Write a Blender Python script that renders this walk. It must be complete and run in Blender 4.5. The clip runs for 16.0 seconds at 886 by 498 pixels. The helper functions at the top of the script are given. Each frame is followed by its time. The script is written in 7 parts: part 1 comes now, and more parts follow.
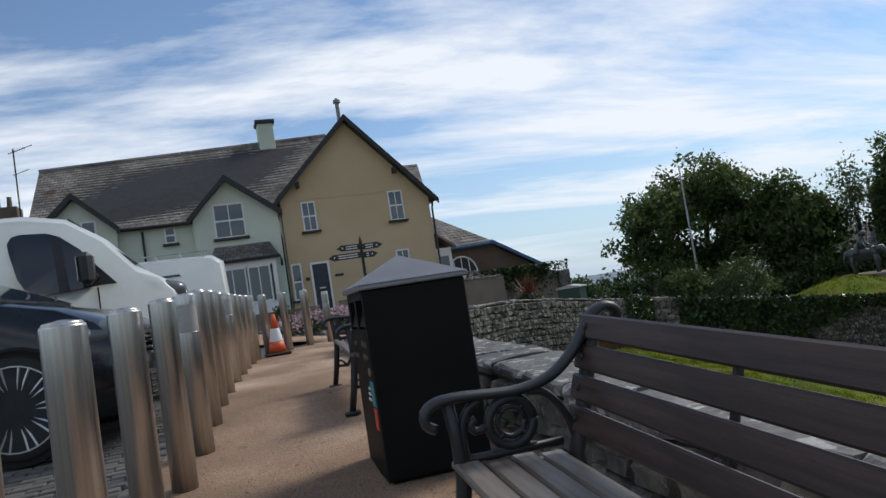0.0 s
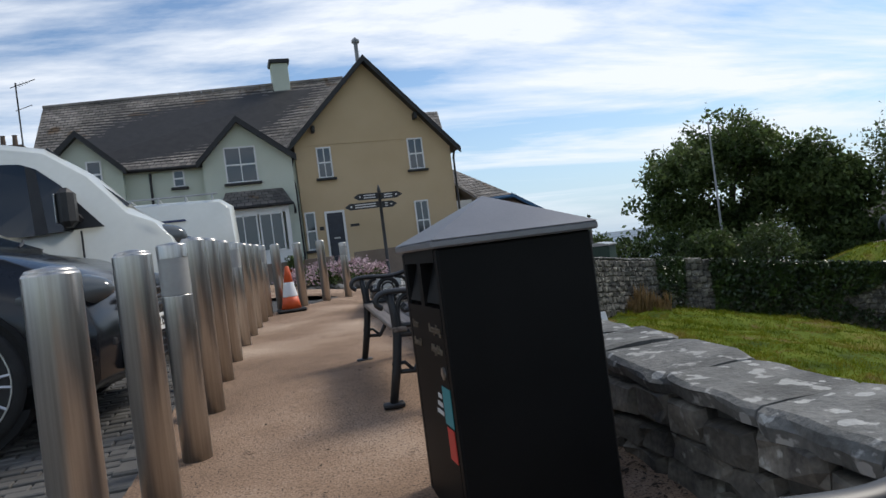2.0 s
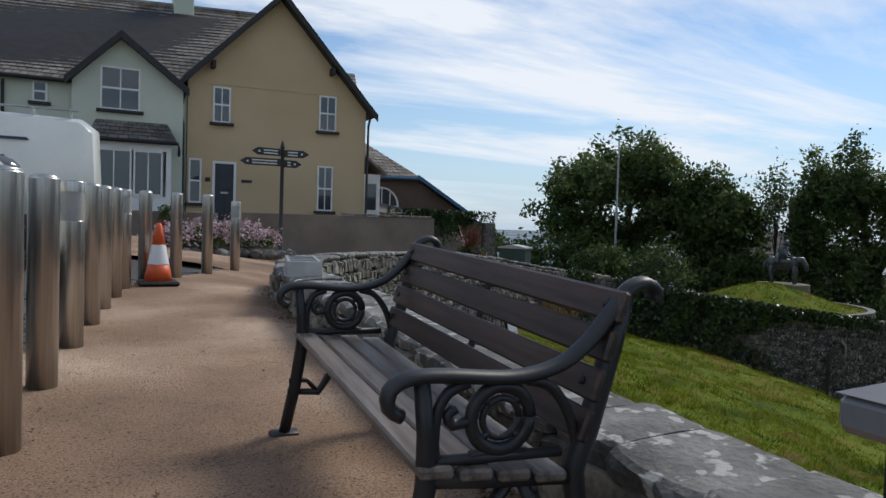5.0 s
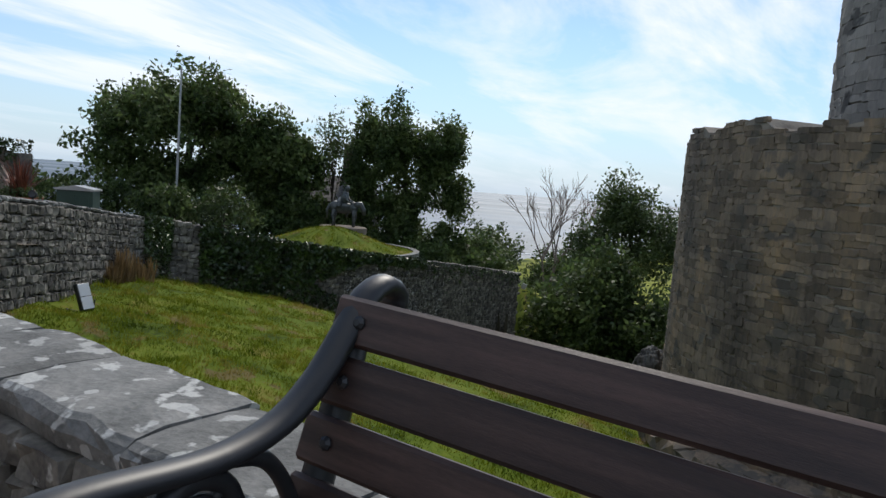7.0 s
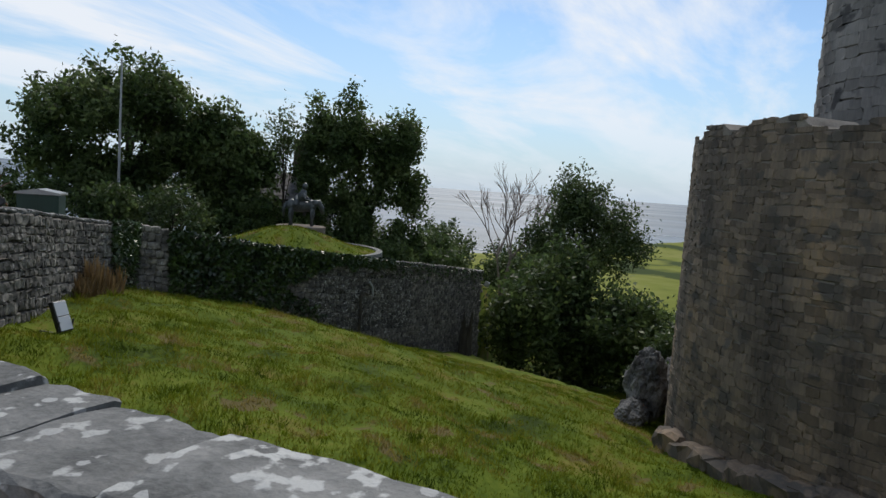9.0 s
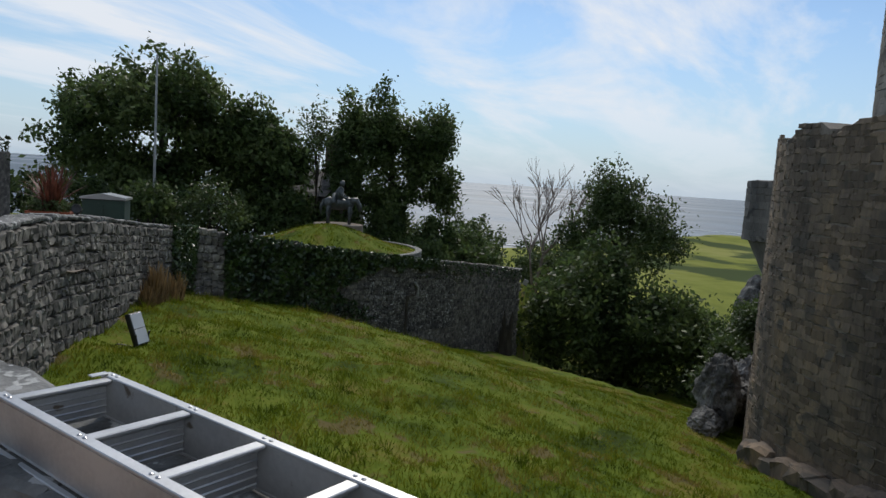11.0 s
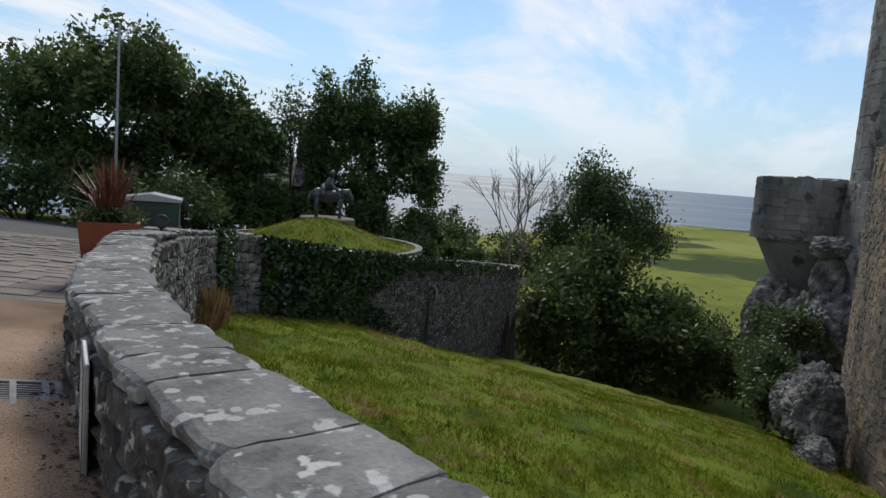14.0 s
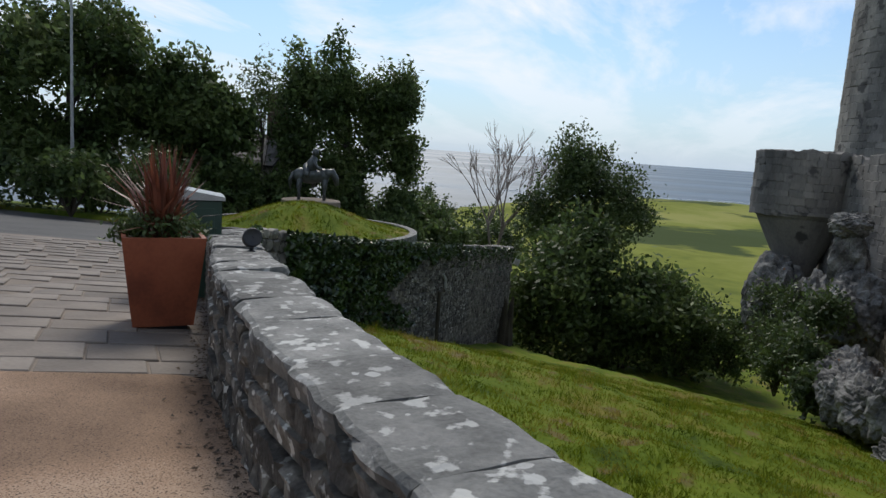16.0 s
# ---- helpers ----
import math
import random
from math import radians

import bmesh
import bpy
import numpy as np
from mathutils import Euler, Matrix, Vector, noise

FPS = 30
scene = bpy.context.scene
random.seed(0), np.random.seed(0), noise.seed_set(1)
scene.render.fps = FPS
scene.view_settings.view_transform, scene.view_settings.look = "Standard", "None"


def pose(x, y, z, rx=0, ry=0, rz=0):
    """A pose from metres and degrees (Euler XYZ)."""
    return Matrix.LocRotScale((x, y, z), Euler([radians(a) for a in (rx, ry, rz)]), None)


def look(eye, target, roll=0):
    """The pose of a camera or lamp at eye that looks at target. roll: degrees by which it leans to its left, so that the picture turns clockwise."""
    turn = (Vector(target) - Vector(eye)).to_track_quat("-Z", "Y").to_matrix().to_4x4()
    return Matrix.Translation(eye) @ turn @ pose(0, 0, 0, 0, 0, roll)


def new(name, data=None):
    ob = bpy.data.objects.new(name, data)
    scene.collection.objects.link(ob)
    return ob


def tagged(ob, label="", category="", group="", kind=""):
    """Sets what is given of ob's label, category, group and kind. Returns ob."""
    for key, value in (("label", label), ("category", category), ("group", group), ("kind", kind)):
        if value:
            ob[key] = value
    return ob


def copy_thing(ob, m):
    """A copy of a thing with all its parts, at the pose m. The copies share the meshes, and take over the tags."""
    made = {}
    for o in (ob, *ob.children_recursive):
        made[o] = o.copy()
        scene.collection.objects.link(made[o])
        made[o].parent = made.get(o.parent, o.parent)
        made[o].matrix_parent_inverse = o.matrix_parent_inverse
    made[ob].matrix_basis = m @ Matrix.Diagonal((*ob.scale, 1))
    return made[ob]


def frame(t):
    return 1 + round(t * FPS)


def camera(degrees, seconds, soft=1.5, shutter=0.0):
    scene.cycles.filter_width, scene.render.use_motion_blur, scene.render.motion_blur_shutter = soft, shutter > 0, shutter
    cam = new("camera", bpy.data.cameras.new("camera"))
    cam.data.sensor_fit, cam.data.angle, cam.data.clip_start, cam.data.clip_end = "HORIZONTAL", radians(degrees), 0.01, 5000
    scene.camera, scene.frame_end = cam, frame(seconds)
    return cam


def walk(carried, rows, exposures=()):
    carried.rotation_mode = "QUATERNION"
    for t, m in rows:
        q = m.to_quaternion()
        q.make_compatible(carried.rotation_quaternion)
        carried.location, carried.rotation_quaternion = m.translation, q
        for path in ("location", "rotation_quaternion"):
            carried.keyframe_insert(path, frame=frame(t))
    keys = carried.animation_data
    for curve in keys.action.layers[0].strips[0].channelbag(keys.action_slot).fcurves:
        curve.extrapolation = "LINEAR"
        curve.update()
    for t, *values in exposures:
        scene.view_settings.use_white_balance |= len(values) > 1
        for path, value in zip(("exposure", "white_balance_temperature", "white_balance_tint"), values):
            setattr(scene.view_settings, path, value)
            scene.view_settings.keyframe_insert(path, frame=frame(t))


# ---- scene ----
cam = camera(64.0, 16.0)
PATH = [
    (0, (-0.118, -0.278, 1.244), (0.501, 1.62, 1.375), -9.0),
    (0.5, (-0.102, 0.019, 1.255), (0.397, 1.954, 1.329), -9.6),
    (1, (-0.076, 0.341, 1.275), (0.422, 2.278, 1.314), -9.8),
    (1.5, (-0.058, 0.684, 1.296), (0.476, 2.611, 1.322), -9.9),
    (2, (-0.057, 1.083, 1.325), (0.516, 3.0, 1.33), -7.3),
    (2.5, (-0.055, 1.494, 1.34), (0.519, 3.409, 1.317), -4.4),
    (3, (-0.036, 1.925, 1.369), (0.499, 3.852, 1.331), -2.3),
    (3.2, (-0.045, 2.093, 1.388), (0.457, 4.029, 1.367), -1.3),
    (5.5, (0.164, 4.033, 1.502), (1.367, 5.626, 1.385), 3.8),
    (6, (0.218, 4.546, 1.54), (1.791, 5.77, 1.388), 4.8),
    (6.5, (0.32, 5.155, 1.557), (2.021, 6.193, 1.385), 4.6),
    (7, (0.415, 5.801, 1.585), (2.173, 6.738, 1.41), 4.3),
    (7.5, (0.516, 6.345, 1.6), (2.299, 7.232, 1.415), 4.2),
    (8, (0.591, 6.941, 1.589), (2.412, 7.747, 1.407), 3.7),
    (8.2, (0.642, 7.183, 1.592), (2.476, 7.958, 1.408), 3.8),
    (10.5, (0.655, 8.762, 1.691), (2.494, 9.529, 1.516), 4.0),
    (11, (0.764, 9.351, 1.723), (2.583, 10.159, 1.524), 3.7),
    (11.5, (0.931, 10.05, 1.708), (2.757, 10.838, 1.497), 3.8),
    (12, (1.101, 10.832, 1.7), (2.941, 11.586, 1.482), 4.1),
    (12.5, (1.291, 11.589, 1.698), (3.141, 12.314, 1.462), 4.4),
    (13, (1.546, 12.377, 1.695), (3.416, 13.042, 1.45), 4.7),
    (13.5, (1.84, 13.123, 1.693), (3.735, 13.721, 1.462), 4.0),
    (14, (2.14, 13.869, 1.689), (4.027, 14.495, 1.467), 4.5),
    (14.5, (2.48, 14.59, 1.699), (4.365, 15.212, 1.453), 4.9),
    (15, (2.883, 15.378, 1.674), (4.778, 15.965, 1.416), 4.6),
    (15.5, (3.291, 16.036, 1.666), (5.197, 16.581, 1.395), 4.4),
    (16, (3.691, 16.654, 1.673), (5.611, 17.138, 1.39), 3.9),
]
walk(cam, [(t, look(eye, target, roll)) for t, eye, target, roll in PATH], [(0, 0.0), (1, 0.15), (2, 0.10), (3, 0.2), (5.5, -0.08), (6.5, 0.15), (8, 0.02), (11, -0.18), (13.5, -0.08), (16, 0.02)])
# ---- world, sun, exposure ----
SUN_AZ, SUN_EL = radians(70), radians(44)
sky = bpy.data.worlds.new("sky")
sky.use_nodes = True
scene.world = sky
wn, wl = sky.node_tree.nodes, sky.node_tree.links
bg = wn["Background"]
bg.inputs["Strength"].default_value = 0.122
neb = wn.new("ShaderNodeTexSky")
neb.sky_type, neb.sun_disc, neb.sun_elevation, neb.sun_rotation = "NISHITA", False, SUN_EL, SUN_AZ
neb.air_density, neb.dust_density, neb.ozone_density, neb.altitude = 1.0, 0.1, 3.0, 50
tc = wn.new("ShaderNodeTexCoord")
sep = wn.new("ShaderNodeSeparateXYZ")
wl.new(tc.outputs["Generated"], sep.inputs[0])


def wmath(op, a, b=0.0, c=None):
    n = wn.new("ShaderNodeMath")
    n.operation = op
    for i, v in enumerate((a, b) if c is None else (a, b, c)):
        if isinstance(v, (int, float)):
            n.inputs[i].default_value = v
        else:
            wl.new(v, n.inputs[i])
    return n.outputs[0]


# clouds drift on a flat layer overhead and thin out to streaks low down
high = wmath("ADD", wmath("MAXIMUM", sep.outputs[2], 0.0), 0.10)
comb = wn.new("ShaderNodeCombineXYZ")
wl.new(wmath("DIVIDE", sep.outputs[0], high), comb.inputs[0])
wl.new(wmath("DIVIDE", sep.outputs[1], high), comb.inputs[1])
spin = wn.new("ShaderNodeMapping")
spin.inputs["Rotation"].default_value = (0, 0, radians(-112))
spin.inputs["Scale"].default_value = (0.34, 0.95, 1)
spin.inputs["Location"].default_value = (3.1, 1.7, 0)
wl.new(comb.outputs[0], spin.inputs[0])
cloud = wn.new("ShaderNodeTexNoise")
cloud.inputs["Scale"].default_value, cloud.inputs["Detail"].default_value, cloud.inputs["Roughness"].default_value = 1.05, 9, 0.6
cloud.inputs["Distortion"].default_value = 0.35
wl.new(spin.outputs[0], cloud.inputs["Vector"])
cr = wn.new("ShaderNodeValToRGB")
cr.color_ramp.elements[0].position, cr.color_ramp.elements[1].position = 0.455, 0.61
wl.new(cloud.outputs["Fac"], cr.inputs[0])
up_z = wmath("MAXIMUM", sep.outputs[2], 0.0)
haze = wmath("MULTIPLY", wmath("POWER", wmath("SUBTRACT", 1.0, wmath("MINIMUM", wmath("MULTIPLY", up_z, 4.6), 1.0)), 1.0), 0.85)
thin = wmath("MINIMUM", wmath("ADD", wmath("MULTIPLY", up_z, 7.0), 0.12), 1.0)
cover = wmath("MINIMUM", wmath("MULTIPLY", wmath("MULTIPLY", cr.outputs[0], 0.97), thin), 1.0)
hz = wn.new("ShaderNodeMix")
hz.data_type = "RGBA"
wl.new(haze, hz.inputs[0])
wl.new(neb.outputs[0], hz.inputs[6])
hz.inputs[7].default_value = (3.5, 4.7, 6.2, 1)
mixc = wn.new("ShaderNodeMix")
mixc.data_type = "RGBA"
wl.new(cover, mixc.inputs[0])
wl.new(hz.outputs[2], mixc.inputs[6])
mixc.inputs[7].default_value = (7.2, 7.6, 8.2, 1)
wl.new(mixc.outputs[2], bg.inputs["Color"])

sun = new("sun", bpy.data.lights.new("sun", "SUN"))
sun.data.energy, sun.data.angle, sun.data.color = 2.5, radians(18), (1.0, 0.94, 0.85)
sun.matrix_world = look((0, 0, 30), (-math.sin(SUN_AZ) * math.cos(SUN_EL), -math.cos(SUN_AZ) * math.cos(SUN_EL), 30 - math.sin(SUN_EL)))


# ---- materials ----
def mat(name, cols, rough=0.75, scale=4.0, fine=40.0, bump=0.25, metal=0.0, rnd=0.0, island=0.0, spot=None, spot_scale=6.0, spot_cut=0.58, dist=0.02, stretch=(1, 1, 1), spec=0.5, trans=0.0, detail=6):
    m = bpy.data.materials.new(name)
    m.use_nodes = True
    n, l = m.node_tree.nodes, m.node_tree.links
    b = n["Principled BSDF"]
    b.inputs["Roughness"].default_value, b.inputs["Metallic"].default_value = rough, metal
    b.inputs["Specular IOR Level"].default_value = spec
    t = n.new("ShaderNodeTexCoord")
    mp = n.new("ShaderNodeMapping")
    mp.inputs["Scale"].default_value = stretch
    l.new(t.outputs["Object"], mp.inputs[0])
    n1, n2 = n.new("ShaderNodeTexNoise"), n.new("ShaderNodeTexNoise")
    for k, sc in ((n1, scale), (n2, fine)):
        k.inputs["Scale"].default_value, k.inputs["Detail"].default_value = sc, detail
        l.new(mp.outputs[0], k.inputs["Vector"])
    r = n.new("ShaderNodeValToRGB")
    e = r.color_ramp.elements
    e[0].position, e[1].position = 0.3, 0.7
    e[0].color, e[1].color = (*cols[0], 1), (*cols[-1], 1)
    for i, c in enumerate(cols[1:-1]):
        e.new(0.3 + 0.4 * (i + 1) / (len(cols) - 1)).color = (*c, 1)
    add = n.new("ShaderNodeMath")
    add.operation = "MULTIPLY_ADD"
    l.new(n2.outputs["Fac"], add.inputs[0])
    add.inputs[1].default_value = 0.35
    sub = n.new("ShaderNodeMath")
    sub.operation = "SUBTRACT"
    l.new(n1.outputs["Fac"], sub.inputs[0])
    sub.inputs[1].default_value = 0.175
    l.new(sub.outputs[0], add.inputs[2])
    l.new(add.outputs[0], r.inputs[0])
    out = r.outputs[0]
    if spot:
        n3 = n.new("ShaderNodeTexNoise")
        n3.inputs["Scale"].default_value, n3.inputs["Detail"].default_value = spot_scale, 4
        l.new(t.outputs["Object"], n3.inputs["Vector"])
        r3 = n.new("ShaderNodeValToRGB")
        r3.color_ramp.elements[0].position, r3.color_ramp.elements[1].position = spot_cut, spot_cut + 0.05
        l.new(n3.outputs["Fac"], r3.inputs[0])
        mx = n.new("ShaderNodeMix")
        mx.data_type = "RGBA"
        l.new(r3.outputs[0], mx.inputs[0])
        l.new(out, mx.inputs[6])
        mx.inputs[7].default_value = (*spot, 1)
        out = mx.outputs[2]
    if rnd or island:
        h = n.new("ShaderNodeHueSaturation")
        src = n.new("ShaderNodeObjectInfo").outputs["Random"] if rnd else n.new("ShaderNodeNewGeometry").outputs["Random Per Island"]
        ma = n.new("ShaderNodeMath")
        ma.operation = "MULTIPLY_ADD"
        l.new(src, ma.inputs[0])
        ma.inputs[1].default_value, ma.inputs[2].default_value = 2 * (rnd or island), 1 - (rnd or island)
        l.new(ma.outputs[0], h.inputs["Value"])
        l.new(out, h.inputs["Color"])
        out = h.outputs[0]
    l.new(out, b.inputs["Base Color"])
    if bump:
        bp = n.new("ShaderNodeBump")
        bp.inputs["Strength"].default_value, bp.inputs["Distance"].default_value = bump, dist
        l.new(add.outputs[0], bp.inputs["Height"])
        l.new(bp.outputs[0], b.inputs["Normal"])
    if trans:
        tr = n.new("ShaderNodeBsdfTranslucent")
        l.new(out, tr.inputs["Color"])
        ms = n.new("ShaderNodeMixShader")
        ms.inputs[0].default_value = trans
        l.new(b.outputs[0], ms.inputs[1])
        l.new(tr.outputs[0], ms.inputs[2])
        l.new(ms.outputs[0], n["Material Output"].inputs["Surface"])
    return m


def plain(name, c, rough=0.5, metal=0.0, emit=0.0, spec=0.5):
    m = bpy.data.materials.new(name)
    m.use_nodes = True
    b = m.node_tree.nodes["Principled BSDF"]
    b.inputs["Base Color"].default_value, b.inputs["Roughness"].default_value, b.inputs["Metallic"].default_value = (*c, 1), rough, metal
    b.inputs["Specular IOR Level"].default_value = spec
    return m


M_GRAVEL = mat("buff_resin_gravel", [(0.14, 0.09, 0.06), (0.30, 0.20, 0.135), (0.52, 0.39, 0.29)], 0.9, 0.6, 85, 1.0, dist=0.016, spot=(0.075, 0.055, 0.042), spot_scale=105, spot_cut=0.575, spec=0.2)
M_SLAB = mat("grey_stone_slab", [(0.125, 0.105, 0.088), (0.18, 0.152, 0.128), (0.23, 0.198, 0.168)], 0.85, 1.2, 25, 0.4, rnd=0.16, dist=0.006)
M_SETT = mat("grey_sett", [(0.075, 0.072, 0.068), (0.14, 0.132, 0.12)], 0.8, 3, 40, 0.4, island=0.3)
M_SETT_ONE = mat("grey_sett_single", [(0.075, 0.072, 0.068), (0.14, 0.132, 0.12)], 0.8, 3, 40, 0.4, rnd=0.3)
M_ASPHALT = mat("asphalt", [(0.045, 0.045, 0.048), (0.075, 0.074, 0.072)], 0.85, 0.8, 80, 0.5)
M_GRASS = mat("lawn", [(0.03, 0.05, 0.005), (0.08, 0.118, 0.009), (0.12, 0.155, 0.014), (0.165, 0.142, 0.03)], 0.9, 0.55, 9, 0.8, dist=0.06, spot=(0.13, 0.105, 0.04), spot_scale=1.3, spot_cut=0.61, spec=0.08)
M_BLADE = mat("grass_blade", [(0.045, 0.072, 0.006), (0.12, 0.16, 0.011), (0.18, 0.19, 0.019), (0.235, 0.185, 0.05)], 0.8, 1.3, 6, 0, spec=0.08, island=0.25, trans=0.45, detail=2)
M_FIELD = mat("dune_and_field", [(0.10, 0.125, 0.03), (0.19, 0.21, 0.045), (0.26, 0.26, 0.08)], 1.0, 0.02, 0.2, 0.5, dist=0.6, spot=(0.06, 0.08, 0.03), spot_scale=0.028, spot_cut=0.58, spec=0.03)
M_SEA = mat("sea", [(0.015, 0.04, 0.065), (0.03, 0.065, 0.09)], 0.36, 0.006, 0.12, 0.55, dist=2.5, stretch=(1, 0.16, 1), detail=8)
_n, _l = M_SEA.node_tree.nodes, M_SEA.node_tree.links
slick = _n.new("ShaderNodeMapRange")
slick.inputs["From Min"].default_value, slick.inputs["From Max"].default_value = 0.38, 0.62
slick.inputs["To Min"].default_value, slick.inputs["To Max"].default_value = 0.34, 0.56
_l.new([k for k in _n if k.type == "TEX_NOISE"][0].outputs["Fac"], slick.inputs["Value"])
_l.new(slick.outputs[0], _n["Principled BSDF"].inputs["Roughness"])
M_STONE = mat("rubble_stone", [(0.045, 0.042, 0.039), (0.125, 0.115, 0.098), (0.25, 0.23, 0.195)], 0.9, 5, 45, 0.7, island=0.45, spot=(0.34, 0.33, 0.30), spot_scale=9, spot_cut=0.63, dist=0.015)
M_STONE_ONE = mat("rubble_stone_single", [(0.028, 0.027, 0.025), (0.085, 0.08, 0.07), (0.20, 0.19, 0.165)], 0.92, 7, 38, 1.0, rnd=0.5, spot=(0.42, 0.42, 0.39), spot_scale=13, spot_cut=0.59, dist=0.035)
M_MORTAR = mat("lime_mortar", [(0.045, 0.042, 0.036), (0.10, 0.092, 0.078)], 0.95, 6, 50, 0.7, dist=0.02)
M_COPING = mat("lichened_slate_coping", [(0.055, 0.056, 0.053), (0.12, 0.121, 0.114), (0.19, 0.187, 0.175)], 0.8, 4.5, 42, 1.0, rnd=0.3, spot=(0.36, 0.36, 0.34), spot_scale=11, spot_cut=0.575, dist=0.02)
_n, _l = M_COPING.node_tree.nodes, M_COPING.node_tree.links
fleck = _n.new("ShaderNodeTexVoronoi")
fleck.inputs["Scale"].default_value, fleck.inputs["Randomness"].default_value = 13, 1.0
pick = _n.new("ShaderNodeSeparateColor")
_l.new(fleck.outputs["Color"], pick.inputs[0])
reach = _n.new("ShaderNodeMath")
reach.operation = "MULTIPLY_ADD"
_l.new(pick.outputs[0], reach.inputs[0])
reach.inputs[1].default_value, reach.inputs[2].default_value = 1.0, -0.62
wob = _n.new("ShaderNodeMath")
wob.operation = "MULTIPLY_ADD"
_l.new([k for k in _n if k.type == "TEX_NOISE"][1].outputs["Fac"], wob.inputs[0])
wob.inputs[1].default_value = 0.35
_l.new(fleck.outputs["Distance"], wob.inputs[2])
gap_ = _n.new("ShaderNodeMath")
gap_.operation = "SUBTRACT"
_l.new(reach.outputs[0], gap_.inputs[0])
_l.new(wob.outputs[0], gap_.inputs[1])
fcut = _n.new("ShaderNodeMapRange")
fcut.inputs["From Min"].default_value, fcut.inputs["From Max"].default_value = -0.19, -0.15
_l.new(gap_.outputs[0], fcut.inputs["Value"])
fmix = _n.new("ShaderNodeMix")
fmix.data_type = "RGBA"
_l.new(fcut.outputs[0], fmix.inputs[0])
_l.new(_n["Principled BSDF"].inputs["Base Color"].links[0].from_socket, fmix.inputs[6])
fmix.inputs[7].default_value = (0.36, 0.36, 0.345, 1)
_l.new([k for k in _n if k.type == "TEX_COORD"][0].outputs["Object"], fleck.inputs["Vector"])
_l.new(fmix.outputs[2], _n["Principled BSDF"].inputs["Base Color"])
M_CASTLE = mat("castle_sandstone", [(0.066, 0.054, 0.044), (0.14, 0.11, 0.083), (0.205, 0.155, 0.108), (0.28, 0.195, 0.118)], 0.95, 0.9, 16, 1.0, island=0.34, spot=(0.10, 0.086, 0.07), spot_scale=1.6, spot_cut=0.57, dist=0.035, stretch=(1, 1, 0.22))
M_LIME = mat("castle_lime_joint", [(0.12, 0.10, 0.08), (0.22, 0.19, 0.155), (0.30, 0.265, 0.22)], 0.95, 1.2, 22, 0.8, dist=0.02)
M_GREYWALL = mat("grey_castle_stone", [(0.10, 0.095, 0.088), (0.175, 0.164, 0.149), (0.25, 0.232, 0.206)], 0.95, 0.6, 12, 0.8, island=0.2, spot=(0.07, 0.066, 0.062), spot_scale=0.9, spot_cut=0.58, dist=0.03, stretch=(1, 1, 0.3))
M_ROCK = mat("grey_crag", [(0.045, 0.045, 0.043), (0.14, 0.136, 0.128), (0.29, 0.285, 0.268)], 0.95, 1.6, 12, 1.0, dist=0.06, spec=0.15, spot=(0.22, 0.10, 0.04), spot_scale=2.2, spot_cut=0.7)
M_LEAF = mat("broad_leaf", [(0.038, 0.066, 0.021), (0.080, 0.119, 0.036), (0.132, 0.173, 0.060)], 0.55, 0.35, 5, 0, island=0.5, trans=0.42, detail=2, spec=0.3)
M_LEAF_LT = mat("pale_leaf", [(0.035, 0.06, 0.018), (0.07, 0.105, 0.03), (0.11, 0.15, 0.05)], 0.55, 0.5, 5, 0, island=0.4, trans=0.35, detail=2)
M_IVY = mat("ivy_leaf", [(0.014, 0.030, 0.008), (0.035, 0.065, 0.014), (0.06, 0.10, 0.022)], 0.38, 1.5, 9, 0, island=0.45, detail=2)
M_BARK = mat("bark", [(0.03, 0.026, 0.02), (0.075, 0.065, 0.05)], 0.95, 4, 30, 0.8, stretch=(1, 1, 0.25))
M_BARE = mat("bleached_twig", [(0.16, 0.13, 0.11), (0.26, 0.21, 0.18)], 0.9, 4, 30, 0.4)
M_IRON = mat("black_painted_iron", [(0.012, 0.013, 0.015), (0.022, 0.023, 0.025)], 0.46, 6, 60, 0.2, dist=0.004)
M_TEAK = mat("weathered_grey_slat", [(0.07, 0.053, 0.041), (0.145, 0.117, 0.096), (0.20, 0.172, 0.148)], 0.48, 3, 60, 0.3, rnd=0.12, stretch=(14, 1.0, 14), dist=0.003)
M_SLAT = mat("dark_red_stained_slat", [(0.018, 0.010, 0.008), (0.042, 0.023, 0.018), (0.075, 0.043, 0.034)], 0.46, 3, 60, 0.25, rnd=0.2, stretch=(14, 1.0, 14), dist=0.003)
M_STEEL = mat("brushed_stainless", [(0.42, 0.395, 0.365), (0.60, 0.58, 0.555)], 0.34, 3, 120, 0.08, metal=1.0, stretch=(30, 30, 0.6), dist=0.002)
M_LENS = mat("frosted_light_band", [(0.30, 0.295, 0.28), (0.36, 0.355, 0.34)], 0.3, 5, 40, 0.05)
M_BLACK = mat("black_powder_coat", [(0.005, 0.005, 0.005), (0.008, 0.008, 0.008)], 0.55, 3, 160, 0.1, dist=0.002, spec=0.12)
M_LID = mat("grey_lid_steel", [(0.17, 0.17, 0.18), (0.22, 0.22, 0.23)], 0.42, 3, 90, 0.08, metal=0.35, dist=0.002)
M_ALU = mat("worn_aluminium", [(0.42, 0.42, 0.42), (0.60, 0.60, 0.59)], 0.42, 5, 70, 0.15, metal=0.75, dist=0.002, spot=(0.20, 0.16, 0.12), spot_scale=11, spot_cut=0.68)
M_WHITE = mat("white_van_paint", [(0.52, 0.55, 0.53), (0.58, 0.61, 0.59)], 0.22, 1.5, 20, 0.02)
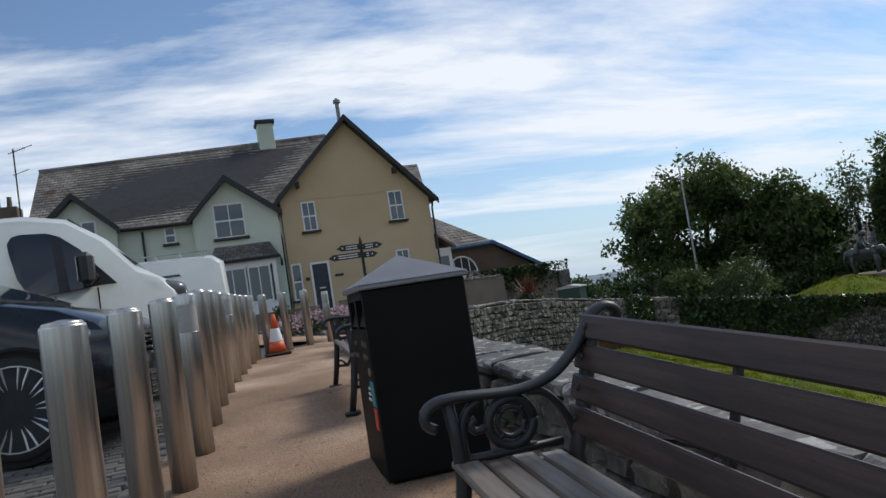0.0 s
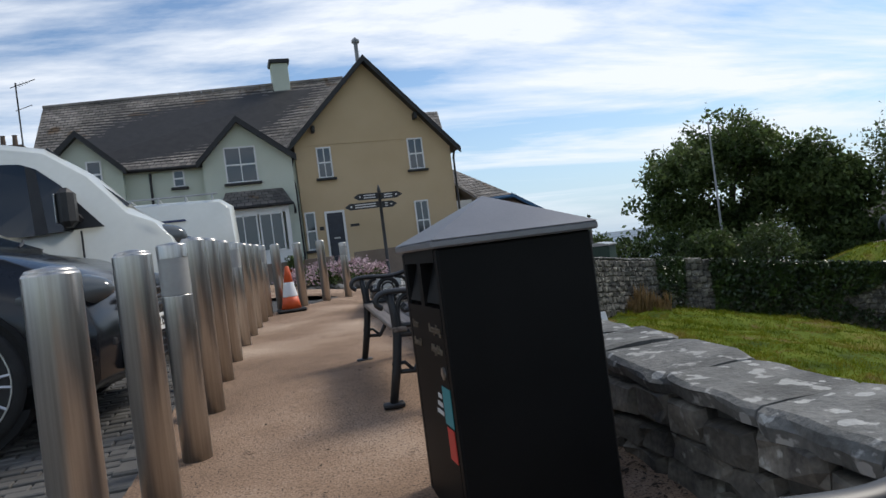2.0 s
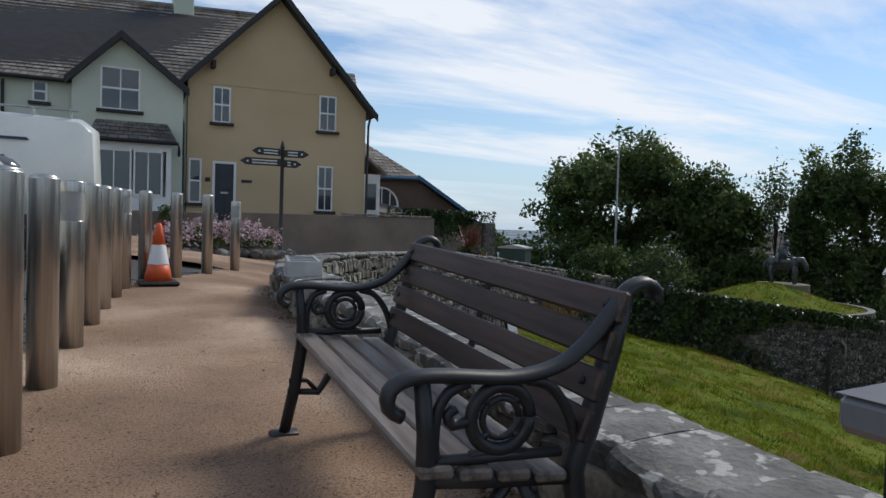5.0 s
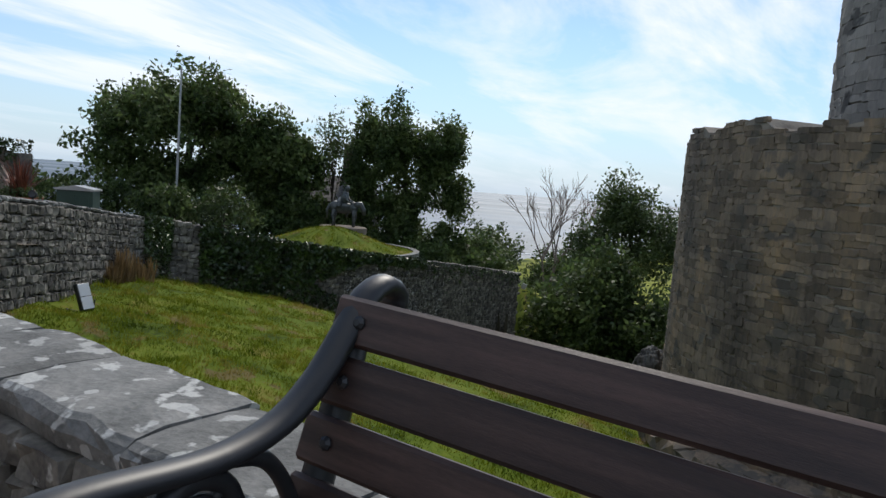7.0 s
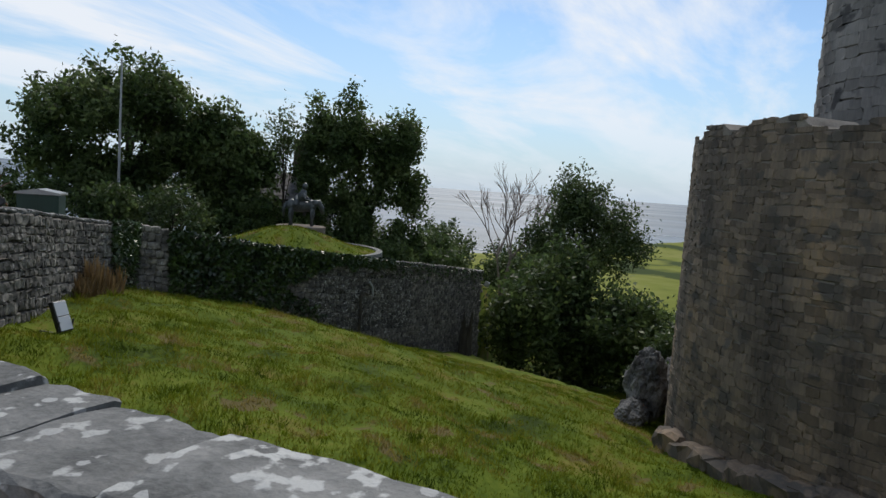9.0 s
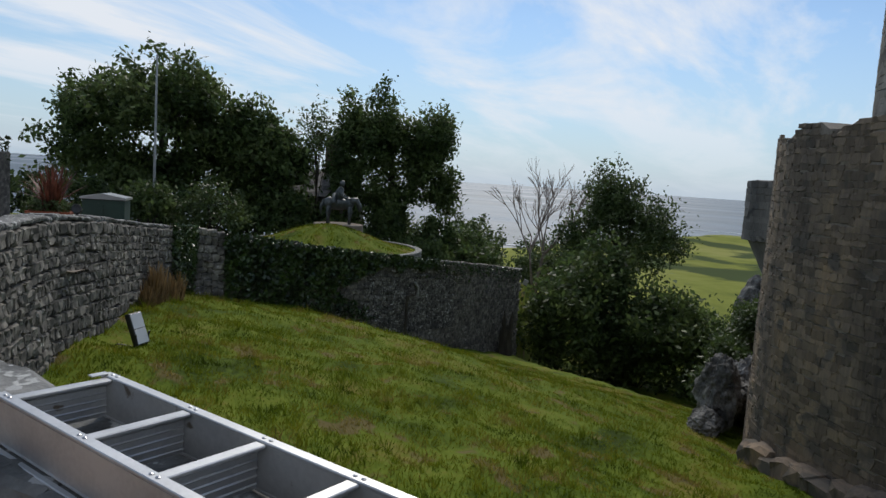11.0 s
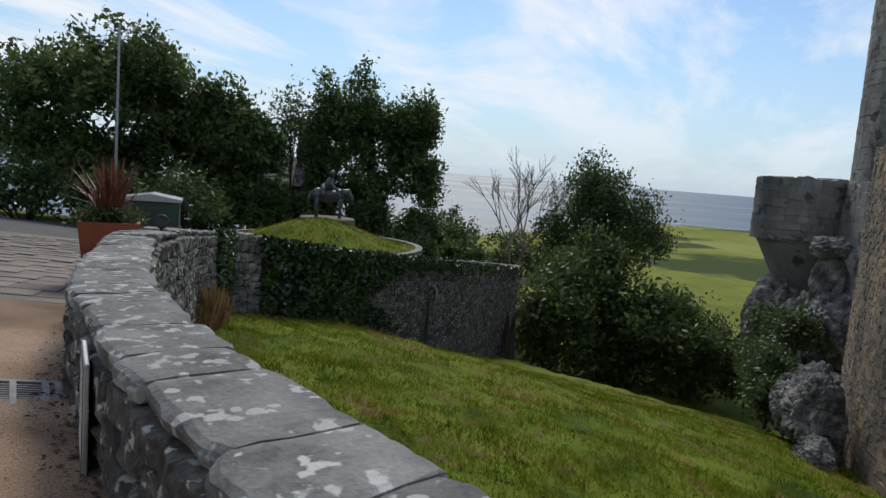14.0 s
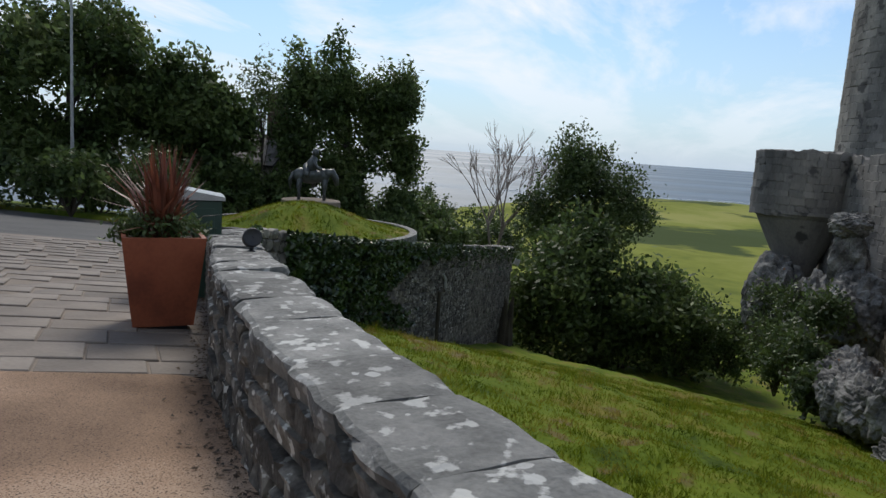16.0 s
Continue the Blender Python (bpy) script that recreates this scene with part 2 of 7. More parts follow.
M_NAVY = mat("dark_car_paint", [(0.010, 0.011, 0.014), (0.016, 0.018, 0.022)], 0.16, 2, 30, 0.02)
M_GLASS = plain("dark_glass", (0.012, 0.016, 0.02), 0.06, 0, 0, 0.8)
M_RUBBER = mat("tyre_rubber", [(0.012, 0.012, 0.012), (0.024, 0.024, 0.024)], 0.8, 8, 60, 0.3)
M_RIM = plain("alloy_rim", (0.45, 0.45, 0.46), 0.3, 0.9)
M_TRIM = mat("black_plastic", [(0.014, 0.014, 0.015), (0.026, 0.026, 0.027)], 0.55, 6, 60, 0.2)
M_LAMP = plain("clear_headlamp", (0.10, 0.11, 0.115), 0.1, 0.0)
M_PLATE = plain("white_number_plate", (0.75, 0.75, 0.72), 0.4)
M_CREAM = mat("cream_render", [(0.49, 0.365, 0.215), (0.56, 0.43, 0.265)], 0.9, 0.5, 30, 0.25, dist=0.01)
M_PALE = mat("pale_green_render", [(0.50, 0.54, 0.44), (0.58, 0.61, 0.52)], 0.9, 0.5, 30, 0.25, dist=0.01)
M_SLATE = mat("weathered_roof_slate", [(0.085, 0.078, 0.071), (0.175, 0.158, 0.14), (0.25, 0.225, 0.20)], 0.7, 0.8, 18, 0.4, island=0.3, dist=0.01, spot=(0.10, 0.065, 0.035), spot_scale=0.9, spot_cut=0.62)
M_BARGE = mat("black_bargeboard", [(0.014, 0.014, 0.015), (0.025, 0.024, 0.024)], 0.6, 4, 40, 0.2)
M_FRAME = plain("white_window_frame", (0.72, 0.72, 0.70), 0.45)
M_PANE = plain("window_glass", (0.035, 0.045, 0.055), 0.05, 0, 0, 0.9)
M_DOOR = mat("dark_blue_door_paint", [(0.014, 0.018, 0.03), (0.022, 0.027, 0.042)], 0.35, 4, 40, 0.1)
M_RENDER = mat("grey_brown_render", [(0.15, 0.12, 0.095), (0.23, 0.19, 0.15)], 0.95, 0.9, 20, 0.4, dist=0.015)
M_BRICKBROWN = mat("brown_harled_wall", [(0.085, 0.06, 0.045), (0.14, 0.10, 0.078)], 0.95, 0.8, 16, 0.4)
M_BLUE = mat("blue_fascia_paint", [(0.03, 0.10, 0.20), (0.05, 0.14, 0.26)], 0.5, 4, 40, 0.1)
M_CONE = mat("orange_cone_plastic", [(0.62, 0.085, 0.02), (0.72, 0.12, 0.03)], 0.5, 5, 50, 0.1)
M_SLEEVE = plain("white_reflective_sleeve", (0.70, 0.70, 0.70), 0.4)
M_PLANTER = mat("rusty_corten_planter", [(0.17, 0.040, 0.016), (0.25, 0.065, 0.026), (0.30, 0.085, 0.036)], 0.7, 2.5, 30, 0.25, dist=0.004)
M_CORDY = mat("bronze_cordyline_leaf", [(0.09, 0.028, 0.018), (0.20, 0.065, 0.035)], 0.5, 3, 10, 0, island=0.35, trans=0.25, detail=2)
M_SOIL = mat("soil", [(0.02, 0.015, 0.01), (0.04, 0.03, 0.02)], 0.95, 8, 50, 0.5)
M_GREENBOX = mat("dark_green_cabinet", [(0.012, 0.035, 0.024), (0.02, 0.05, 0.034)], 0.5, 3, 40, 0.1)
M_BRONZE = mat("dark_bronze", [(0.05, 0.06, 0.06), (0.10, 0.11, 0.11)], 0.5, 6, 30, 0.4, metal=0.6)
M_FLOWER = mat("pale_pink_flower", [(0.45, 0.30, 0.34), (0.60, 0.46, 0.48)], 0.8, 4, 20, 0, island=0.3, detail=2)
M_CASTIRON = mat("galvanised_grate", [(0.18, 0.175, 0.17), (0.30, 0.29, 0.28)], 0.6, 8, 60, 0.2, metal=0.3)
M_PIT = plain("drain_pit", (0.008, 0.008, 0.008), 0.9)
M_POLE = mat("white_flagpole_paint", [(0.26, 0.27, 0.27), (0.34, 0.35, 0.35)], 0.4, 3, 30, 0.05)
M_TEAL = plain("teal_sticker", (0.02, 0.25, 0.28), 0.5)
M_RED = plain("red_sticker", (0.60, 0.04, 0.03), 0.5)
M_GILT = plain("pale_print", (0.15, 0.12, 0.085), 0.6)
M_BOARDTXT = plain("white_print", (0.62, 0.62, 0.60), 0.6)
M_NAVYTXT = plain("navy_print", (0.02, 0.03, 0.10), 0.5)
M_DEADGRASS = mat("dry_stalk", [(0.16, 0.10, 0.04), (0.28, 0.19, 0.09)], 0.9, 3, 10, 0, island=0.3, trans=0.2, detail=2)
M_LITTER = mat("dead_leaf", [(0.03, 0.02, 0.012), (0.09, 0.055, 0.03)], 0.9, 5, 20, 0, island=0.5, detail=2)
M_CORE = mat("dark_core_stone", [(0.03, 0.028, 0.025), (0.06, 0.055, 0.048)], 0.95, 3, 30, 0.6)
M_DISH = plain("grey_lead", (0.20, 0.21, 0.22), 0.6)


# ---- mesh helpers ----
class Build:
    """Collects vertices and faces of one mesh."""

    def __init__(self):
        self.v, self.f = [], []

    def add(self, verts, faces, m=None):
        o = len(self.v)
        self.v += [tuple(m @ Vector(p)) for p in verts] if m else [tuple(p) for p in verts]
        self.f += [tuple(i + o for i in f) for f in faces]
        return self

    def box(self, a, b, c=0.0, m=None):
        """A box from corner a to corner b with edges cut back by c."""
        lo, hi = [min(p, q) for p, q in zip(a, b)], [max(p, q) for p, q in zip(a, b)]
        c = min(c, *[(h - l) * 0.45 for l, h in zip(lo, hi)])
        if c <= 0:
            vs = [(x, y, z) for x in (lo[0], hi[0]) for y in (lo[1], hi[1]) for z in (lo[2], hi[2])]
            return self.add(vs, [(0, 1, 3, 2), (4, 6, 7, 5), (0, 4, 5, 1), (2, 3, 7, 6), (0, 2, 6, 4), (1, 5, 7, 3)], m)
        vs, idx = [], {}
        for sx in (0, 1):
            for sy in (0, 1):
                for sz in (0, 1):
                    p = [hi[i] if s else lo[i] for i, s in enumerate((sx, sy, sz))]
                    q = [p[i] + (-c if s else c) for i, s in enumerate((sx, sy, sz))]
                    for k in range(3):
                        r = q[:]
                        r[k] = p[k]
                        idx[sx, sy, sz, k] = len(vs)
                        vs.append(r)
        fs = []
        for k in range(3):
            i, j = [n for n in range(3) if n != k]
            for s in (0, 1):
                loop = []
                for p, q in ((0, 0), (1, 0), (1, 1), (0, 1)):
                    key = [0, 0, 0]
                    key[k], key[i], key[j] = s, p, q
                    loop.append(idx[(*key, k)])
                fs.append(tuple(loop if (s == 1) != (k == 1) else loop[::-1]))
        for k in range(3):
            i, j = [n for n in range(3) if n != k]
            for p in (0, 1):
                for q in (0, 1):
                    e = []
                    for s, fk in ((0, i), (1, i), (1, j), (0, j)):
                        key = [0, 0, 0]
                        key[k], key[i], key[j] = s, p, q
                        e.append(idx[(*key, fk)])
                    fs.append(tuple(e))
        for sx in (0, 1):
            for sy in (0, 1):
                for sz in (0, 1):
                    fs.append(tuple(idx[sx, sy, sz, k] for k in range(3)))
        return self.add(vs, fs, m)

    def prism(self, poly, a, b, axis="y", m=None):
        """A polygon pulled from a to b along the axis; poly is in the two other axes."""
        def put(p, d):
            return {"x": (d, p[0], p[1]), "y": (p[0], d, p[1]), "z": (p[0], p[1], d)}[axis]
        n = len(poly)
        vs = [put(p, a) for p in poly] + [put(p, b) for p in poly]
        fs = [tuple(range(n)), tuple(range(2 * n - 1, n - 1, -1))] + [(i, (i + 1) % n, n + (i + 1) % n, n + i) for i in range(n)]
        return self.add(vs, fs, m)

    def tube(self, pts, r, n=8, flat=1.0, m=None):
        """A round bar along points; r is one radius or one for each point."""
        pts = [Vector(p) for p in pts]
        rs = r if isinstance(r, (list, tuple)) else [r] * len(pts)
        vs, fs = [], []
        up = None
        for i, p in enumerate(pts):
            d = (pts[min(i + 1, len(pts) - 1)] - pts[max(i - 1, 0)]).normalized()
            if up is None:
                up = Vector((0, 0, 1)) if abs(d.z) < 0.9 else Vector((1, 0, 0))
            s = d.cross(up).normalized()
            up = s.cross(d).normalized()
            for k in range(n):
                a = 2 * math.pi * k / n
                vs.append(p + s * math.cos(a) * rs[i] * flat + up * math.sin(a) * rs[i])
        for i in range(len(pts) - 1):
            for k in range(n):
                fs.append((i * n + k, i * n + (k + 1) % n, (i + 1) * n + (k + 1) % n, (i + 1) * n + k))
        fs += [tuple(range(n - 1, -1, -1)), tuple(range((len(pts) - 1) * n, len(pts) * n))]
        return self.add(vs, fs, m)

    def lathe(self, prof, n=16, at=(0, 0, 0), m=None):
        """A profile of (radius, height) turned round the z axis."""
        vs = [(at[0] + r * math.cos(2 * math.pi * k / n), at[1] + r * math.sin(2 * math.pi * k / n), at[2] + z) for r, z in prof for k in range(n)]
        fs = [(i * n + k, i * n + (k + 1) % n, (i + 1) * n + (k + 1) % n, (i + 1) * n + k) for i in range(len(prof) - 1) for k in range(n)]
        fs += [tuple(range(n - 1, -1, -1)), tuple(range((len(prof) - 1) * n, len(prof) * n))]
        return self.add(vs, fs, m)

    def blob(self, c, r, rough=0.15, sub=2, seed=0, m=None, freq=1.3):
        """A lumpy stone-like ball with radii r."""
        bm = bmesh.new()
        bmesh.ops.create_icosphere(bm, subdivisions=sub, radius=1)
        vs = []
        for v in bm.verts:
            k = 1 + rough * (noise.noise(v.co * freq + Vector((seed * 7.3, seed * 3.1, 0))) + 0.5 * noise.noise(v.co * freq * 2.7 + Vector((0, seed * 5.7, 1))))
            vs.append((c[0] + v.co.x * r[0] * k, c[1] + v.co.y * r[1] * k, c[2] + v.co.z * r[2] * k))
        fs = [tuple(v.index for v in f.verts) for f in bm.faces]
        bm.free()
        return self.add(vs, fs, m)

    def crag(self, c, r, seed):
        """A split and fissured rock with radii r."""
        bm = bmesh.new()
        bmesh.ops.create_icosphere(bm, subdivisions=5, radius=1)
        vs = []
        for v in bm.verts:
            o = v.co + Vector((seed * 7.3, seed * 3.1, 0))
            f = noise.noise(o * 1.3)
            step = round((o.x * 0.9 + o.z * 1.6 + 0.6 * noise.noise(o * 2)) * 2.4) / 2.4 - (o.x * 0.9 + o.z * 1.6)
            k = 1 + 0.26 * f - 0.42 * max(0, 0.28 - abs(noise.noise(o * 2.1))) + 0.16 * step + 0.10 * noise.noise(o * 6) + 0.05 * noise.noise(o * 13)
            vs.append((c[0] + v.co.x * r[0] * k, c[1] + v.co.y * r[1] * k, c[2] + v.co.z * r[2] * k))
        fs = [tuple(v.index for v in f.verts) for f in bm.faces]
        bm.free()
        return self.add(vs, fs)

    def mesh(self, name, material, smooth=False):
        me = bpy.data.meshes.new(name)
        me.from_pydata(self.v, [], self.f)
        bm = bmesh.new()
        bm.from_mesh(me)
        bmesh.ops.recalc_face_normals(bm, faces=bm.faces)
        bm.to_mesh(me)
        bm.free()
        me.materials.append(material)
        if smooth:
            me.shade_smooth()
        return me

    def obj(self, name, material, parent=None, label="", smooth=False, kind=""):
        ob = new(name, self.mesh(name, material, smooth))
        ob.parent = parent
        return tagged(ob, label, kind=kind)


def quads(name, co, material, parent=None, kind="", label="", category=""):
    """Many loose four-cornered leaves as one mesh; co is an array of shape (n, 4, 3)."""
    n = len(co)
    me = bpy.data.meshes.new(name)
    me.vertices.add(n * 4)
    me.vertices.foreach_set("co", np.asarray(co, dtype=np.float32).ravel())
    me.loops.add(n * 4)
    me.loops.foreach_set("vertex_index", np.arange(n * 4, dtype=np.int32))
    me.polygons.add(n)
    me.polygons.foreach_set("loop_start", np.arange(0, n * 4, 4, dtype=np.int32))
    me.update(calc_edges=True)
    me.materials.append(material)
    ob = new(name, me)
    ob.parent = parent
    return tagged(ob, label, category, kind=kind)


def leaves(rng, pts, size, flatness=0.6):
    """Pointed leaf quads at the points, turned at random."""
    n = len(pts)
    a = rng.normal(size=(n, 3))
    a /= np.linalg.norm(a, axis=1)[:, None]
    b = rng.normal(size=(n, 3))
    b[:, 2] *= flatness
    b -= a * (a * b).sum(1)[:, None]
    b /= np.linalg.norm(b, axis=1)[:, None]
    s = size * rng.uniform(0.6, 1.35, n)[:, None]
    return np.stack([pts - a * s, pts + b * s * 0.5 - a * s * 0.1, pts + a * s, pts - b * s * 0.5 - a * s * 0.1], axis=1)


def thing(name, m, label, category, group="", kind=""):
    ob = new(name)
    ob.matrix_world = m
    return tagged(ob, label, category, group, kind)


def words(text, size, m, material, parent, name="lettering", depth=0.002, align="CENTER"):
    cu = bpy.data.curves.new(name, "FONT")
    cu.body, cu.size, cu.extrude, cu.align_x, cu.align_y = text, size, depth, align, "CENTER"
    cu.materials.append(material)
    tmp = bpy.data.objects.new(name, cu)
    scene.collection.objects.link(tmp)
    me = bpy.data.meshes.new_from_object(tmp.evaluated_get(bpy.context.evaluated_depsgraph_get()))
    bpy.data.objects.remove(tmp)
    me.materials.clear()
    me.materials.append(material)
    ob = new(name, me)
    ob.parent = parent
    ob.matrix_local = m
    return ob


# ---- lie of the land ----
def G(x, y):
    """Height of the path and the street."""
    return float(np.interp(y, [-40, -10, 0, 3, 4.87, 6, 9, 23, 28, 60], [-2.0, -0.45, 0.14, 0.325, 0.465, 0.55, 0.62, 0.9, 1.1, 1.3])) - 0.13 * min(max(0.0, x - 1.5), 30)


# centre line of the low wall, then of the retaining wall below the mound
WX = [1.30, 1.58, 1.70, 1.69, 1.82, 1.93, 2.03, 2.31, 2.85, 3.52, 4.40, 5.34, 6.48, 7.80, 9.60, 12.0, 15.4]
WY = [-9.0, 2.00, 4.50, 6.50, 8.30, 10.0, 11.2, 12.2, 13.30, 14.46, 15.74, 16.9, 17.93, 18.98, 20.12, 21.75, 23.5]
WZ = [0.40, 0.70, 0.81, 0.90, 0.95, 0.96, 0.97, 0.98, 0.985, 0.975, 0.945, 0.90, 0.85, 0.82, 0.66, 0.35, -0.06]
END = (41.9, 22.7)


def wall_y(x):
    return float(np.interp(x, WX + [END[0], 60], WY + [END[1], 23]))


def shore(y):
    """Where the beach lies, east of the plain."""
    return float(np.interp(y, [-600, -60, 25, 45, 75, 120, 400], [520, 415, 385, 320, 210, 140, 120])) + 9 * noise.noise(Vector((y * 0.02, 3, 0)))


def land(x, y):
    """Height of the grass, the slopes and the plain by the sea."""
    top = float(np.interp(x, [1, 10, 13, 15.4, 20.4, 24, 29.4, 38.4, 60, 100, 140], [-0.75, -1.1, -1.4, -1.85, -2.9, -4.5, -5.8, -8.0, -12, -16.6, -17.4]))
    low = float(np.interp(x, [1, 8, 14, 20, 27.6, 38, 60, 100, 140], [-1.7, -2.4, -3.6, -4.65, -6.4, -9.1, -13, -16.6, -17.4]))
    w = min(max((y - 9.5) / 13.5, 0), 1) ** 0.75
    z = low + (top - low) * w
    if 28 < x < 60 and y < 24:
        d = min(max((x - 33.5 - (y - 14) * 0.85) / 3.5, 0), 1)
        z -= 1.25 * d * d * (3 - 2 * d) * min(1, (60 - x) / 12)
    if x < 60:
        z += 0.16 * noise.noise(Vector((x * 0.35, y * 0.35, 3))) + 0.11 * noise.noise(Vector((x * 1.1, y * 1.1, 1))) + 0.06 * noise.noise(Vector((x * 2.6, y * 2.6, 4)))
    else:
        far = min(1.0, (x - 60) / 60)
        z += far * (0.9 * noise.noise(Vector((x * 0.02, y * 0.02, 5))) + 0.5 * noise.noise(Vector((x * 0.06, y * 0.06, 8))) + 2.4 * max(0, 1 - abs(x - shore(y) + 50) / 50) * (0.6 + noise.noise(Vector((y * 0.02, 0, 2)))))
    if y > wall_y(x) + (0.9 if x > 15.4 else 99):
        up = float(np.interp(x, [15, 26, 42, 60, 100, 140], [-0.75, -1.9, -3.7, -9, -16, -17.4]))
        up -= 0.5 if x < 31 and y > 26 else 0
        z = up if x < 60 else up + (z - up) * min(1.0, (x - 60) / 60)
    if x > 100 and x > shore(y):
        z = -24
    return z


def ground_z(x, y):
    if x < 60 and (x < WX[0] or (x <= 15.4 and y > wall_y(x) + 0.42 + 0.25 * min(1, max(0, x - 2)))):
        return G(x, y) - 0.6
    return land(x, y)


def spread(a, fine0, fine1, b, step, grow):
    r = [fine0]
    while r[-1] < fine1:
        r.append(r[-1] + step)
    s = step
    while r[-1] < b:
        s *= grow
        r.append(r[-1] + s)
    s = step
    while r[0] > a:
        s *= grow
        r.insert(0, r[0] - s)
    return r


gx, gy = spread(-400, 0.8, 30, 520, 0.34, 1.09), spread(-600, 3, 25, 900, 0.34, 1.09)
B = Build()
B.v = [(x, y, ground_z(x, y)) for y in gy for x in gx]
nx = len(gx)
B.f = [(j * nx + i, j * nx + i + 1, (j + 1) * nx + i + 1, (j + 1) * nx + i) for j in range(len(gy) - 1) for i in range(nx - 1)]
ground = B.obj("ground", M_GRASS, smooth=True)
tagged(ground, "green grassy slopes running down to a plain by the sea", "ground", kind="structure")
ground.data.materials.append(M_FIELD)
for p in ground.data.polygons:
    if p.center.x > 75 or p.center.y > 60 or p.center.y < -40:
        p.material_index = 1

B = Build()
sx = [160 + 30 * 1.09 ** k for k in range(62)]
sx = [100] + [x for x in sx if x < 4900] + [4900]
sy = [-4800 + 200 * k for k in range(49)]
B.add([(x, y, -18.6) for y in sy for x in sx], [(j * len(sx) + i, j * len(sx) + i + 1, (j + 1) * len(sx) + i + 1, (j + 1) * len(sx) + i) for j in range(len(sy) - 1) for i in range(len(sx) - 1)])
tagged(B.obj("water", M_SEA), "grey-blue sea glittering under the sun", "sea", kind="structure")
B = Build()
rng = random.Random(4)
for k in range(70):
    y = -900 + k * 27 + rng.uniform(-8, 8)
    x = shore(y) + rng.choice([16, 26, 40, 60]) + rng.uniform(-3, 3)
    B.box((x, y, -18.6), (x + 1.6, y + rng.uniform(15, 60), -18.35), 0.1)
tagged(B.obj("breaking_waves", plain("foam", (0.75, 0.77, 0.78), 0.8)), "white lines of surf along the beach", "surf", kind="stuff")

# path of bonded gravel between the bollards and the low wall
BX, BY = [-0.66, -0.45, -0.33, -0.15, 0.05, 0.36, 0.85, 1.45, 2.05, 2.6], [-9, 3.9, 4.9, 7.6, 9.6, 11.9, 12.9, 13.5, 14.75, 16.0]


def path_left(y):
    return float(np.interp(y, BY, BX)) - 0.25


def wall_x(y):
    return float(np.interp(y, WY, WX))


B = Build()
ys = [-9 + 0.5 * k for k in range(67)]
cols = 13
for y in ys:
    a, b = path_left(y) if y < 15 else path_left(15) - (y - 15) * 0.6, min(wall_x(y), (18.31 - 0.628 * y) / 0.778)
    for k in range(cols):
        x = a + (b - a) * k / (cols - 1)
        B.v.append((x, y, G(x, y)))
gravel_faces = [(j * cols + k, j * cols + k + 1, (j + 1) * cols + k + 1, (j + 1) * cols + k) for j in range(len(ys) - 1) for k in range(cols - 1)]
B.f = gravel_faces
path = tagged(B.obj("pavement", M_GRAVEL, smooth=True), "buff bonded-gravel footpath with scattered grit and leaves", "path", kind="structure")
# wide yard beyond the gravel and the street by the houses
B = Build()
xs2 = [-60 + 2.0 * k for k in range(47)]
ys2 = [-12 + 2.0 * k for k in range(37)]
keep = []
for j, y in enumerate(ys2):
    for i, x in enumerate(xs2):
        B.v.append((x, y, G(x, y) - 0.05))
for j in range(len(ys2) - 1):
    for i in range(len(xs2) - 1):
        x, y = xs2[i] + 1, ys2[j] + 1
        if x < WX[0] - 2.2 or y > wall_y(x) + 2.4:
            n = len(xs2)
            B.f.append((j * n + i, j * n + i + 1, (j + 1) * n + i + 1, (j + 1) * n + i))
tagged(B.obj("road", M_ASPHALT, smooth=True), "dark worn asphalt street and yard", "road", kind="structure")


# ---- the low wall and the retaining wall ----
def along(step, x0=-9.0):
    """Points along the wall's centre line: place, direction, height of the top."""
    out, carry = [], 0.0
    for i in range(len(WX) - 1):
        a, b = Vector((WX[i], WY[i])), Vector((WX[i + 1], WY[i + 1]))
        d = b - a
        s = carry
        while s < d.length:
            u = s / d.length
            out.append((a + d * u, d.normalized(), WZ[i] + (WZ[i + 1] - WZ[i]) * u))
            s += step
        carry = s - d.length
    return out


def stone(B, c, u, n, w, h, d, rng, jit=0.22, nose=0.80):
    """One rough stone: centre c, direction u along the wall, n out of it."""
    up = Vector((0, 0, 1))
    vs = []
    for k, (q, s) in enumerate(((0, 1.0), (1, 0.97), (2, nose))):
        dep = (-0.5, 0.3, 0.5)[k] * d
        for a, b in ((-1, -1), (0, -1.08), (1, -1), (1.05, 0.05), (1, 1), (0.1, 1.06), (-1, 1), (-1.06, 0)):
            vs.append(c + u * (a * w / 2 * s * (1 + rng.uniform(-jit, jit) * 0.5)) + up * (b * h / 2 * s * (1 + rng.uniform(-jit, jit) * 0.5)) + n * (dep + rng.uniform(-0.12, 0.12) * d * (k == 2)))
    fs = [(16, 17, 18, 19, 20, 21, 22, 23)]
    for k in range(2):
        for i in range(8):
            fs.append((k * 8 + i, k * 8 + (i + 1) % 8, k * 8 + 8 + (i + 1) % 8, k * 8 + 8 + i))
    B.add(vs, fs)


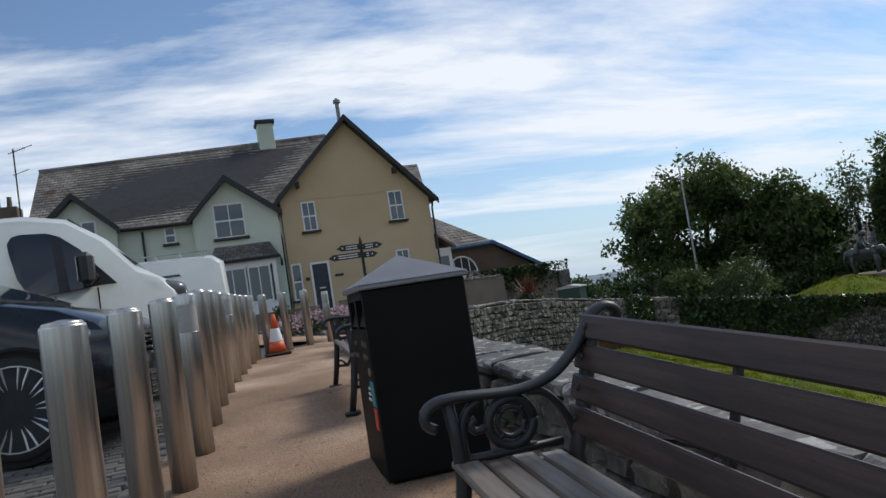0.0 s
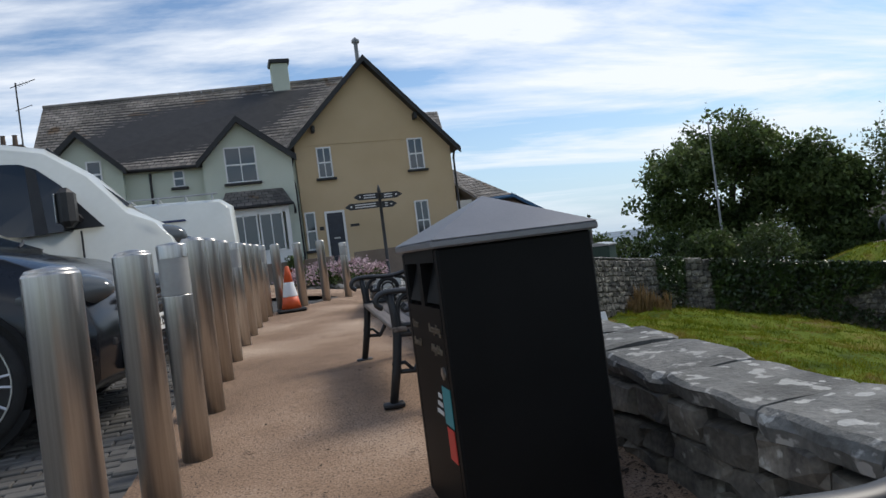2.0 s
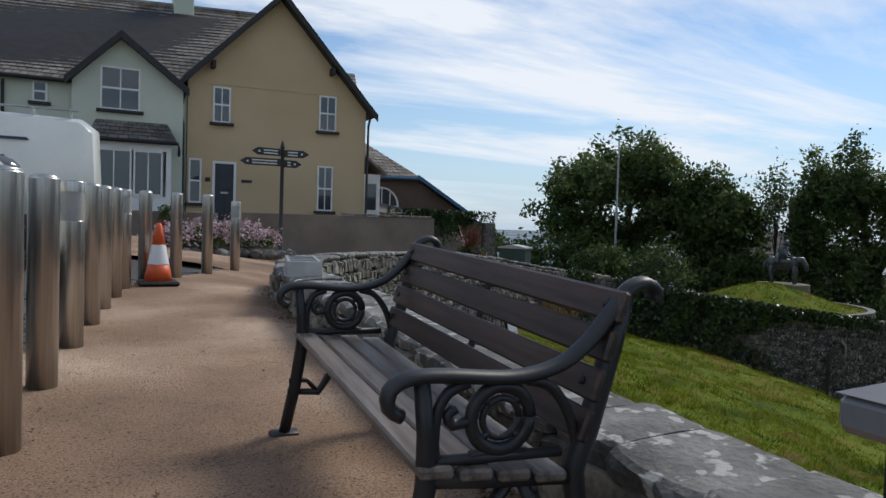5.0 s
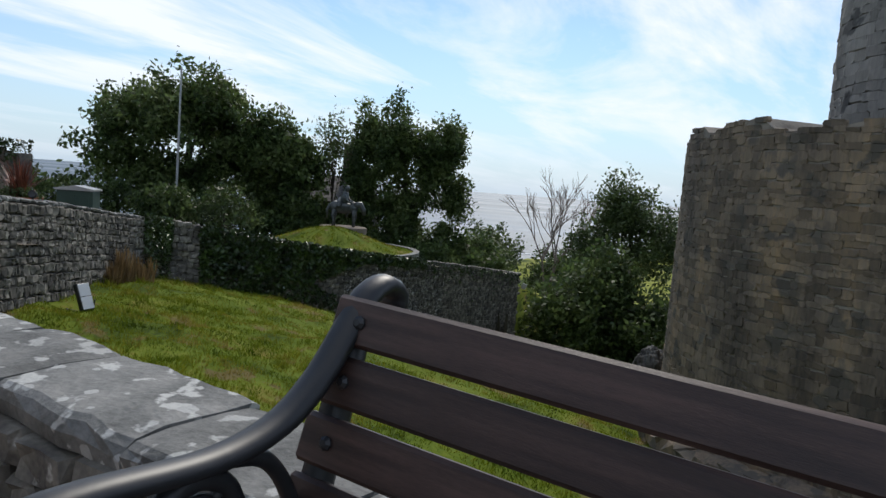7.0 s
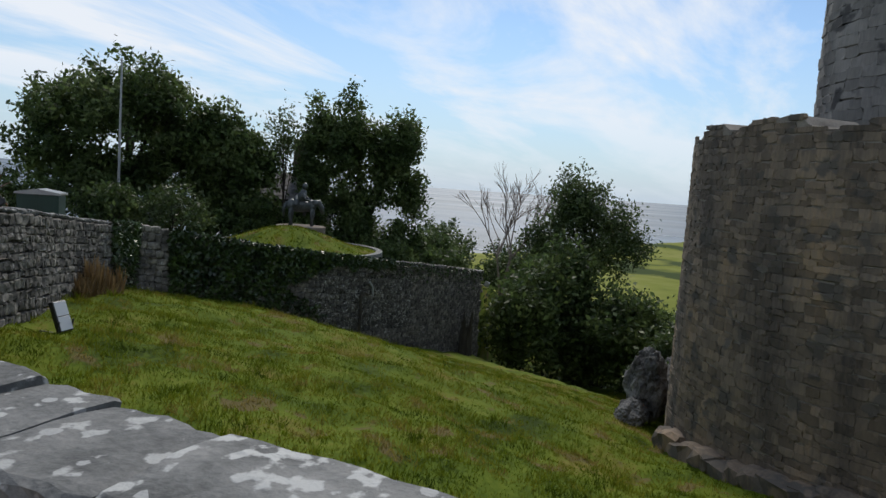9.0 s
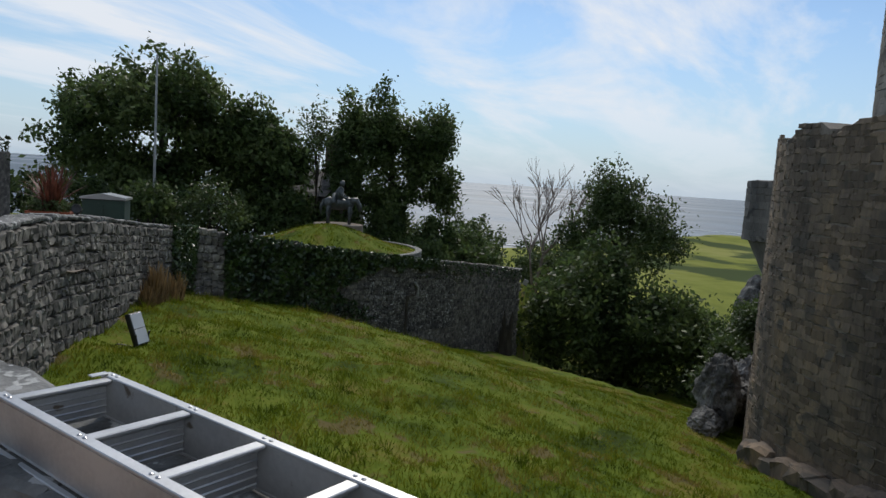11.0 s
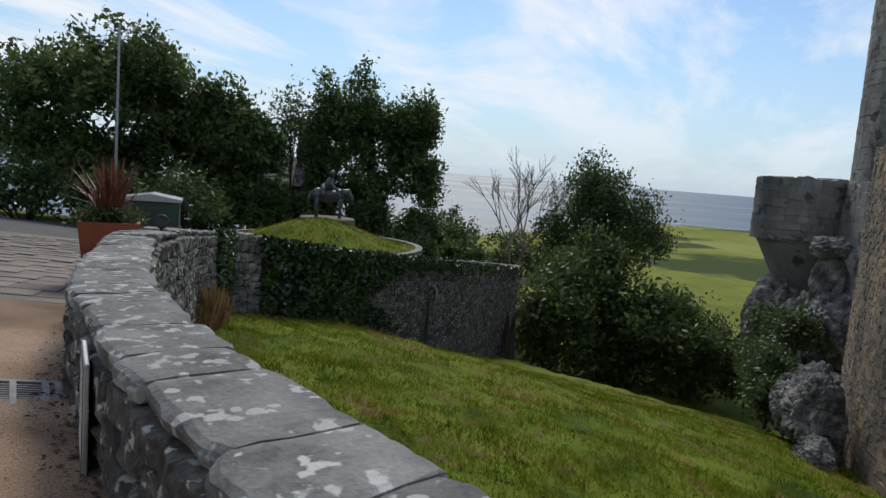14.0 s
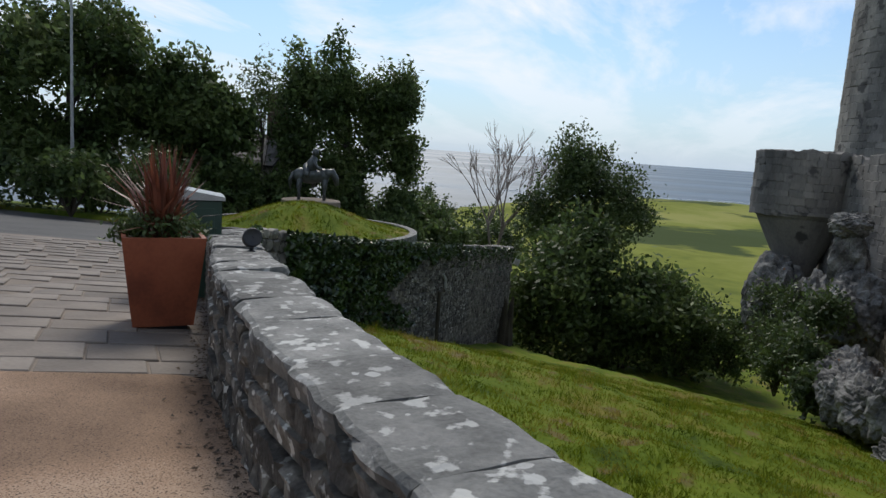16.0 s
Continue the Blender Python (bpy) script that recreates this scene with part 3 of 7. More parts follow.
rng = random.Random(11)
low_wall = thing("wall_low", pose(0, 0, 0), "low curving dry-stone wall of dark lichened rubble", "wall", kind="structure")
pts = along(0.25)
HALF = 0.21
core = Build()
vs, fs = [], []
for p, d, z in pts:
    n = Vector((d.y, -d.x))
    zb = min(G(p.x, p.y), land(p.x + n.x * 0.6, p.y + n.y * 0.6)) - 0.5
    for sgn, zz in ((-1, zb), (-1, z - 0.09), (1, z - 0.09), (1, zb)):
        q = p + n * (HALF - 0.05) * sgn
        vs.append((q.x, q.y, zz))
for i in range(len(pts) - 1):
    for k in range(4):
        fs.append((i * 4 + k, i * 4 + (k + 1) % 4, i * 4 + 4 + (k + 1) % 4, i * 4 + 4 + k))
fs += [(0, 1, 2, 3), tuple(len(vs) - 4 + k for k in range(4))]
core.add(vs, fs)
core.obj("wall_core", M_MORTAR, low_wall)

# coping slabs, each its own stone
dense = along(0.02)
i, k = 0, 0
while i < len(dense) - 40:
    w = rng.uniform(0.30, 0.74)
    j = min(i + int(w / 0.02), len(dense) - 1)
    h = rng.uniform(0.06, 0.10)
    out_a, out_b = rng.uniform(0.0, 0.045), rng.uniform(0.0, 0.035)
    lift, tip_a, tip_b = rng.uniform(-0.012, 0.010), rng.uniform(-0.008, 0.008), rng.uniform(-0.008, 0.008)
    sk_a, sk_b = rng.uniform(-0.05, 0.05), rng.uniform(-0.05, 0.05)
    B = Build()
    nseg, vs = 7, []
    for s in range(nseg + 1):
        p, d, z = dense[min(i + (j - i) * s // nseg, len(dense) - 1)]
        n = Vector((d.y, -d.x))
        end = 0.016 if s in (0, nseg) else 0.0
        jag = [0.03 * noise.noise(Vector((p.x * 7, p.y * 7, q_))) for q_ in (1, 5, 9, 13)]
        for off, zz in ((-HALF - out_a + jag[0] + end + 0.01, -h), (-HALF - out_a + jag[0] + end, -h * 0.5), (-HALF - out_a + 0.006 + jag[1] + end, -0.016), (-HALF - out_a + 0.03 + jag[1] + end, -0.003), (-0.09, 0.0), (0.0, 0.0), (0.09, 0.0), (HALF + out_b - 0.03 + jag[2] - end, -0.003), (HALF + out_b - 0.005 + jag[2] - end, -0.018), (HALF + out_b + jag[3] - end, -h * 0.55), (HALF + out_b - 0.015 + jag[3] - end, -h)):
            pull = (0.006 - (sk_a * off if s == 0 else 0)) if s == 0 else (-0.006 + sk_b * off * 0 if s == nseg else 0)
            q = p + d * pull + n * off
            rough_z = 0.014 * noise.noise(Vector((q.x * 5, q.y * 5, k * 1.7))) + 0.006 * noise.noise(Vector((q.x * 17, q.y * 17, 3)))
            vs.append((q.x, q.y, z + lift + zz + tip_a * (s / nseg - 0.5) + tip_b * off / HALF + rough_z - (0.005 if s in (0, nseg) else 0)))
    m8 = 11
    fs = [(s * m8 + a, s * m8 + (a + 1) % m8, (s + 1) * m8 + (a + 1) % m8, (s + 1) * m8 + a) for s in range(nseg) for a in range(m8)]
    fs += [tuple(range(m8)), tuple(nseg * m8 + a for a in range(m8))]
    B.add(vs, fs)
    B.obj("coping_stone", M_COPING, low_wall)
    i = j
    k += 1

# rubble faces: path side, then garden side
face = along(0.01)


def rubble(B, station_range, side, low_fn, rng, wmin, wmax, hmin, hmax, depth=0.12):
    z_cur = {}
    course = 0.0
    while course < 4.0:
        h = rng.uniform(hmin, hmax)
        i = station_range[0] + rng.randint(0, 20)
        while i < station_range[1]:
            w = rng.uniform(wmin, wmax)
            p, d, z = face[min(i + int(w * 50), len(face) - 1)]
            n = Vector((d.y, -d.x)) * side
            zt = z - 0.085 - course
            c = Vector((p.x + n.x * (HALF - 0.04), p.y + n.y * (HALF - 0.04), zt - h / 2 + rng.uniform(-0.03, 0.02)))
            if zt > low_fn(p.x + n.x * 0.3, p.y + n.y * 0.3) - 0.12:
                stone(B, c, Vector((d.x, d.y, 0)), Vector((n.x, n.y, 0)), w * 0.95, h * rng.uniform(0.8, 0.98), depth, rng)
            i += int(w * 100)
        course += h


first = next(i for i, (p, d, z) in enumerate(face) if p.y > 0.5)
mid = next(i for i, (p, d, z) in enumerate(face) if p.y > 12.2)
B = Build()
near_a = next(i for i, (p, d, z) in enumerate(face) if p.y > 13.0)
near_b = next(i for i, (p, d, z) in enumerate(face) if p.y > 19.0)
rubble(B, (first, near_a), -1, G, rng, 0.16, 0.42, 0.10, 0.20)
rubble(B, (near_b, len(face) - 10), -1, G, rng, 0.16, 0.42, 0.10, 0.20)


class Singles:
    """Takes stones and makes each an object of its own."""

    def add(self, vs, fs):
        Build().add(vs, fs).obj("rubble_stone", M_STONE_ONE, low_wall)


rubble(Singles(), (near_a, near_b), -1, G, rng, 0.18, 0.46, 0.10, 0.22, 0.14)
B.obj("rubble_stones", M_STONE, low_wall, kind="stuff")
B = Build()
rubble(B, (mid, len(face) - 5), 1, land, rng, 0.09, 0.30, 0.13, 0.27, 0.17)
B.obj("rubble_stones", M_STONE, low_wall, kind="stuff")

class RetStones:
    """Takes stones of the retaining wall, each as an object of its own."""

    def add(self, vs, fs):
        Build().add(vs, fs).obj("rubble_stone", M_STONE_ONE, ret)


# retaining wall under the mound
RA, RB = Vector((15.3, 23.5)), Vector(END)
rd = (RB - RA).normalized()
rn = Vector((rd.y, -rd.x))
RL = (RB - RA).length


def ret_top(s):
    return float(np.interp(s, [0, 5, 11, 17, 24, RL], [-0.06, -0.82, -1.62, -2.3, -3.15, -3.55])) + 0.06 * noise.noise(Vector((s * 0.8, 0, 0)))


ret = thing("wall_retaining", pose(0, 0, 0), "tall dark rubble retaining wall below the grass mound", "wall", kind="structure")
B = Build()
vs, fs = [], []
N = 60
for i in range(N + 1):
    s = RL * i / N
    p = RA + rd * s
    for off, z in ((0.28, -13), (0.28, ret_top(s)), (-0.35, ret_top(s)), (-0.35, -13)):
        q = p + rn * off
        vs.append((q.x, q.y, z))
for i in range(N):
    for k in range(4):
        fs.append((i * 4 + k, i * 4 + (k + 1) % 4, i * 4 + 4 + (k + 1) % 4, i * 4 + 4 + k))
fs += [(0, 1, 2, 3), tuple(N * 4 + k for k in range(4))]
B.add(vs, fs).obj("wall_core", M_MORTAR, ret)
B = Build()
course = -0.04
while course < 6:
    h = rng.uniform(0.14, 0.28)
    s = rng.uniform(0, 0.2)
    while s < RL:
        w = rng.uniform(0.18, 0.55)
        p = RA + rd * (s + w / 2)
        zt = ret_top(s + w / 2) - course
        if zt > land(p.x + rn.x * 0.5, p.y + rn.y * 0.5 - 0.3) - 0.2:
            near = 8.5 < s < 17 and course < 3.2
            stone(RetStones() if near else B, Vector((p.x + rn.x * 0.27, p.y + rn.y * 0.27, zt - h / 2)), Vector((rd.x, rd.y, 0)), Vector((rn.x, rn.y, 0)), w * 0.95, h * 0.93, 0.16, rng)
        s += w
    course += h
B.obj("rubble_stones", M_STONE, ret, kind="stuff")
# flat end stone and the return of the wall
B = Build()
B.box((40.4, 22.35, -3.62), (42.3, 23.6, -3.48), 0.03)
B.obj("coping_stone", M_COPING, ret)
B = Build()
B.box((41.6, 22.6, -13), (42.2, 34, -3.7), 0.05)
B.obj("wall_core", M_MORTAR, ret)

# ivy over the corner and the retaining wall
nrg = np.random.default_rng(5)


def ivy_on(fn, count, size, name="ivy"):
    pts_ = np.array([fn() for _ in range(count)])
    return tagged(quads(name, leaves(nrg, pts_, size), M_IVY), "glossy dark green ivy hanging over the rubble wall", "ivy", kind="stuff")


def ivy_ret():
    while True:
        s = rng.uniform(1.2, 15)
        z = ret_top(s) + 0.08 - abs(rng.uniform(0, 3.0)) * rng.random() ** 0.4
        edge = 8.5 + 3.5 * noise.noise(Vector((z * 0.9, 2, 0))) + 2.5 * noise.noise(Vector((z * 3, s, 0)))
        cut = 3.2 if s < edge else 0.35 + 0.9 * max(0, noise.noise(Vector((s * 1.1, 1, 0))))
        if ret_top(s) - z < cut:
            p = RA + rd * s + rn * (0.36 + rng.uniform(0, 0.14))
            return (p.x, p.y, z)


def ivy_corner():
    i_ = rng.randint(len(face) - 190, len(face) - 2)
    p, d, z = face[i_]
    n = Vector((d.y, -d.x))
    q = p + n * (HALF + 0.05 + rng.uniform(0, 0.12))
    return (q.x, q.y, z + 0.05 - abs(rng.gauss(0, 0.75)))


def ivy_far():
    s = rng.uniform(13, RL)
    b = noise.noise(Vector((s * 0.9, 4, 0)))
    p = RA + rd * s + rn * (0.36 + rng.uniform(0, 0.1))
    return (p.x, p.y, ret_top(s) - abs(rng.gauss(0, 0.3 + max(0, b) * 2.2)))


ivy_on(ivy_ret, 10500, 0.082)
ivy_on(ivy_corner, 2600, 0.06)
ivy_on(ivy_far, 700, 0.08)

# dry stalks against the curved wall
stalk = []
for _ in range(900):
    p, d, z = face[rng.randint(len(face) - 420, len(face) - 170)]
    n = Vector((d.y, -d.x))
    q = p + n * (HALF + rng.uniform(0.06, 0.3))
    z0 = land(q.x + n.x * 0.3, q.y)
    h = rng.uniform(0.3, 1.25) * (0.4 + 0.6 * abs(noise.noise(Vector((p.x * 1.1, 0, 9)))) * 2)
    a = rng.uniform(0, 6.3)
    dx, dy = math.cos(a) * 0.02, math.sin(a) * 0.02
    lx, ly = rng.uniform(-0.12, 0.12), rng.uniform(-0.12, 0.12)
    stalk.append([(q.x - dx, q.y - dy, z0), (q.x + dx, q.y + dy, z0), (q.x + lx + dx * 0.4, q.y + ly + dy * 0.4, z0 + h), (q.x + lx - dx * 0.4, q.y + ly - dy * 0.4, z0 + h)])
tagged(quads("dry_weeds", np.array(stalk), M_DEADGRASS), "brown dried weeds standing against the stone wall", "weeds", kind="stuff")

# grass blades over the bank
gp = []
while len(gp) < 150000:
    x = rng.uniform(1.8, 30) if rng.random() < 0.75 else rng.uniform(1.8, 14)
    y = rng.uniform(5, 23.3)
    if y < wall_y(x) - 0.25 and (x < 15.3 or y < 23.0):
        gp.append((x, y))
gp = np.array(gp)
gz = np.array([land(x, y) for x, y in gp])
ang = nrg.uniform(0, 6.28, len(gp))
dens = np.array([noise.noise(Vector((x * 0.9, y * 0.9, 7))) for x, y in gp])
clump = np.array([noise.noise(Vector((x * 3.1, y * 3.1, 11))) for x, y in gp])
hh = nrg.uniform(0.03, 0.085, len(gp)) * (1 + 1.0 * np.clip(dens, -0.7, 1)) * (1 + 2.6 * np.clip(clump - 0.1, 0, 1))
ww = nrg.uniform(0.006, 0.014, len(gp))
base = np.stack([gp[:, 0], gp[:, 1], gz - 0.01], 1)
side = np.stack([np.cos(ang), np.sin(ang), 0 * ang], 1) * ww[:, None]
lean = np.stack([nrg.normal(0, 0.5, len(gp)) * hh, nrg.normal(0, 0.5, len(gp)) * hh, hh], 1)
blades = np.stack([base - side, base + side, base + side * 0.25 + lean, base - side * 0.25 + lean], axis=1)
tagged(quads("grass", blades, M_BLADE), "tufted bright green grass with dry patches on the bank", "grass", kind="stuff")

# ---- mound with its statue ----
B = Build()
MC = (33.3, 30.75)


def mound_z(r):
    return -2.35 + 1.15 * (0.5 + 0.5 * math.cos(math.pi * min(r, 1)))


vs, fs = [(MC[0], MC[1], mound_z(0))], []
for k in range(1, 13):
    for a in range(48):
        t = 2 * math.pi * a / 48
        r = k / 12
        vs.append((MC[0] + 4.9 * r * math.cos(t), MC[1] + 4.9 * r * math.sin(t), mound_z(r) + 0.05 * noise.noise(Vector((r * 5 * math.cos(t), r * 5 * math.sin(t), 0)))))
for a in range(48):
    fs.append((0, 1 + a, 1 + (a + 1) % 48))
    for k in range(11):
        fs.append((1 + k * 48 + a, 1 + k * 48 + 48 + a, 1 + k * 48 + 48 + (a + 1) % 48, 1 + k * 48 + (a + 1) % 48))
B.add(vs, fs)
mound = tagged(B.obj("grass_mound", M_GRASS, smooth=True), "low round grass mound behind the retaining wall", "mound", kind="structure")
gr = np.sqrt(nrg.uniform(0, 1, 9000))
ga = nrg.uniform(0, 6.283, 9000)
base = np.stack([MC[0] + 4.8 * gr * np.cos(ga), MC[1] + 4.8 * gr * np.sin(ga), np.array([mound_z(r) for r in gr])], 1)
side = np.stack([np.cos(ga * 7), np.sin(ga * 7), 0 * ga], 1) * 0.022
lean = np.stack([nrg.normal(0, 0.03, 9000), nrg.normal(0, 0.03, 9000), nrg.uniform(0.05, 0.11, 9000)], 1)
tagged(quads("grass", np.stack([base - side, base + side, base + side * 0.2 + lean, base - side * 0.2 + lean], axis=1), M_BLADE), "short green grass on the mound", "grass", kind="stuff")
B = Build()
for a in range(64):
    t0, t1 = 2 * math.pi * a / 64, 2 * math.pi * (a + 1) / 64
    ring = [(4.85, -3.6), (5.2, -3.6), (5.2, -2.28), (4.85, -2.28)]
    v8 = [(MC[0] + r * math.cos(t), MC[1] + r * math.sin(t), z) for t in (t0, t1) for r, z in ring]
    B.add(v8, [(0, 1, 5, 4), (1, 2, 6, 5), (2, 3, 7, 6), (3, 0, 4, 7)])
tagged(B.obj("mound_kerb", M_COPING), "pale stone ring kerb round the grass mound", "kerb", kind="structure")

PL = (35.4, 31.4)
B = Build().lathe([(1.42, -0.35), (1.42, 0.14), (1.37, 0.17), (0.02, 0.17)], 40, (PL[0], PL[1], mound_z(0.3)))
tagged(B.obj("statue_plinth", M_RENDER), "round flat dark stone plinth under the statue", "plinth")
B = Build()
z0 = mound_z(0.3) + 0.17
mst = pose(PL[0], PL[1], z0, 0, 0, -60) @ Matrix.Scale(1.02, 4)
B.blob((0, 0, 1.12), (0.72, 0.30, 0.36), 0.15, 3, 1, mst)
B.blob((-0.55, 0, 1.15), (0.36, 0.29, 0.35), 0.12, 2, 2, mst)
B.blob((0.5, 0, 1.14), (0.34, 0.27, 0.36), 0.12, 2, 3, mst)
for x, y, lean_ in ((-0.6, 0.17, 0.05), (-0.55, -0.17, -0.1), (0.55, 0.15, 0.12), (0.6, -0.15, -0.02)):
    B.tube([(x, y, 1.0), (x + lean_, y, 0.6), (x + lean_ * 0.4, y, 0.3), (x + lean_ * 0.6, y, 0.0)], [0.15, 0.09, 0.06, 0.08], 8, 1, mst)
B.tube([(0.6, 0, 1.25), (0.95, 0, 1.35), (1.12, 0, 1.05), (1.2, 0, 0.72)], [0.24, 0.19, 0.15, 0.09], 8, 1, mst)
B.tube([(-0.85, 0, 1.3), (-1.02, 0, 0.9), (-1.0, 0, 0.45)], [0.08, 0.09, 0.03], 8, 1, mst)
B.tube([(-0.05, 0.05, 1.3), (-0.02, 0, 1.75), (0.1, 0, 2.05)], [0.26, 0.25, 0.13], 10, 1, mst)
B.blob((0.12, 0, 2.25), (0.16, 0.15, 0.19), 0.1, 2, 5, mst)
B.tube([(0.0, 0.25, 1.9), (0.25, 0.35, 1.55), (0.45, 0.2, 1.5)], [0.1, 0.08, 0.06], 8, 1, mst)
B.tube([(0.0, -0.25, 1.9), (0.2, -0.38, 1.5), (0.42, -0.2, 1.45)], [0.1, 0.08, 0.06], 8, 1, mst)
B.tube([(0.05, 0.36, 1.3), (0.15, 0.42, 0.9), (0.1, 0.4, 0.55)], [0.14, 0.11, 0.08], 8, 1, mst)
B.tube([(-0.3, 0.5, 1.2), (-0.25, 0.1, 1.55), (-0.3, -0.5, 1.15)], [0.13, 0.2, 0.12], 8, 1, mst)
tagged(B.obj("equestrian_statue", M_BRONZE, smooth=True), "dark bronze rider on horseback standing on a round plinth", "statue")

# ---- castle ----
castle = thing("castle", pose(0, 0, 0), "ruined medieval castle of brown weathered sandstone blocks", "castle")
CP = [(17.5, -14), (15.3, -5), (14.1, -1), (13.7, 2.0), (13.95, 4.3), (14.7, 6.1), (15.7, 7.25), (16.9, 8.15), (18.2, 8.8), (19.6, 9.12), (21.3, 9.14), (23.4, 9.05), (25.6, 8.8), (26.9, 8.0), (27.6, 6.0), (28, -14)]


def smooth_line(P, step):
    out = []
    for i in range(len(P) - 1):
        p0, p1, p2, p3 = [Vector(P[min(max(k, 0), len(P) - 1)]) for k in (i - 1, i, i + 1, i + 2)]
        n = max(2, int((p2 - p1).length / step))
        for k in range(n):
            t = k / n
            out.append(0.5 * ((2 * p1) + (p2 - p0) * t + (2 * p0 - 5 * p1 + 4 * p2 - p3) * t * t + (3 * p1 - p0 - 3 * p2 + p3) * t ** 3))
    out.append(Vector(P[-1]))
    return out


def castle_wall(name, P, zb, top_fn, batter, rng, blockw, blockh, parent, closed_back=True, skip=None, material=None, joint=None):
    L = smooth_line(P, 0.25)
    nrm = []
    for i in range(len(L)):
        d = (L[min(i + 1, len(L) - 1)] - L[max(i - 1, 0)]).normalized()
        nrm.append((Vector((-d.y, d.x)), d))
    acc = [0.0]
    for i in range(1, len(L)):
        acc.append(acc[-1] + (L[i] - L[i - 1]).length)

    def at(s):
        k = min(max(np.searchsorted(acc, s) - 1, 0), len(L) - 2)
        u = (s - acc[k]) / max(acc[k + 1] - acc[k], 1e-6)
        return L[k] + (L[k + 1] - L[k]) * u, nrm[k][0], nrm[k][1]

    def out_at(z):
        return batter * max(0.0, (3.0 - z)) / 7.0

    B = Build()
    vs, fs = [], []
    for i in range(len(L)):
        n = nrm[i][0]
        zt = top_fn(acc[i])
        for z, o in ((zb, out_at(zb)), (zt, out_at(zt)), (zt, -1.5), (zb, -1.5)):
            q = L[i] + n * (o - (0.026 if joint else 0.06))
            vs.append((q.x, q.y, z))
    for i in range(len(L) - 1):
        for k in range(4):
            fs.append((i * 4 + k, i * 4 + (k + 1) % 4, i * 4 + 4 + (k + 1) % 4, i * 4 + 4 + k))
    fs += [(0, 1, 2, 3), tuple(len(vs) - 4 + k for k in range(4))]
    B.add(vs, fs).obj(name, joint or material or M_CASTLE, parent)
    B = Build()
    z = zb
    while z < 16:
        h = rng.uniform(*blockh)
        s = rng.uniform(0, 0.3)
        while s < acc[-1]:
            w = rng.uniform(*blockw)
            zt = top_fn(s + w / 2)
            if z + h * 0.6 < zt and not (skip and skip(s, z)):
                p, n, d = at(s + w / 2)
                q = p + n * (out_at(z) - 0.05)
                stone(B, Vector((q.x, q.y, z + h / 2 + rng.uniform(-0.03, 0.03))), Vector((d.x, d.y, 0)), Vector((n.x, n.y, 0)), w * rng.uniform(0.94, 1.05), h * rng.uniform(0.88, 1.06), 0.085 + rng.uniform(0, 0.03), rng, 0.30, 0.94)
            s += w
        z += h
        if z > max(top_fn(k * 0.5) for k in range(int(acc[-1] * 2))):
            break
    B.obj("stone_facing", material or M_CASTLE, parent, kind="stuff")


def crumble(base, seed, amp=0.5, f=0.55):
    def fn(s):
        v = noise.noise(Vector((s * f, seed, 0)))
        return base + amp * (0.55 if v > 0.12 else 0.1 if v > -0.15 else -0.25) + 0.1 * noise.noise(Vector((s * 3, seed, 2)))
    return fn


rng = random.Random(23)
castle_wall("front_wall", CP, -6.8, crumble(3.17, 3, 0.34), 0.06, rng, (0.14, 0.42), (0.10, 0.215), castle, joint=M_LIME)
T1 = [(26.4 + 4.1 * math.cos(a), 1.95 + 4.1 * math.sin(a)) for a in [radians(250 - 10 * k) for k in range(26)]]
castle_wall("drum_tower", T1, -6, crumble(13.5, 8, 0.4), 0.0, rng, (0.35, 0.85), (0.26, 0.42), castle, material=M_GREYWALL)
T2 = [(57.5 + 7.5 * math.cos(a), -4.4 + 7.5 * math.sin(a)) for a in [radians(250 - 10 * k) for k in range(26)]]
castle_wall("far_tower", T2, -8, crumble(18, 4, 0.4), 0.0, rng, (0.6, 1.2), (0.4, 0.6), castle, material=M_GREYWALL)
CW = [(27.5, 6.8), (31, 6.0), (36, 5.6), (44, 6.2), (50, 5.2)]
castle_wall("curtain_wall", CW, -9, crumble(2.5, 12, 0.35), 0.4, rng, (0.4, 0.9), (0.26, 0.45), castle, material=M_GREYWALL)
for k in range(16):
    p = smooth_line(CP[4:9], 0.42)[2 * k % 14 + (k > 6)]
    w, hh_ = rng.uniform(0.55, 1.0), rng.uniform(0.35, 0.6)
    B = Build()
    stone(B, Vector((p.x - 0.05 + rng.uniform(-0.05, 0.05), p.y + 0.05, land(p.x - 0.3, p.y + 0.3) + hh_ * 0.22)), Vector((0.75, 0.66, 0)), Vector((-0.66, 0.75, 0)), w, hh_, 0.75, rng, 0.3, 0.8)
    B.obj("footing_stone", M_CASTLE, castle)
# corbelled turret at the end of the curtain wall
TU = [(44.2 + 2.35 * math.cos(a) * 0.95, 7.9 + 2.35 * math.sin(a)) for a in [radians(245 - 10 * k) for k in range(26)]]
castle_wall("turret", TU, -0.6, crumble(2.65, 21, 0.22), 0.0, rng, (0.35, 0.7), (0.26, 0.42), castle, material=M_GREYWALL)
B = Build()
B.lathe([(0.35, -5.2), (0.7, -4.0), (1.15, -2.8), (1.75, -1.6), (2.2, -0.7), (2.42, -0.45), (2.42, -0.3)], 22, (44.2, 7.7, 0))
B.obj("corbel", M_GREYWALL, castle, "tapering corbel under the turret")

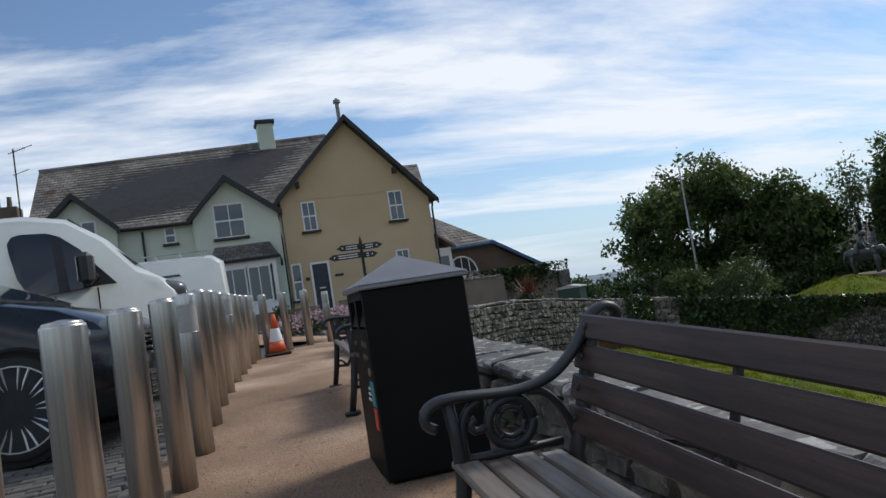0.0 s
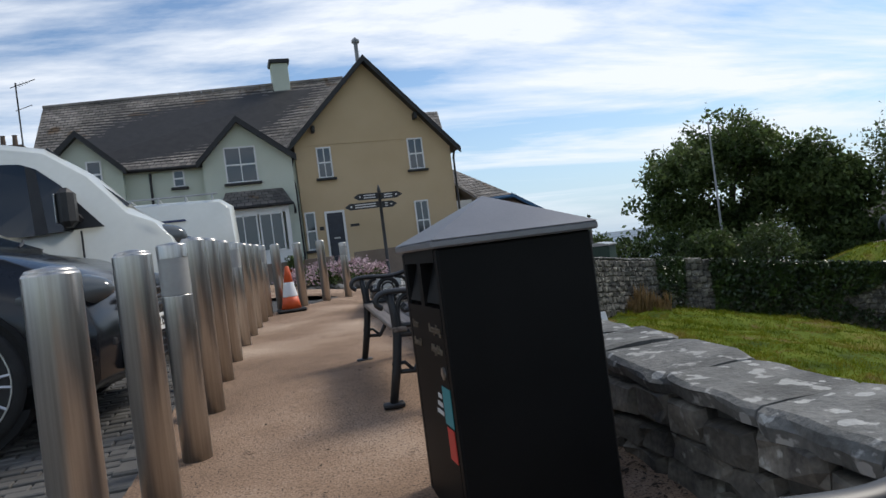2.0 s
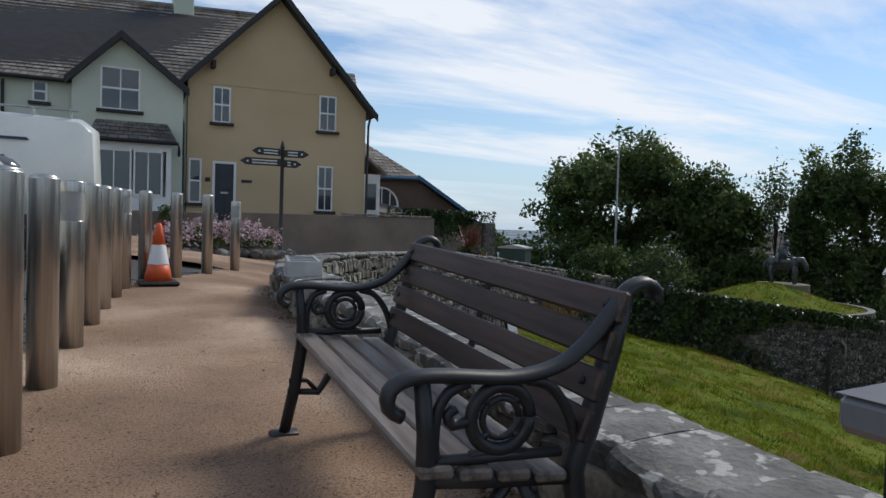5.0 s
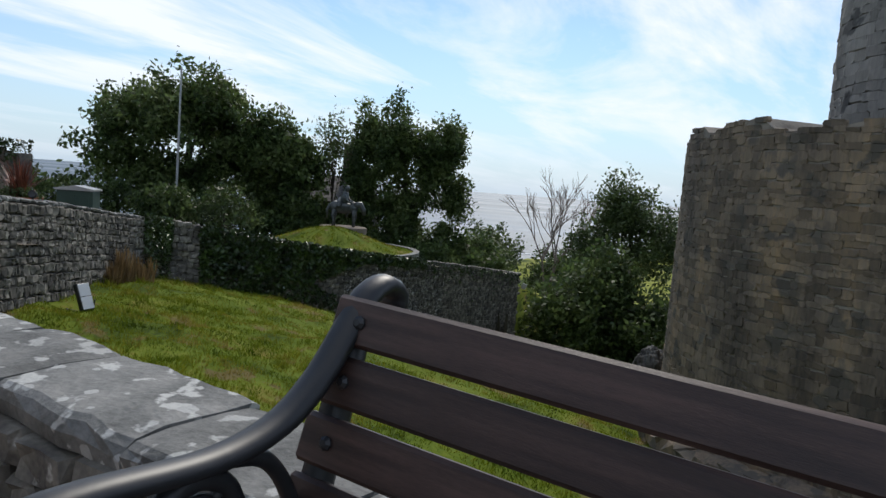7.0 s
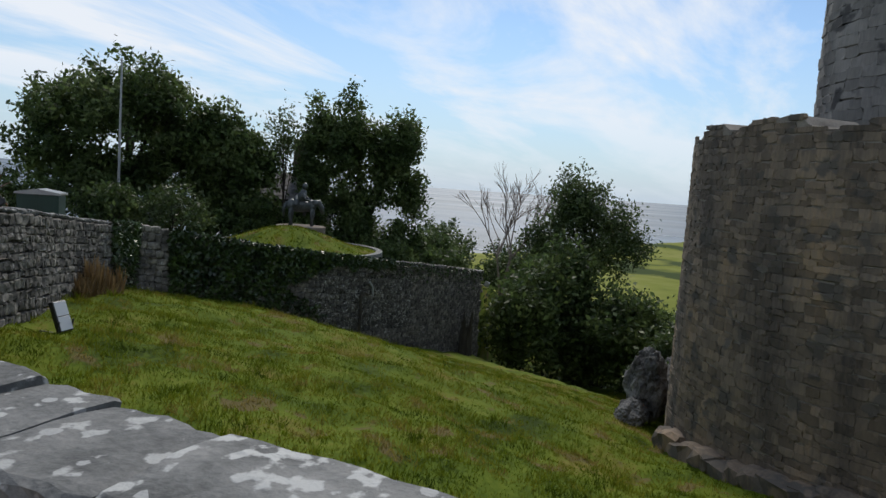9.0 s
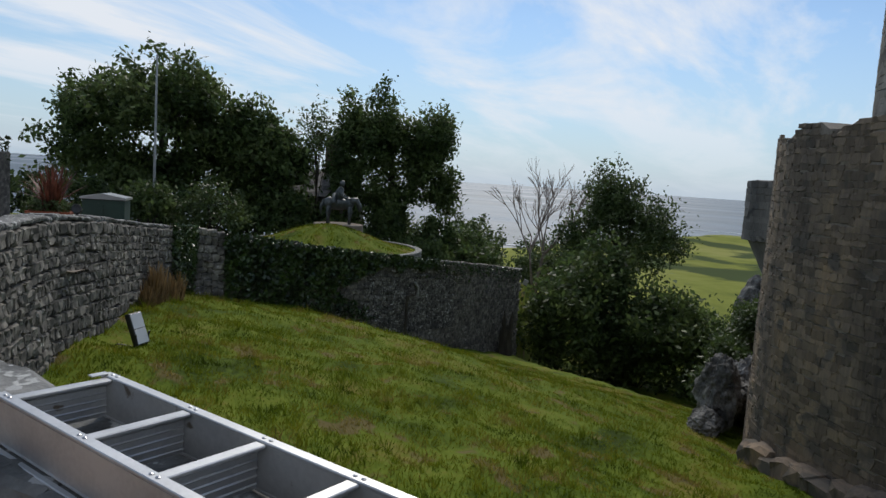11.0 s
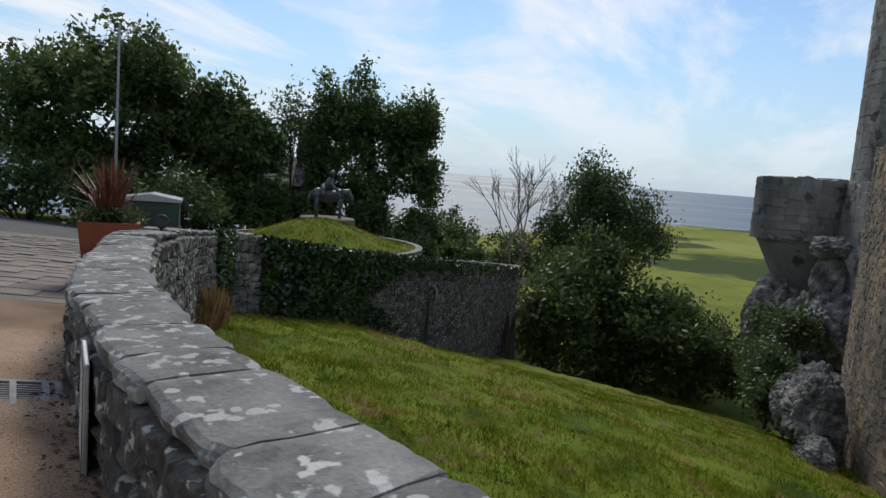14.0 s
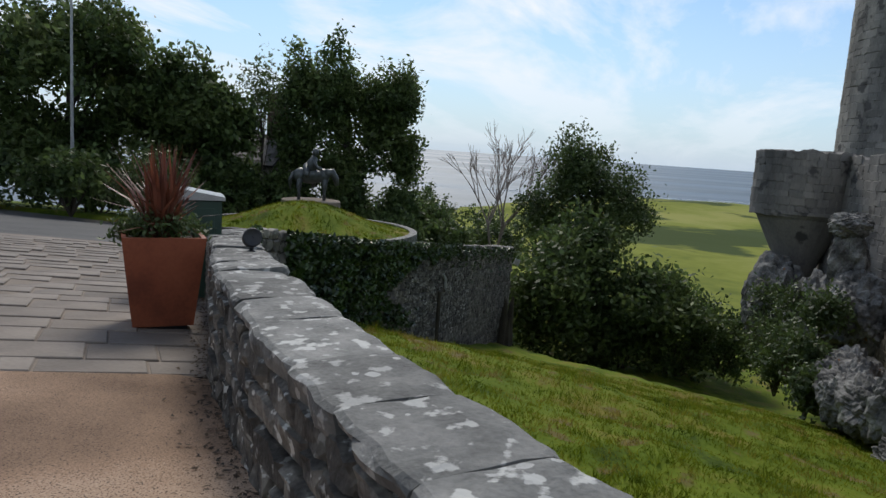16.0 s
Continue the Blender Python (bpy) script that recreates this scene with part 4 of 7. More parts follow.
# crags at the castle's foot
for c, r, sd in (((22.0, 9.95, -3.75), (0.8, 0.6, 1.05), 1), ((20.8, 10.2, -4.5), (0.75, 0.5, 0.5), 2), ((24.3, 9.8, -4.5), (1.2, 0.7, 0.8), 3), ((26.3, 9.9, -4.9), (1.1, 0.7, 0.9), 13), ((28.6, 9.6, -5.3), (1.2, 0.8, 1.0), 14), ((33.8, 7.6, -3.6), (1.6, 1.2, 1.6), 4), ((37.0, 8.2, -5.0), (2.6, 1.4, 2.6), 5), ((42.2, 8.7, -5.0), (2.4, 1.6, 2.4), 6), ((29.5, 8.7, -5.2), (1.5, 0.9, 1.2), 7), ((17.6, 8.6, -4.55), (0.35, 0.3, 0.32), 8), ((27.0, 9.2, -5.0), (1.0, 0.8, 1.2), 9), ((35.2, 7.7, -1.9), (0.85, 0.75, 1.7), 10)):
    B = Build().crag(c, r, sd)
    tagged(B.obj("boulder", M_ROCK), "grey lichened crag at the foot of the castle wall", "rock", "crags under the castle")
for c, r, sd in (((35.0, 7.9, -0.3), (0.9, 0.8, 0.55), 12),):
    tagged(Build().crag(c, r, sd).obj("boulder", M_ROCK), "pale jutting rock on top of the crag", "rock", "crags under the castle")


# ---- trees and bushes ----
def crown_points(nr, centre, radii, clumps, per, spread_, hollow=0.45, low=-0.6):
    c = []
    while len(c) < clumps:
        v = nr.normal(size=3)
        v /= np.linalg.norm(v)
        if v[2] < low:
            continue
        k = nr.uniform(hollow, 1.0) * (1 + 0.22 * noise.noise(Vector((v[0] * 2.2, v[1] * 2.2, v[2] * 2.2 + centre[0]))))
        c.append(np.array(centre) + v * np.array(radii) * k)
    c = np.array(c)
    p = np.repeat(c, per, axis=0) + nr.normal(size=(clumps * per, 3)) * spread_
    return c, p


def tree(name, foot, crown, radii, clumps, per, size, spread_, trunk, label, material=None, seed=1, hollow=0.45, limbs=14, parts=None, low=-0.6):
    nr = np.random.default_rng(seed)
    root = thing(name, pose(*foot), label, "tree")
    inv = Vector(foot)
    allp, B = [], Build()
    allc = []
    for cc, rr, f in (parts or [(crown, radii, 1.0)]):
        c, p = crown_points(nr, cc, rr, int(clumps * f), per, spread_, hollow, low)
        allp.append(p)
        allc.append(c)
    c, p = np.concatenate(allc), np.concatenate(allp)
    top = Vector(crown) - inv
    B.tube([(0, 0, -0.4), (0.1, 0, top.z * 0.25), (top.x * 0.4, top.y * 0.4, top.z * 0.6), tuple(top)], [trunk * 1.35, trunk, trunk * 0.75, trunk * 0.3], 9)
    for k in range(limbs):
        e = Vector(c[int(nr.integers(len(c)))]) - inv
        s = nr.uniform(0.22, 0.75)
        a = Vector((top.x * 0.4 * s, top.y * 0.4 * s, top.z * s))
        m_ = a.lerp(e, 0.5) + Vector((0, 0, 0.25))
        B.tube([a, m_, e], [trunk * 0.42, trunk * 0.24, trunk * 0.06], 6)
    B.obj("trunk", M_BARK, root, smooth=True)
    p = p - np.array(foot)
    quads("crown", leaves(nr, p, size), material or M_LEAF, root)
    return root


tree("sycamore_tree", (37, 47, -2.5), (37.5, 47, 4.2), (6.6, 6.0, 4.9), 330, 64, 0.20, 0.36, 0.34, "large dark broadleaf tree in full leaf", seed=3, parts=[((36.5, 47.4, 4.8), (5.4, 5, 4.4), 0.42), ((33.6, 50.0, 1.8), (3.4, 3.0, 3.2), 0.2), ((40.4, 44.2, 2.2), (3.8, 3.4, 3.2), 0.34), ((37.0, 47.0, 0.2), (5.2, 4.0, 2.4), 0.36), ((36.2, 51.4, 5.0), (3.0, 3.0, 3.3), 0.17), ((37.6, 44.6, 6.0), (2.8, 2.6, 3.0), 0.14)], hollow=0.25)
tree("sycamore_tree", (41, 41.5, -3), (42, 41, 1.8), (4, 4, 4), 150, 64, 0.20, 0.36, 0.25, "dark green broadleaf tree beside the larger one", seed=5, parts=[((41.2, 42.6, 1.4), (2.7, 2.7, 3.0), 0.9), ((41.6, 41.3, -1.4), (3.4, 3.0, 2.2), 0.6), ((40.4, 42.4, 3.4), (2.6, 2.6, 2.9), 0.5), ((41.6, 40.2, 1.9), (2.0, 2.0, 2.7), 0.45)])
tree("ash_tree", (48, 34.5, -4), (47.3, 35, 4.6), (3, 3, 4), 250, 60, 0.17, 0.34, 0.26, "tall slender ash tree with light showing through it", seed=7, hollow=0.2, parts=[((46.9, 35.4, 4.4), (2.0, 2.0, 3.8), 0.55), ((48.4, 32.8, 3.2), (1.6, 1.6, 3.8), 0.45), ((45.3, 37.2, 1.4), (1.5, 1.4, 3.0), 0.28), ((49.6, 31.4, 0.6), (1.2, 1.2, 2.6), 0.2), ((47.2, 34.8, -0.4), (2.6, 2.4, 2.2), 0.36), ((48.2, 31.5, 4.3), (1.5, 1.4, 2.7), 0.3), ((46.4, 37.5, 4.6), (1.4, 1.4, 2.9), 0.25)], low=-0.95)
tree("young_tree", (43.6, 38.6, -3), (43.9, 39.0, 4.0), (1.5, 1.5, 3.0), 75, 22, 0.13, 0.4, 0.09, "thin pale-leaved young tree, sparse crown", M_LEAF_LT, seed=9, hollow=0.1, low=-0.95)
tree("hawthorn_tree", (58.5, 19, -9), (58.6, 19.8, 0.2), (4.5, 4.5, 4.2), 280, 66, 0.15, 0.40, 0.22, "broad scrubby tree with pale green tips", M_LEAF_LT, seed=11, hollow=0.25, parts=[((58.4, 20.5, 0.4), (2.4, 2.4, 3.4), 0.45), ((59.0, 17.2, -1.8), (3.6, 3.4, 3.4), 0.5), ((57.6, 22.4, -2.8), (2.6, 2.6, 2.6), 0.3)], low=-0.95)
tree("elder_tree", (50, 17, -9.5), (50.4, 17.4, -5.8), (4.6, 4.2, 3.2), 300, 50, 0.21, 0.5, 0.2, "dense dark elder thicket at the bottom of the bank", seed=13, parts=[((50.6, 19.4, -5.6), (3.8, 3.0, 3.8), 0.5), ((49.5, 14.6, -7.4), (3.6, 3.2, 2.6), 0.45), ((46.4, 20.6, -7.2), (3.4, 2.6, 3.6), 0.4), ((49.4, 17.4, -9.4), (2.8, 2.6, 1.8), 0.4)], hollow=0.45, low=-0.97)


def bush(name, c, r, n, per, size, label, material, seed, low=-0.35):
    nr = np.random.default_rng(seed)
    root = thing(name, pose(c[0], c[1], c[2] - r[2] * 0.6), label, "bush")
    cc, p = crown_points(nr, c, r, n, per, 0.24, 0.5, low)
    quads("foliage", leaves(nr, p - np.array((c[0], c[1], c[2] - r[2] * 0.6)), size), material, root)
    B = Build()
    for k in range(9):
        e = Vector(cc[int(nr.integers(len(cc)))]) - root.matrix_world.translation
        B.tube([(0, 0, -0.6), e * 0.5 + Vector((0, 0, 0.1)), e], [0.06, 0.04, 0.012], 5)
    B.obj("stem", M_BARK, root)
    return root


bush("rounded_shrub", (31.9, 37.6, -1.0), (2.0, 1.9, 1.6), 110, 26, 0.12, "rounded grey-green shrub behind the wall", M_LEAF_LT, 21)
bush("laurel_bush", (29.5, 40, -0.9), (1.8, 1.8, 1.5), 80, 26, 0.16, "dark green laurel bush", M_LEAF, 22)
for k, (x, y, z, rx, rz) in enumerate(((38.5, 40, -2.6, 3.0, 1.7), (34.2, 43, -2.0, 3.4, 2.0), (43, 36, -3.4, 2.8, 1.7), (46, 31.5, -4.2, 2.4, 1.6), (43.5, 29.5, -3.6, 1.6, 1.0), (48.5, 28, -4.4, 2.4, 1.3), (30, 46, -1.4, 3.2, 2.0), (25.5, 47, -0.9, 3.2, 1.9), (21, 47.5, -0.6, 2.8, 1.5), (41.0, 39.0, -1.9, 2.2, 1.9), (44.2, 37.2, -2.1, 2.2, 2.0), (46.4, 34.0, -2.6, 2.2, 1.9), (48.8, 31.4, -3.2, 2.0, 1.8), (51.5, 30.0, -3.9, 2.2, 1.7))):
    bush("hedge_shrub", (x, y, z), (rx, rx * 0.8, rz), 90, 28, 0.18, "dark evergreen shrub in the hedge below the trees", M_LEAF, 30 + k)
for k, (x, y, z, rx, rz) in enumerate(((54, 31, -5.2, 2.8, 2.2), (58, 32, -5.2, 3.4, 3.2), (64, 35, -5.0, 4.0, 3.6), (62, 27, -6.6, 3.0, 2.6), (70, 29, -7, 3.4, 3.6))):
    bush("scrub_bush", (x, y, z), (rx, rx, rz), 110, 26, 0.17, "light green scrub on the slope above the sea", M_LEAF_LT, 50 + k)
for k, (x, y, z, rx, rz) in enumerate(((49.6, 16, -9.9, 2.6, 2.4), (50.6, 12.6, -10.0, 2.8, 2.6), (50.4, 9.6, -9.6, 2.4, 2.2), (55, 12, -10, 3.4, 2.2), (60, 12.5, -9.5, 3.4, 2.2), (52, 10.2, -9.2, 2.8, 2.2), (66, 15, -11, 4, 3.2))):
    bush("bramble_bush", (x, y, z), (rx, rx, rz), 100, 28, 0.16, "dark bramble thicket in the ditch", M_LEAF, 70 + k, -0.95)
for k, (x, y, z, rx, rz) in enumerate(((30.2, 10.1, -4.6, 0.8, 0.7), (33.4, 9.9, -5.2, 1.0, 0.9), (27.6, 10.5, -5.2, 0.5, 0.5), (38.3, 9.6, -6.4, 1.3, 1.3), (36.6, 9.0, -4.2, 1.1, 1.0), (40.4, 9.3, -5.0, 1.4, 1.4), (32.0, 9.2, -3.4, 0.8, 0.7), (35.2, 9.8, -6.6, 1.0, 0.9))):
    bush("crag_bush", (x, y, z), (rx, rx * 0.7, rz), 70, 26, 0.10, "scrambling shrub growing over the crag", M_LEAF_LT, 90 + k, -0.6)


def bare_tree():
    root = thing("bare_tree", pose(58.9, 26.3, -8.5), "bleached leafless tree with fine branching twigs", "tree")
    r_ = random.Random(8)
    B = Build()

    def grow(p, d, length, rad, depth):
        e = p + d * length
        B.tube([p, p.lerp(e, 0.5) + Vector((r_.uniform(-1, 1), r_.uniform(-1, 1), 0)) * length * 0.05, e], [rad, rad * 0.8, rad * 0.62], 5)
        if depth:
            for _ in range(3 if depth > 1 else 4):
                n = (d + Vector((r_.uniform(-0.6, 0.6), r_.uniform(-0.6, 0.6), r_.uniform(-0.1, 0.35)))).normalized()
                grow(e if r_.random() < 0.7 else p.lerp(e, 0.7), n, length * r_.uniform(0.55, 0.8), rad * 0.6, depth - 1)

    for k in range(3):
        grow(Vector((r_.uniform(-0.2, 0.2), r_.uniform(-0.2, 0.2), 0)), Vector((r_.uniform(-0.16, 0.16), r_.uniform(-0.22, 0.22), 1)).normalized(), 4.4, 0.13, 4)
    B.obj("trunk", M_BARE, root)


bare_tree()

# old stump and a pale stone below the wall's end
B = Build()
rs_ = random.Random(2)
for k in range(16):
    a = rs_.uniform(0, 6.28)
    B.tube([(0.3 * math.cos(a), 0.3 * math.sin(a), -0.5), (0.22 * math.cos(a) + rs_.uniform(-0.15, 0.15), 0.22 * math.sin(a), 1.0), (0.35 * math.cos(a) + rs_.uniform(-0.3, 0.3), 0.3 * math.sin(a), rs_.uniform(1.3, 2.6))], [0.16, 0.12, 0.03], 6)
st = B.obj("tree_stump", M_BARK)
st.matrix_world = pose(38.6, 21.9, -8.1)
tagged(st, "grey splintered old tree stump against the retaining wall", "stump")


# ---- paving ----
# stone slabs beyond the gravel
slabs = thing("paving", pose(0, 0, 0), "grey stone slab paving with worn joints", "paving", kind="structure")
su, sn = Vector((-0.628, 0.778)), Vector((0.778, 0.628))
rng = random.Random(31)
nslab = 0
shared = {}
rest = Build()
row = 18.33
while row < 30.5:
    dpt = rng.choice([0.42, 0.5, 0.6])
    rng.uniform(0, 0.5)
    tt = -1.5 + rng.uniform(-0.3, 0.3)
    while tt < 15:
        w = rng.choice([0.5, 0.7, 0.9])
        c = sn * (row + dpt / 2) + su * (tt + w / 2)
        if c.y > wall_y(c.x) + 0.1 and c.x < 24:
            z = G(c.x, c.y)
            slope = math.degrees(math.atan(0.13))
            if nslab < 300:
                key = (w, dpt)
                if key not in shared:
                    shared[key] = Build().box((-dpt / 2 + 0.006, -w / 2 + 0.006, -0.12), (dpt / 2 - 0.006, w / 2 - 0.006, 0.0), 0.008).mesh("slab", M_SLAB)
                ob = new("slab", shared[key])
                ob.parent = slabs
                ob.matrix_world = Matrix.Translation((c.x, c.y, z + rng.uniform(-0.003, 0.004))) @ Matrix.Rotation(math.atan(0.13 if c.x > 1.5 else 0), 4, "Y") @ Matrix.Rotation(math.atan2(sn.y, sn.x), 4, "Z")
                nslab += 1
            else:
                rest.box((-dpt / 2 + 0.006, -w / 2 + 0.006, -0.12), (dpt / 2 - 0.006, w / 2 - 0.006, 0.0), 0.0, Matrix.Translation((c.x, c.y, z)) @ Matrix.Rotation(math.atan(0.13), 4, "Y") @ Matrix.Rotation(math.atan2(sn.y, sn.x), 4, "Z"))
        tt += w
    row += dpt
if rest.v:
    rest.obj("slab_rest", M_SLAB, slabs, kind="stuff")
bed = Build()
grid = [(sn * (18.31 + 12.7 * i / 12) + su * (-3.2 + 19 * j / 12)) for i in range(13) for j in range(13)]
bed.add([(p.x, p.y, G(p.x, p.y) - 0.010) for p in grid], [(i * 13 + j, i * 13 + j + 1, i * 13 + 14 + j, i * 13 + 13 + j) for i in range(12) for j in range(12) if (sn * (18.31 + 12.7 * (i + 0.5) / 12) + su * (-3.2 + 19 * (j + 0.5) / 12)).y > wall_y((sn * (18.31 + 12.7 * (i + 0.5) / 12) + su * (-3.2 + 19 * (j + 0.5) / 12)).x) + 0.2])
bed.obj("joint_bed", M_RENDER, slabs)

# setts in the parking bays and an edging course beside the gravel
bays = thing("parking_bays", pose(0, 0, 0), "grey block-paved parking bays with a flush edging course", "paving", kind="structure")
B = Build()
y = 0.0
r_ = 0
while y < 12:
    x = -3.4 + (0.1 if r_ % 2 else 0)
    while x < path_left(y) - 0.16:
        z = G(x, y) - 0.012 + rng.uniform(-0.004, 0.004)
        if x > -1.75 and 3.2 < y < 6.6:
            if "sett" not in shared:
                shared["sett"] = Build().box((0.005, 0.005, -0.08), (0.195, 0.095, 0.0), 0.006).mesh("sett", M_SETT_ONE)
            ob = new("sett", shared["sett"])
            ob.parent = bays
            ob.location = (x, y, z)
        else:
            B.box((x + 0.005, y + 0.005, z - 0.08), (x + 0.195, y + 0.095, z), 0.006)
        x += 0.2
    y += 0.1
    r_ += 1
B.obj("setts", M_SETT, bays, kind="stuff")
y = -1.0
k = 0
while y < 14.6:
    x = path_left(y + 0.1)
    ang_ = math.atan2(path_left(y + 0.2) - path_left(y), 0.2)
    B = Build().box((-0.15, 0.004, -0.1), (-0.004, 0.206, 0.006 + rng.uniform(0, 0.006)), 0.01)
    ob = B.obj("edging_block", M_SETT, bays)
    ob.matrix_world = pose(x, y, G(x, y), 0, 0, -math.degrees(ang_))
    y += 0.215

# dead leaves and grit at the foot of the wall
lit = []
for _ in range(2600):
    p, d, z = face[rng.randint(first, len(face) - 300)]
    n = Vector((-d.y, d.x))
    q = p + n * (HALF + 0.03 + abs(rng.gauss(0, 0.09)))
    a, s_ = rng.uniform(0, 6.28), rng.uniform(0.004, 0.015)
    zz = G(q.x, q.y) + 0.006
    lit.append([(q.x + s_ * math.cos(a + k * 1.57) * (1.6 if k % 2 else 0.8), q.y + s_ * math.sin(a + k * 1.57) * (1.6 if k % 2 else 0.8), zz + rng.uniform(0, 0.01)) for k in range(4)])
for _ in range(260):
    y = rng.uniform(0, 19)
    x = rng.uniform(path_left(y) + 0.3, wall_x(y) - 0.3)
    a, s_ = rng.uniform(0, 6.28), rng.uniform(0.004, 0.011)
    lit.append([(x + s_ * math.cos(a + k * 1.57) * (1.8 if k % 2 else 0.7), y + s_ * math.sin(a + k * 1.57) * (1.8 if k % 2 else 0.7), G(x, y) + 0.006 + rng.uniform(0, 0.008)) for k in range(4)])
tagged(quads("leaf_litter", np.array(lit), M_LITTER), "dead leaves and grit swept against the wall", "litter", kind="stuff")


# ---- benches ----
def bench():
    root = thing("park_bench", pose(0, 0, 0), "park bench with black cast-iron ends and stained slats", "bench", "benches along the wall")
    H = 0.875
    B = Build()
    line = [(-0.012, 0.565), (-0.040, 0.585), (-0.040, 0.622), (0.0, 0.648), (0.08, 0.652), (0.26, 0.640), (0.38, 0.662), (0.46, 0.715), (0.52, 0.785), (0.565, 0.842), (0.615, 0.862), (0.65, 0.842), (0.648, 0.815)]
    arm = [(p.x, 0, p.y) for p in smooth_line(line, 0.014)]
    B.tube(arm, 0.017, 12, 1.7)
    B.tube([(0.565, 0, 0.84), (0.53, 0, 0.70), (0.475, 0, 0.50), (0.44, 0, 0.40), (0.47, 0, 0.22), (0.56, 0, 0.02)], [0.022, 0.026, 0.028, 0.028, 0.026, 0.026], 8, 1.1)
    B.tube([(0.035, 0, 0.645), (0.05, 0, 0.52), (0.055, 0, 0.40), (0.03, 0, 0.22), (-0.01, 0, 0.02)], [0.02, 0.022, 0.026, 0.026, 0.024], 8, 1.1)
    B.tube([(0.04, 0, 0.415), (0.2, 0, 0.40), (0.44, 0, 0.385)], 0.022, 8)
    B.tube([(0.06, 0, 0.455), (0.2, 0, 0.452), (0.40, 0, 0.45)], 0.014, 8)
    ring = [(0.235 + 0.076 * math.cos(a), 0, 0.545 + 0.076 * math.sin(a)) for a in [2 * math.pi * k / 20 for k in range(21)]]
    B.tube(ring, 0.017, 8)
    inner = [(0.235 + 0.047 * math.cos(a), 0, 0.545 + 0.047 * math.sin(a)) for a in [2 * math.pi * k / 18 for k in range(19)]]
    B.tube(inner, 0.009, 6)
    for k in range(4):
        a = math.pi / 4 + k * math.pi / 2
        B.tube([(0.235 + 0.047 * math.cos(a), 0, 0.545 + 0.047 * math.sin(a)), (0.235 + 0.07 * math.cos(a), 0, 0.545 + 0.07 * math.sin(a))], 0.010, 6)
    for pts_ in ([(0.15, 0.632), (0.10, 0.612), (0.075, 0.565), (0.07, 0.50), (0.075, 0.455)], [(0.30, 0.632), (0.36, 0.615), (0.405, 0.565), (0.435, 0.50), (0.45, 0.43)], [(0.155, 0.545), (0.115, 0.535), (0.10, 0.56), (0.12, 0.575)]):
        B.tube([(p.x, 0, p.y) for p in smooth_line(pts_, 0.014)], 0.014, 8)
    B.tube([(0.16, 0, 0.46), (0.235, 0, 0.47), (0.31, 0, 0.455)], 0.012, 6)
    B.tube([(0.0, 0, 0.20), (0.13, 0, 0.19), (0.20, 0, 0.30), (0.26, 0, 0.385)], [0.014, 0.016, 0.018, 0.016], 6)
    B.tube([(0.005, 0, 0.245), (0.08, 0, 0.245), (0.12, 0, 0.20)], 0.012, 6)
    B.tube([(0.50, 0, 0.14), (0.40, 0, 0.20), (0.34, 0, 0.30), (0.30, 0, 0.385)], [0.014, 0.016, 0.018, 0.016], 6)
    B.box((-0.07, -0.035, 0.0), (0.05, 0.035, 0.028), 0.006)
    B.box((0.50, -0.035, 0.0), (0.62, 0.035, 0.028), 0.006)
    me = B.mesh("end_frame", M_IRON, True)
    for y in (-0.765, 0.0, 0.765):
        if y:
            e = new("end_frame", me)
            e.parent = root
            e.location = (0, y, 0)
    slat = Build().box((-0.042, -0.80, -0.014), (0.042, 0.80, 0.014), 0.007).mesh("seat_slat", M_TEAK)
    for k, x in enumerate((0.07, 0.168, 0.266, 0.364)):
        o = new("seat_slat", slat)
        o.parent = root
        o.matrix_local = pose(x, 0, 0.437 - 0.012 * k, 0, 2.5, 0)
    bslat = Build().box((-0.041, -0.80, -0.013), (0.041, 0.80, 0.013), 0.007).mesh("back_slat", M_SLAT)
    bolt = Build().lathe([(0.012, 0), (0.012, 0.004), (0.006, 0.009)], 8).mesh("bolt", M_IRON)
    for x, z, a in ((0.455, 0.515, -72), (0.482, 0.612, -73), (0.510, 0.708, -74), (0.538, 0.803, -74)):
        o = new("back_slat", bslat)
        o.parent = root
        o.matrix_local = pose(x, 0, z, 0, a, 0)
        for y in (-0.74, 0.74):
            b_ = new("bolt", bolt)
            b_.parent = o
            b_.matrix_local = pose(0, y, 0.013)
    B = Build().tube([(0.562, 0, 0.80), (0.502, 0, 0.56), (0.482, 0, 0.48)], [0.012, 0.012, 0.012], 6)
    B.tube([(0.37, 0, 0.385), (0.2, 0, 0.395), (0.06, 0, 0.405)], 0.012, 6)
    B.obj("centre_strap", M_IRON, root)
    return root


b2 = bench()
UZ = -4.4
b2.matrix_world = pose(0.79, 5.79, 0.515, 2.4, 0, UZ)
b1 = copy_thing(b2, pose(0.43, 1.165, 0.225, 3.4, 0, UZ))
b1["label"] = "park bench with black iron ends, worn dark red back slats"


